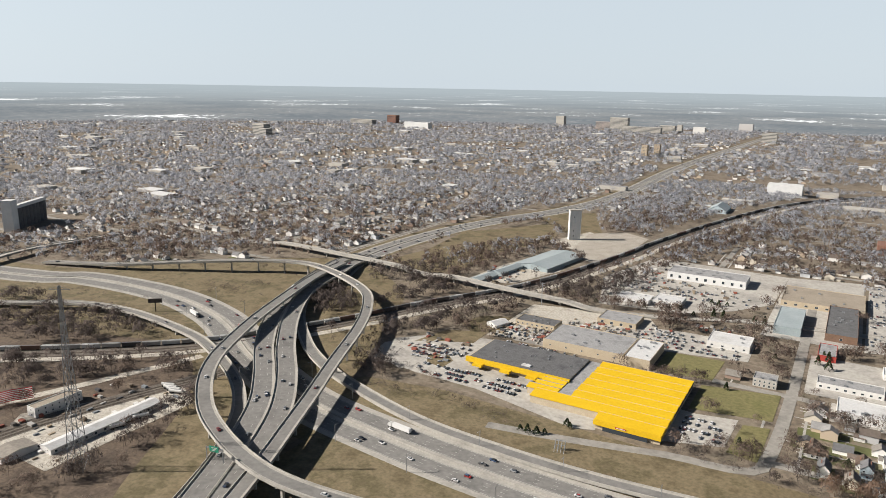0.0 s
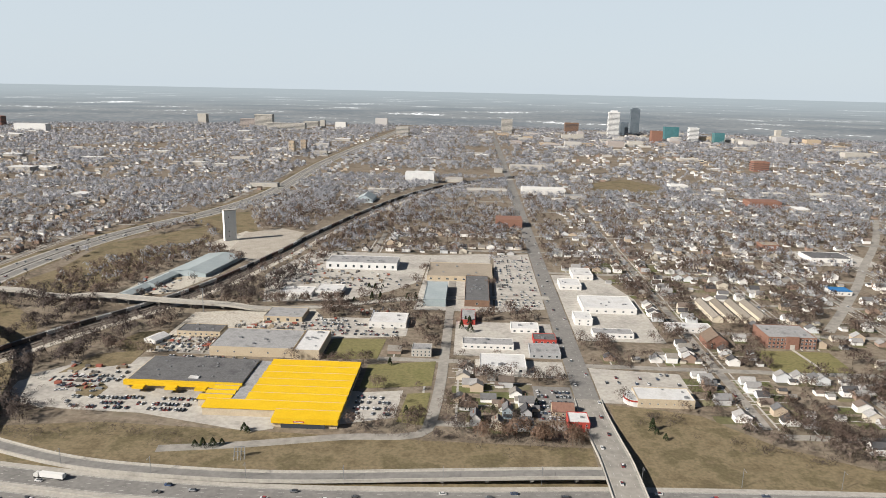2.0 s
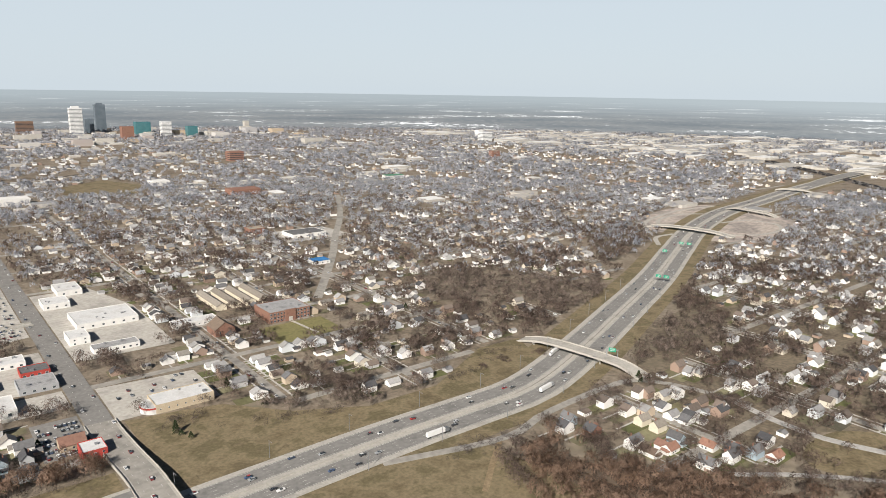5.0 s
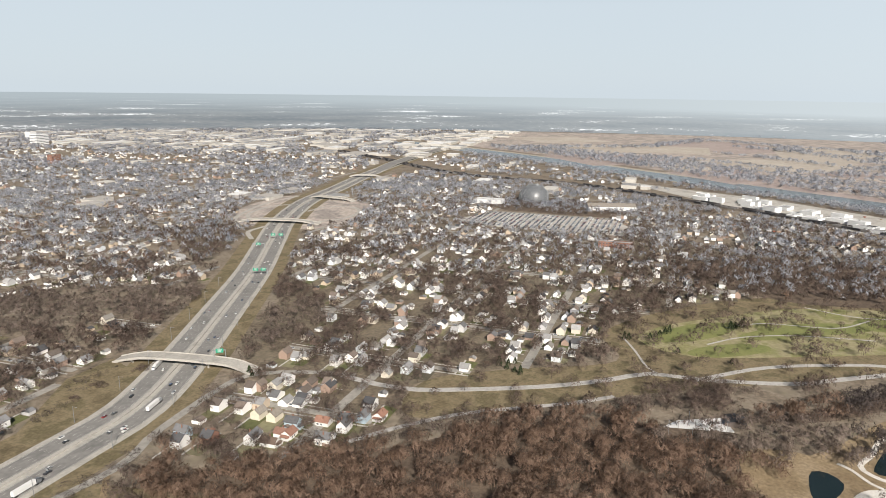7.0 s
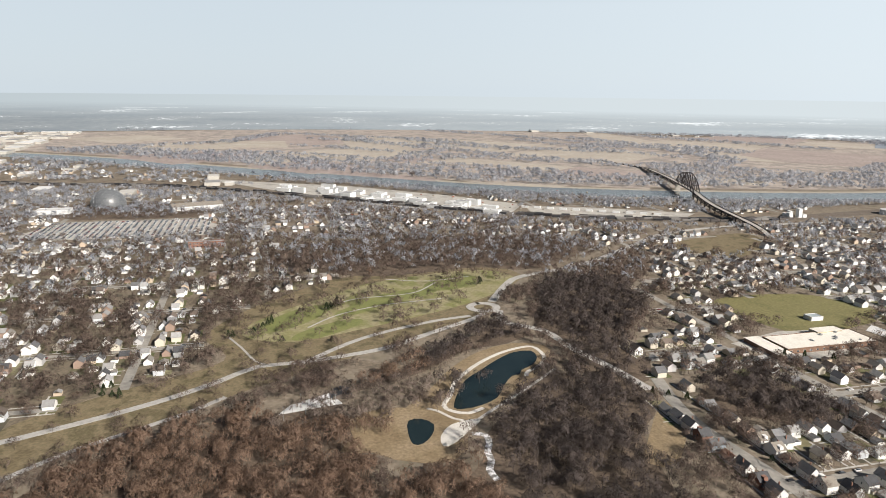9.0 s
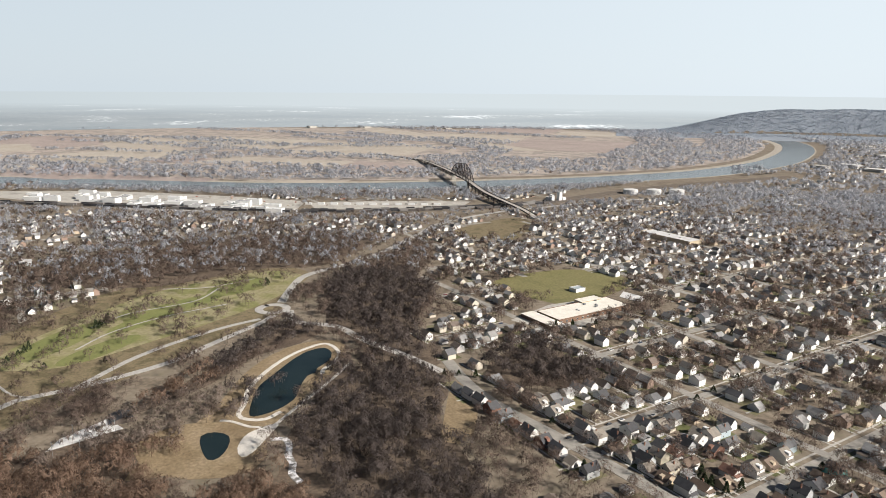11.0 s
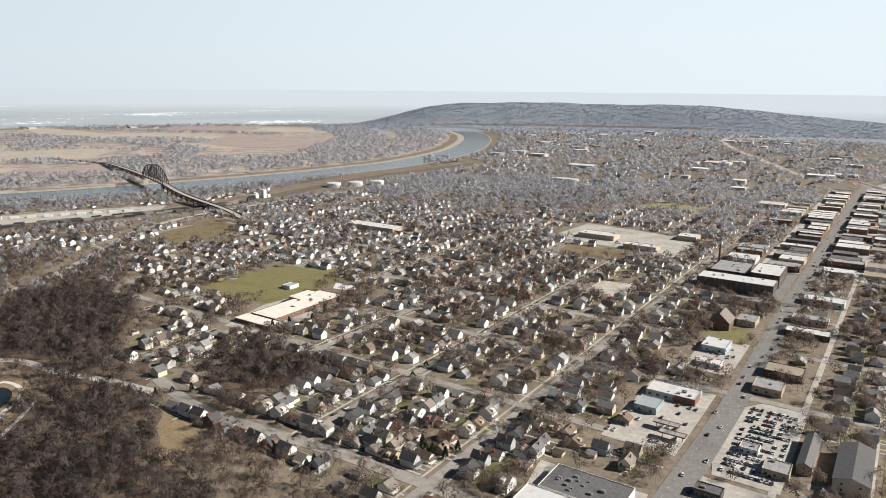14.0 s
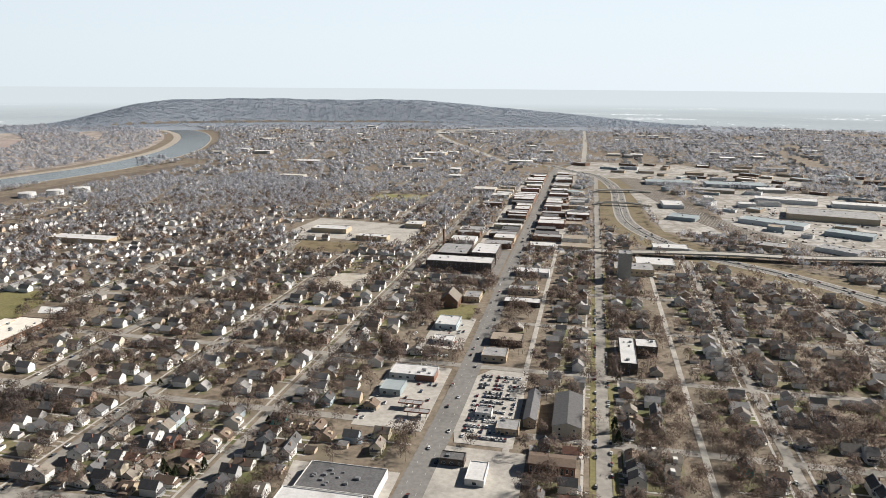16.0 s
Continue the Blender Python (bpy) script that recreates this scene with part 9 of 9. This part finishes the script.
def cloth(name, colour):
    m = mat(name, [colour, tuple(v * 1.1 for v in colour)], 2, rough=0.8)
    t = m.node_tree
    b, sheer, mix = t.nodes["Principled BSDF"], t.nodes.new("ShaderNodeBsdfTranslucent"), t.nodes.new("ShaderNodeMixShader")
    t.links.new(b.inputs["Base Color"].links[0].from_socket, sheer.inputs["Color"])
    mix.inputs[0].default_value = 0.6
    t.links.new(b.outputs[0], mix.inputs[1])
    t.links.new(sheer.outputs[0], mix.inputs[2])
    t.links.new(mix.outputs[0], t.nodes["Material Output"].inputs["Surface"])
    return m


RED_CLOTH, WHITE_CLOTH, NAVY_CLOTH = cloth("red_cloth", (0.55, 0.05, 0.06)), cloth("white_cloth", (0.80, 0.79, 0.78)), cloth("navy_cloth", (0.03, 0.04, 0.13))
fl = thing("flag", "large striped flag hung beside the tracks", "flag", "", "", pose(-521, 258, 0, 0, 0, 60))
boxes("pole", [(-24.3, -24.0, -0.1, 0.1, 0, 11)], STEEL, fl)
for k in range(13):   # the flag flies in waves
    V, F = [], []
    for i in range(25):
        x, y = -24 + 1.5 * i, 0.9 * math.sin(i * 0.55) * min(1, i / 6)
        z = 2 + k * 0.7 + 0.35 * math.sin(i * 0.4)
        V += [(x, y - 0.04, z), (x, y + 0.04, z), (x, y + 0.04, z + 0.7), (x, y - 0.04, z + 0.7)]
        if i:
            n = 4 * i
            F += [(n - 4 + j, n + j, n + (j + 1) % 4, n - 4 + (j + 1) % 4) for j in range(4)]
    solid("stripe", V, F, RED_CLOTH if k % 2 == 0 else WHITE_CLOTH, fl)
V, F = [], []
for i in range(10):
    x, y = -24 + 1.5 * i, 0.9 * math.sin(i * 0.55) * min(1, i / 6)
    z = 0.35 * math.sin(i * 0.4)
    V += [(x, y - 0.09, 6.2 + z), (x, y + 0.09, 6.2 + z), (x, y + 0.09, 11.15 + z), (x, y - 0.09, 11.15 + z)]
    if i:
        n = 4 * i
        F += [(n - 4 + j, n + j, n + (j + 1) % 4, n - 4 + (j + 1) % 4) for j in range(4)]
solid("canton", V, F, NAVY_CLOTH, fl)
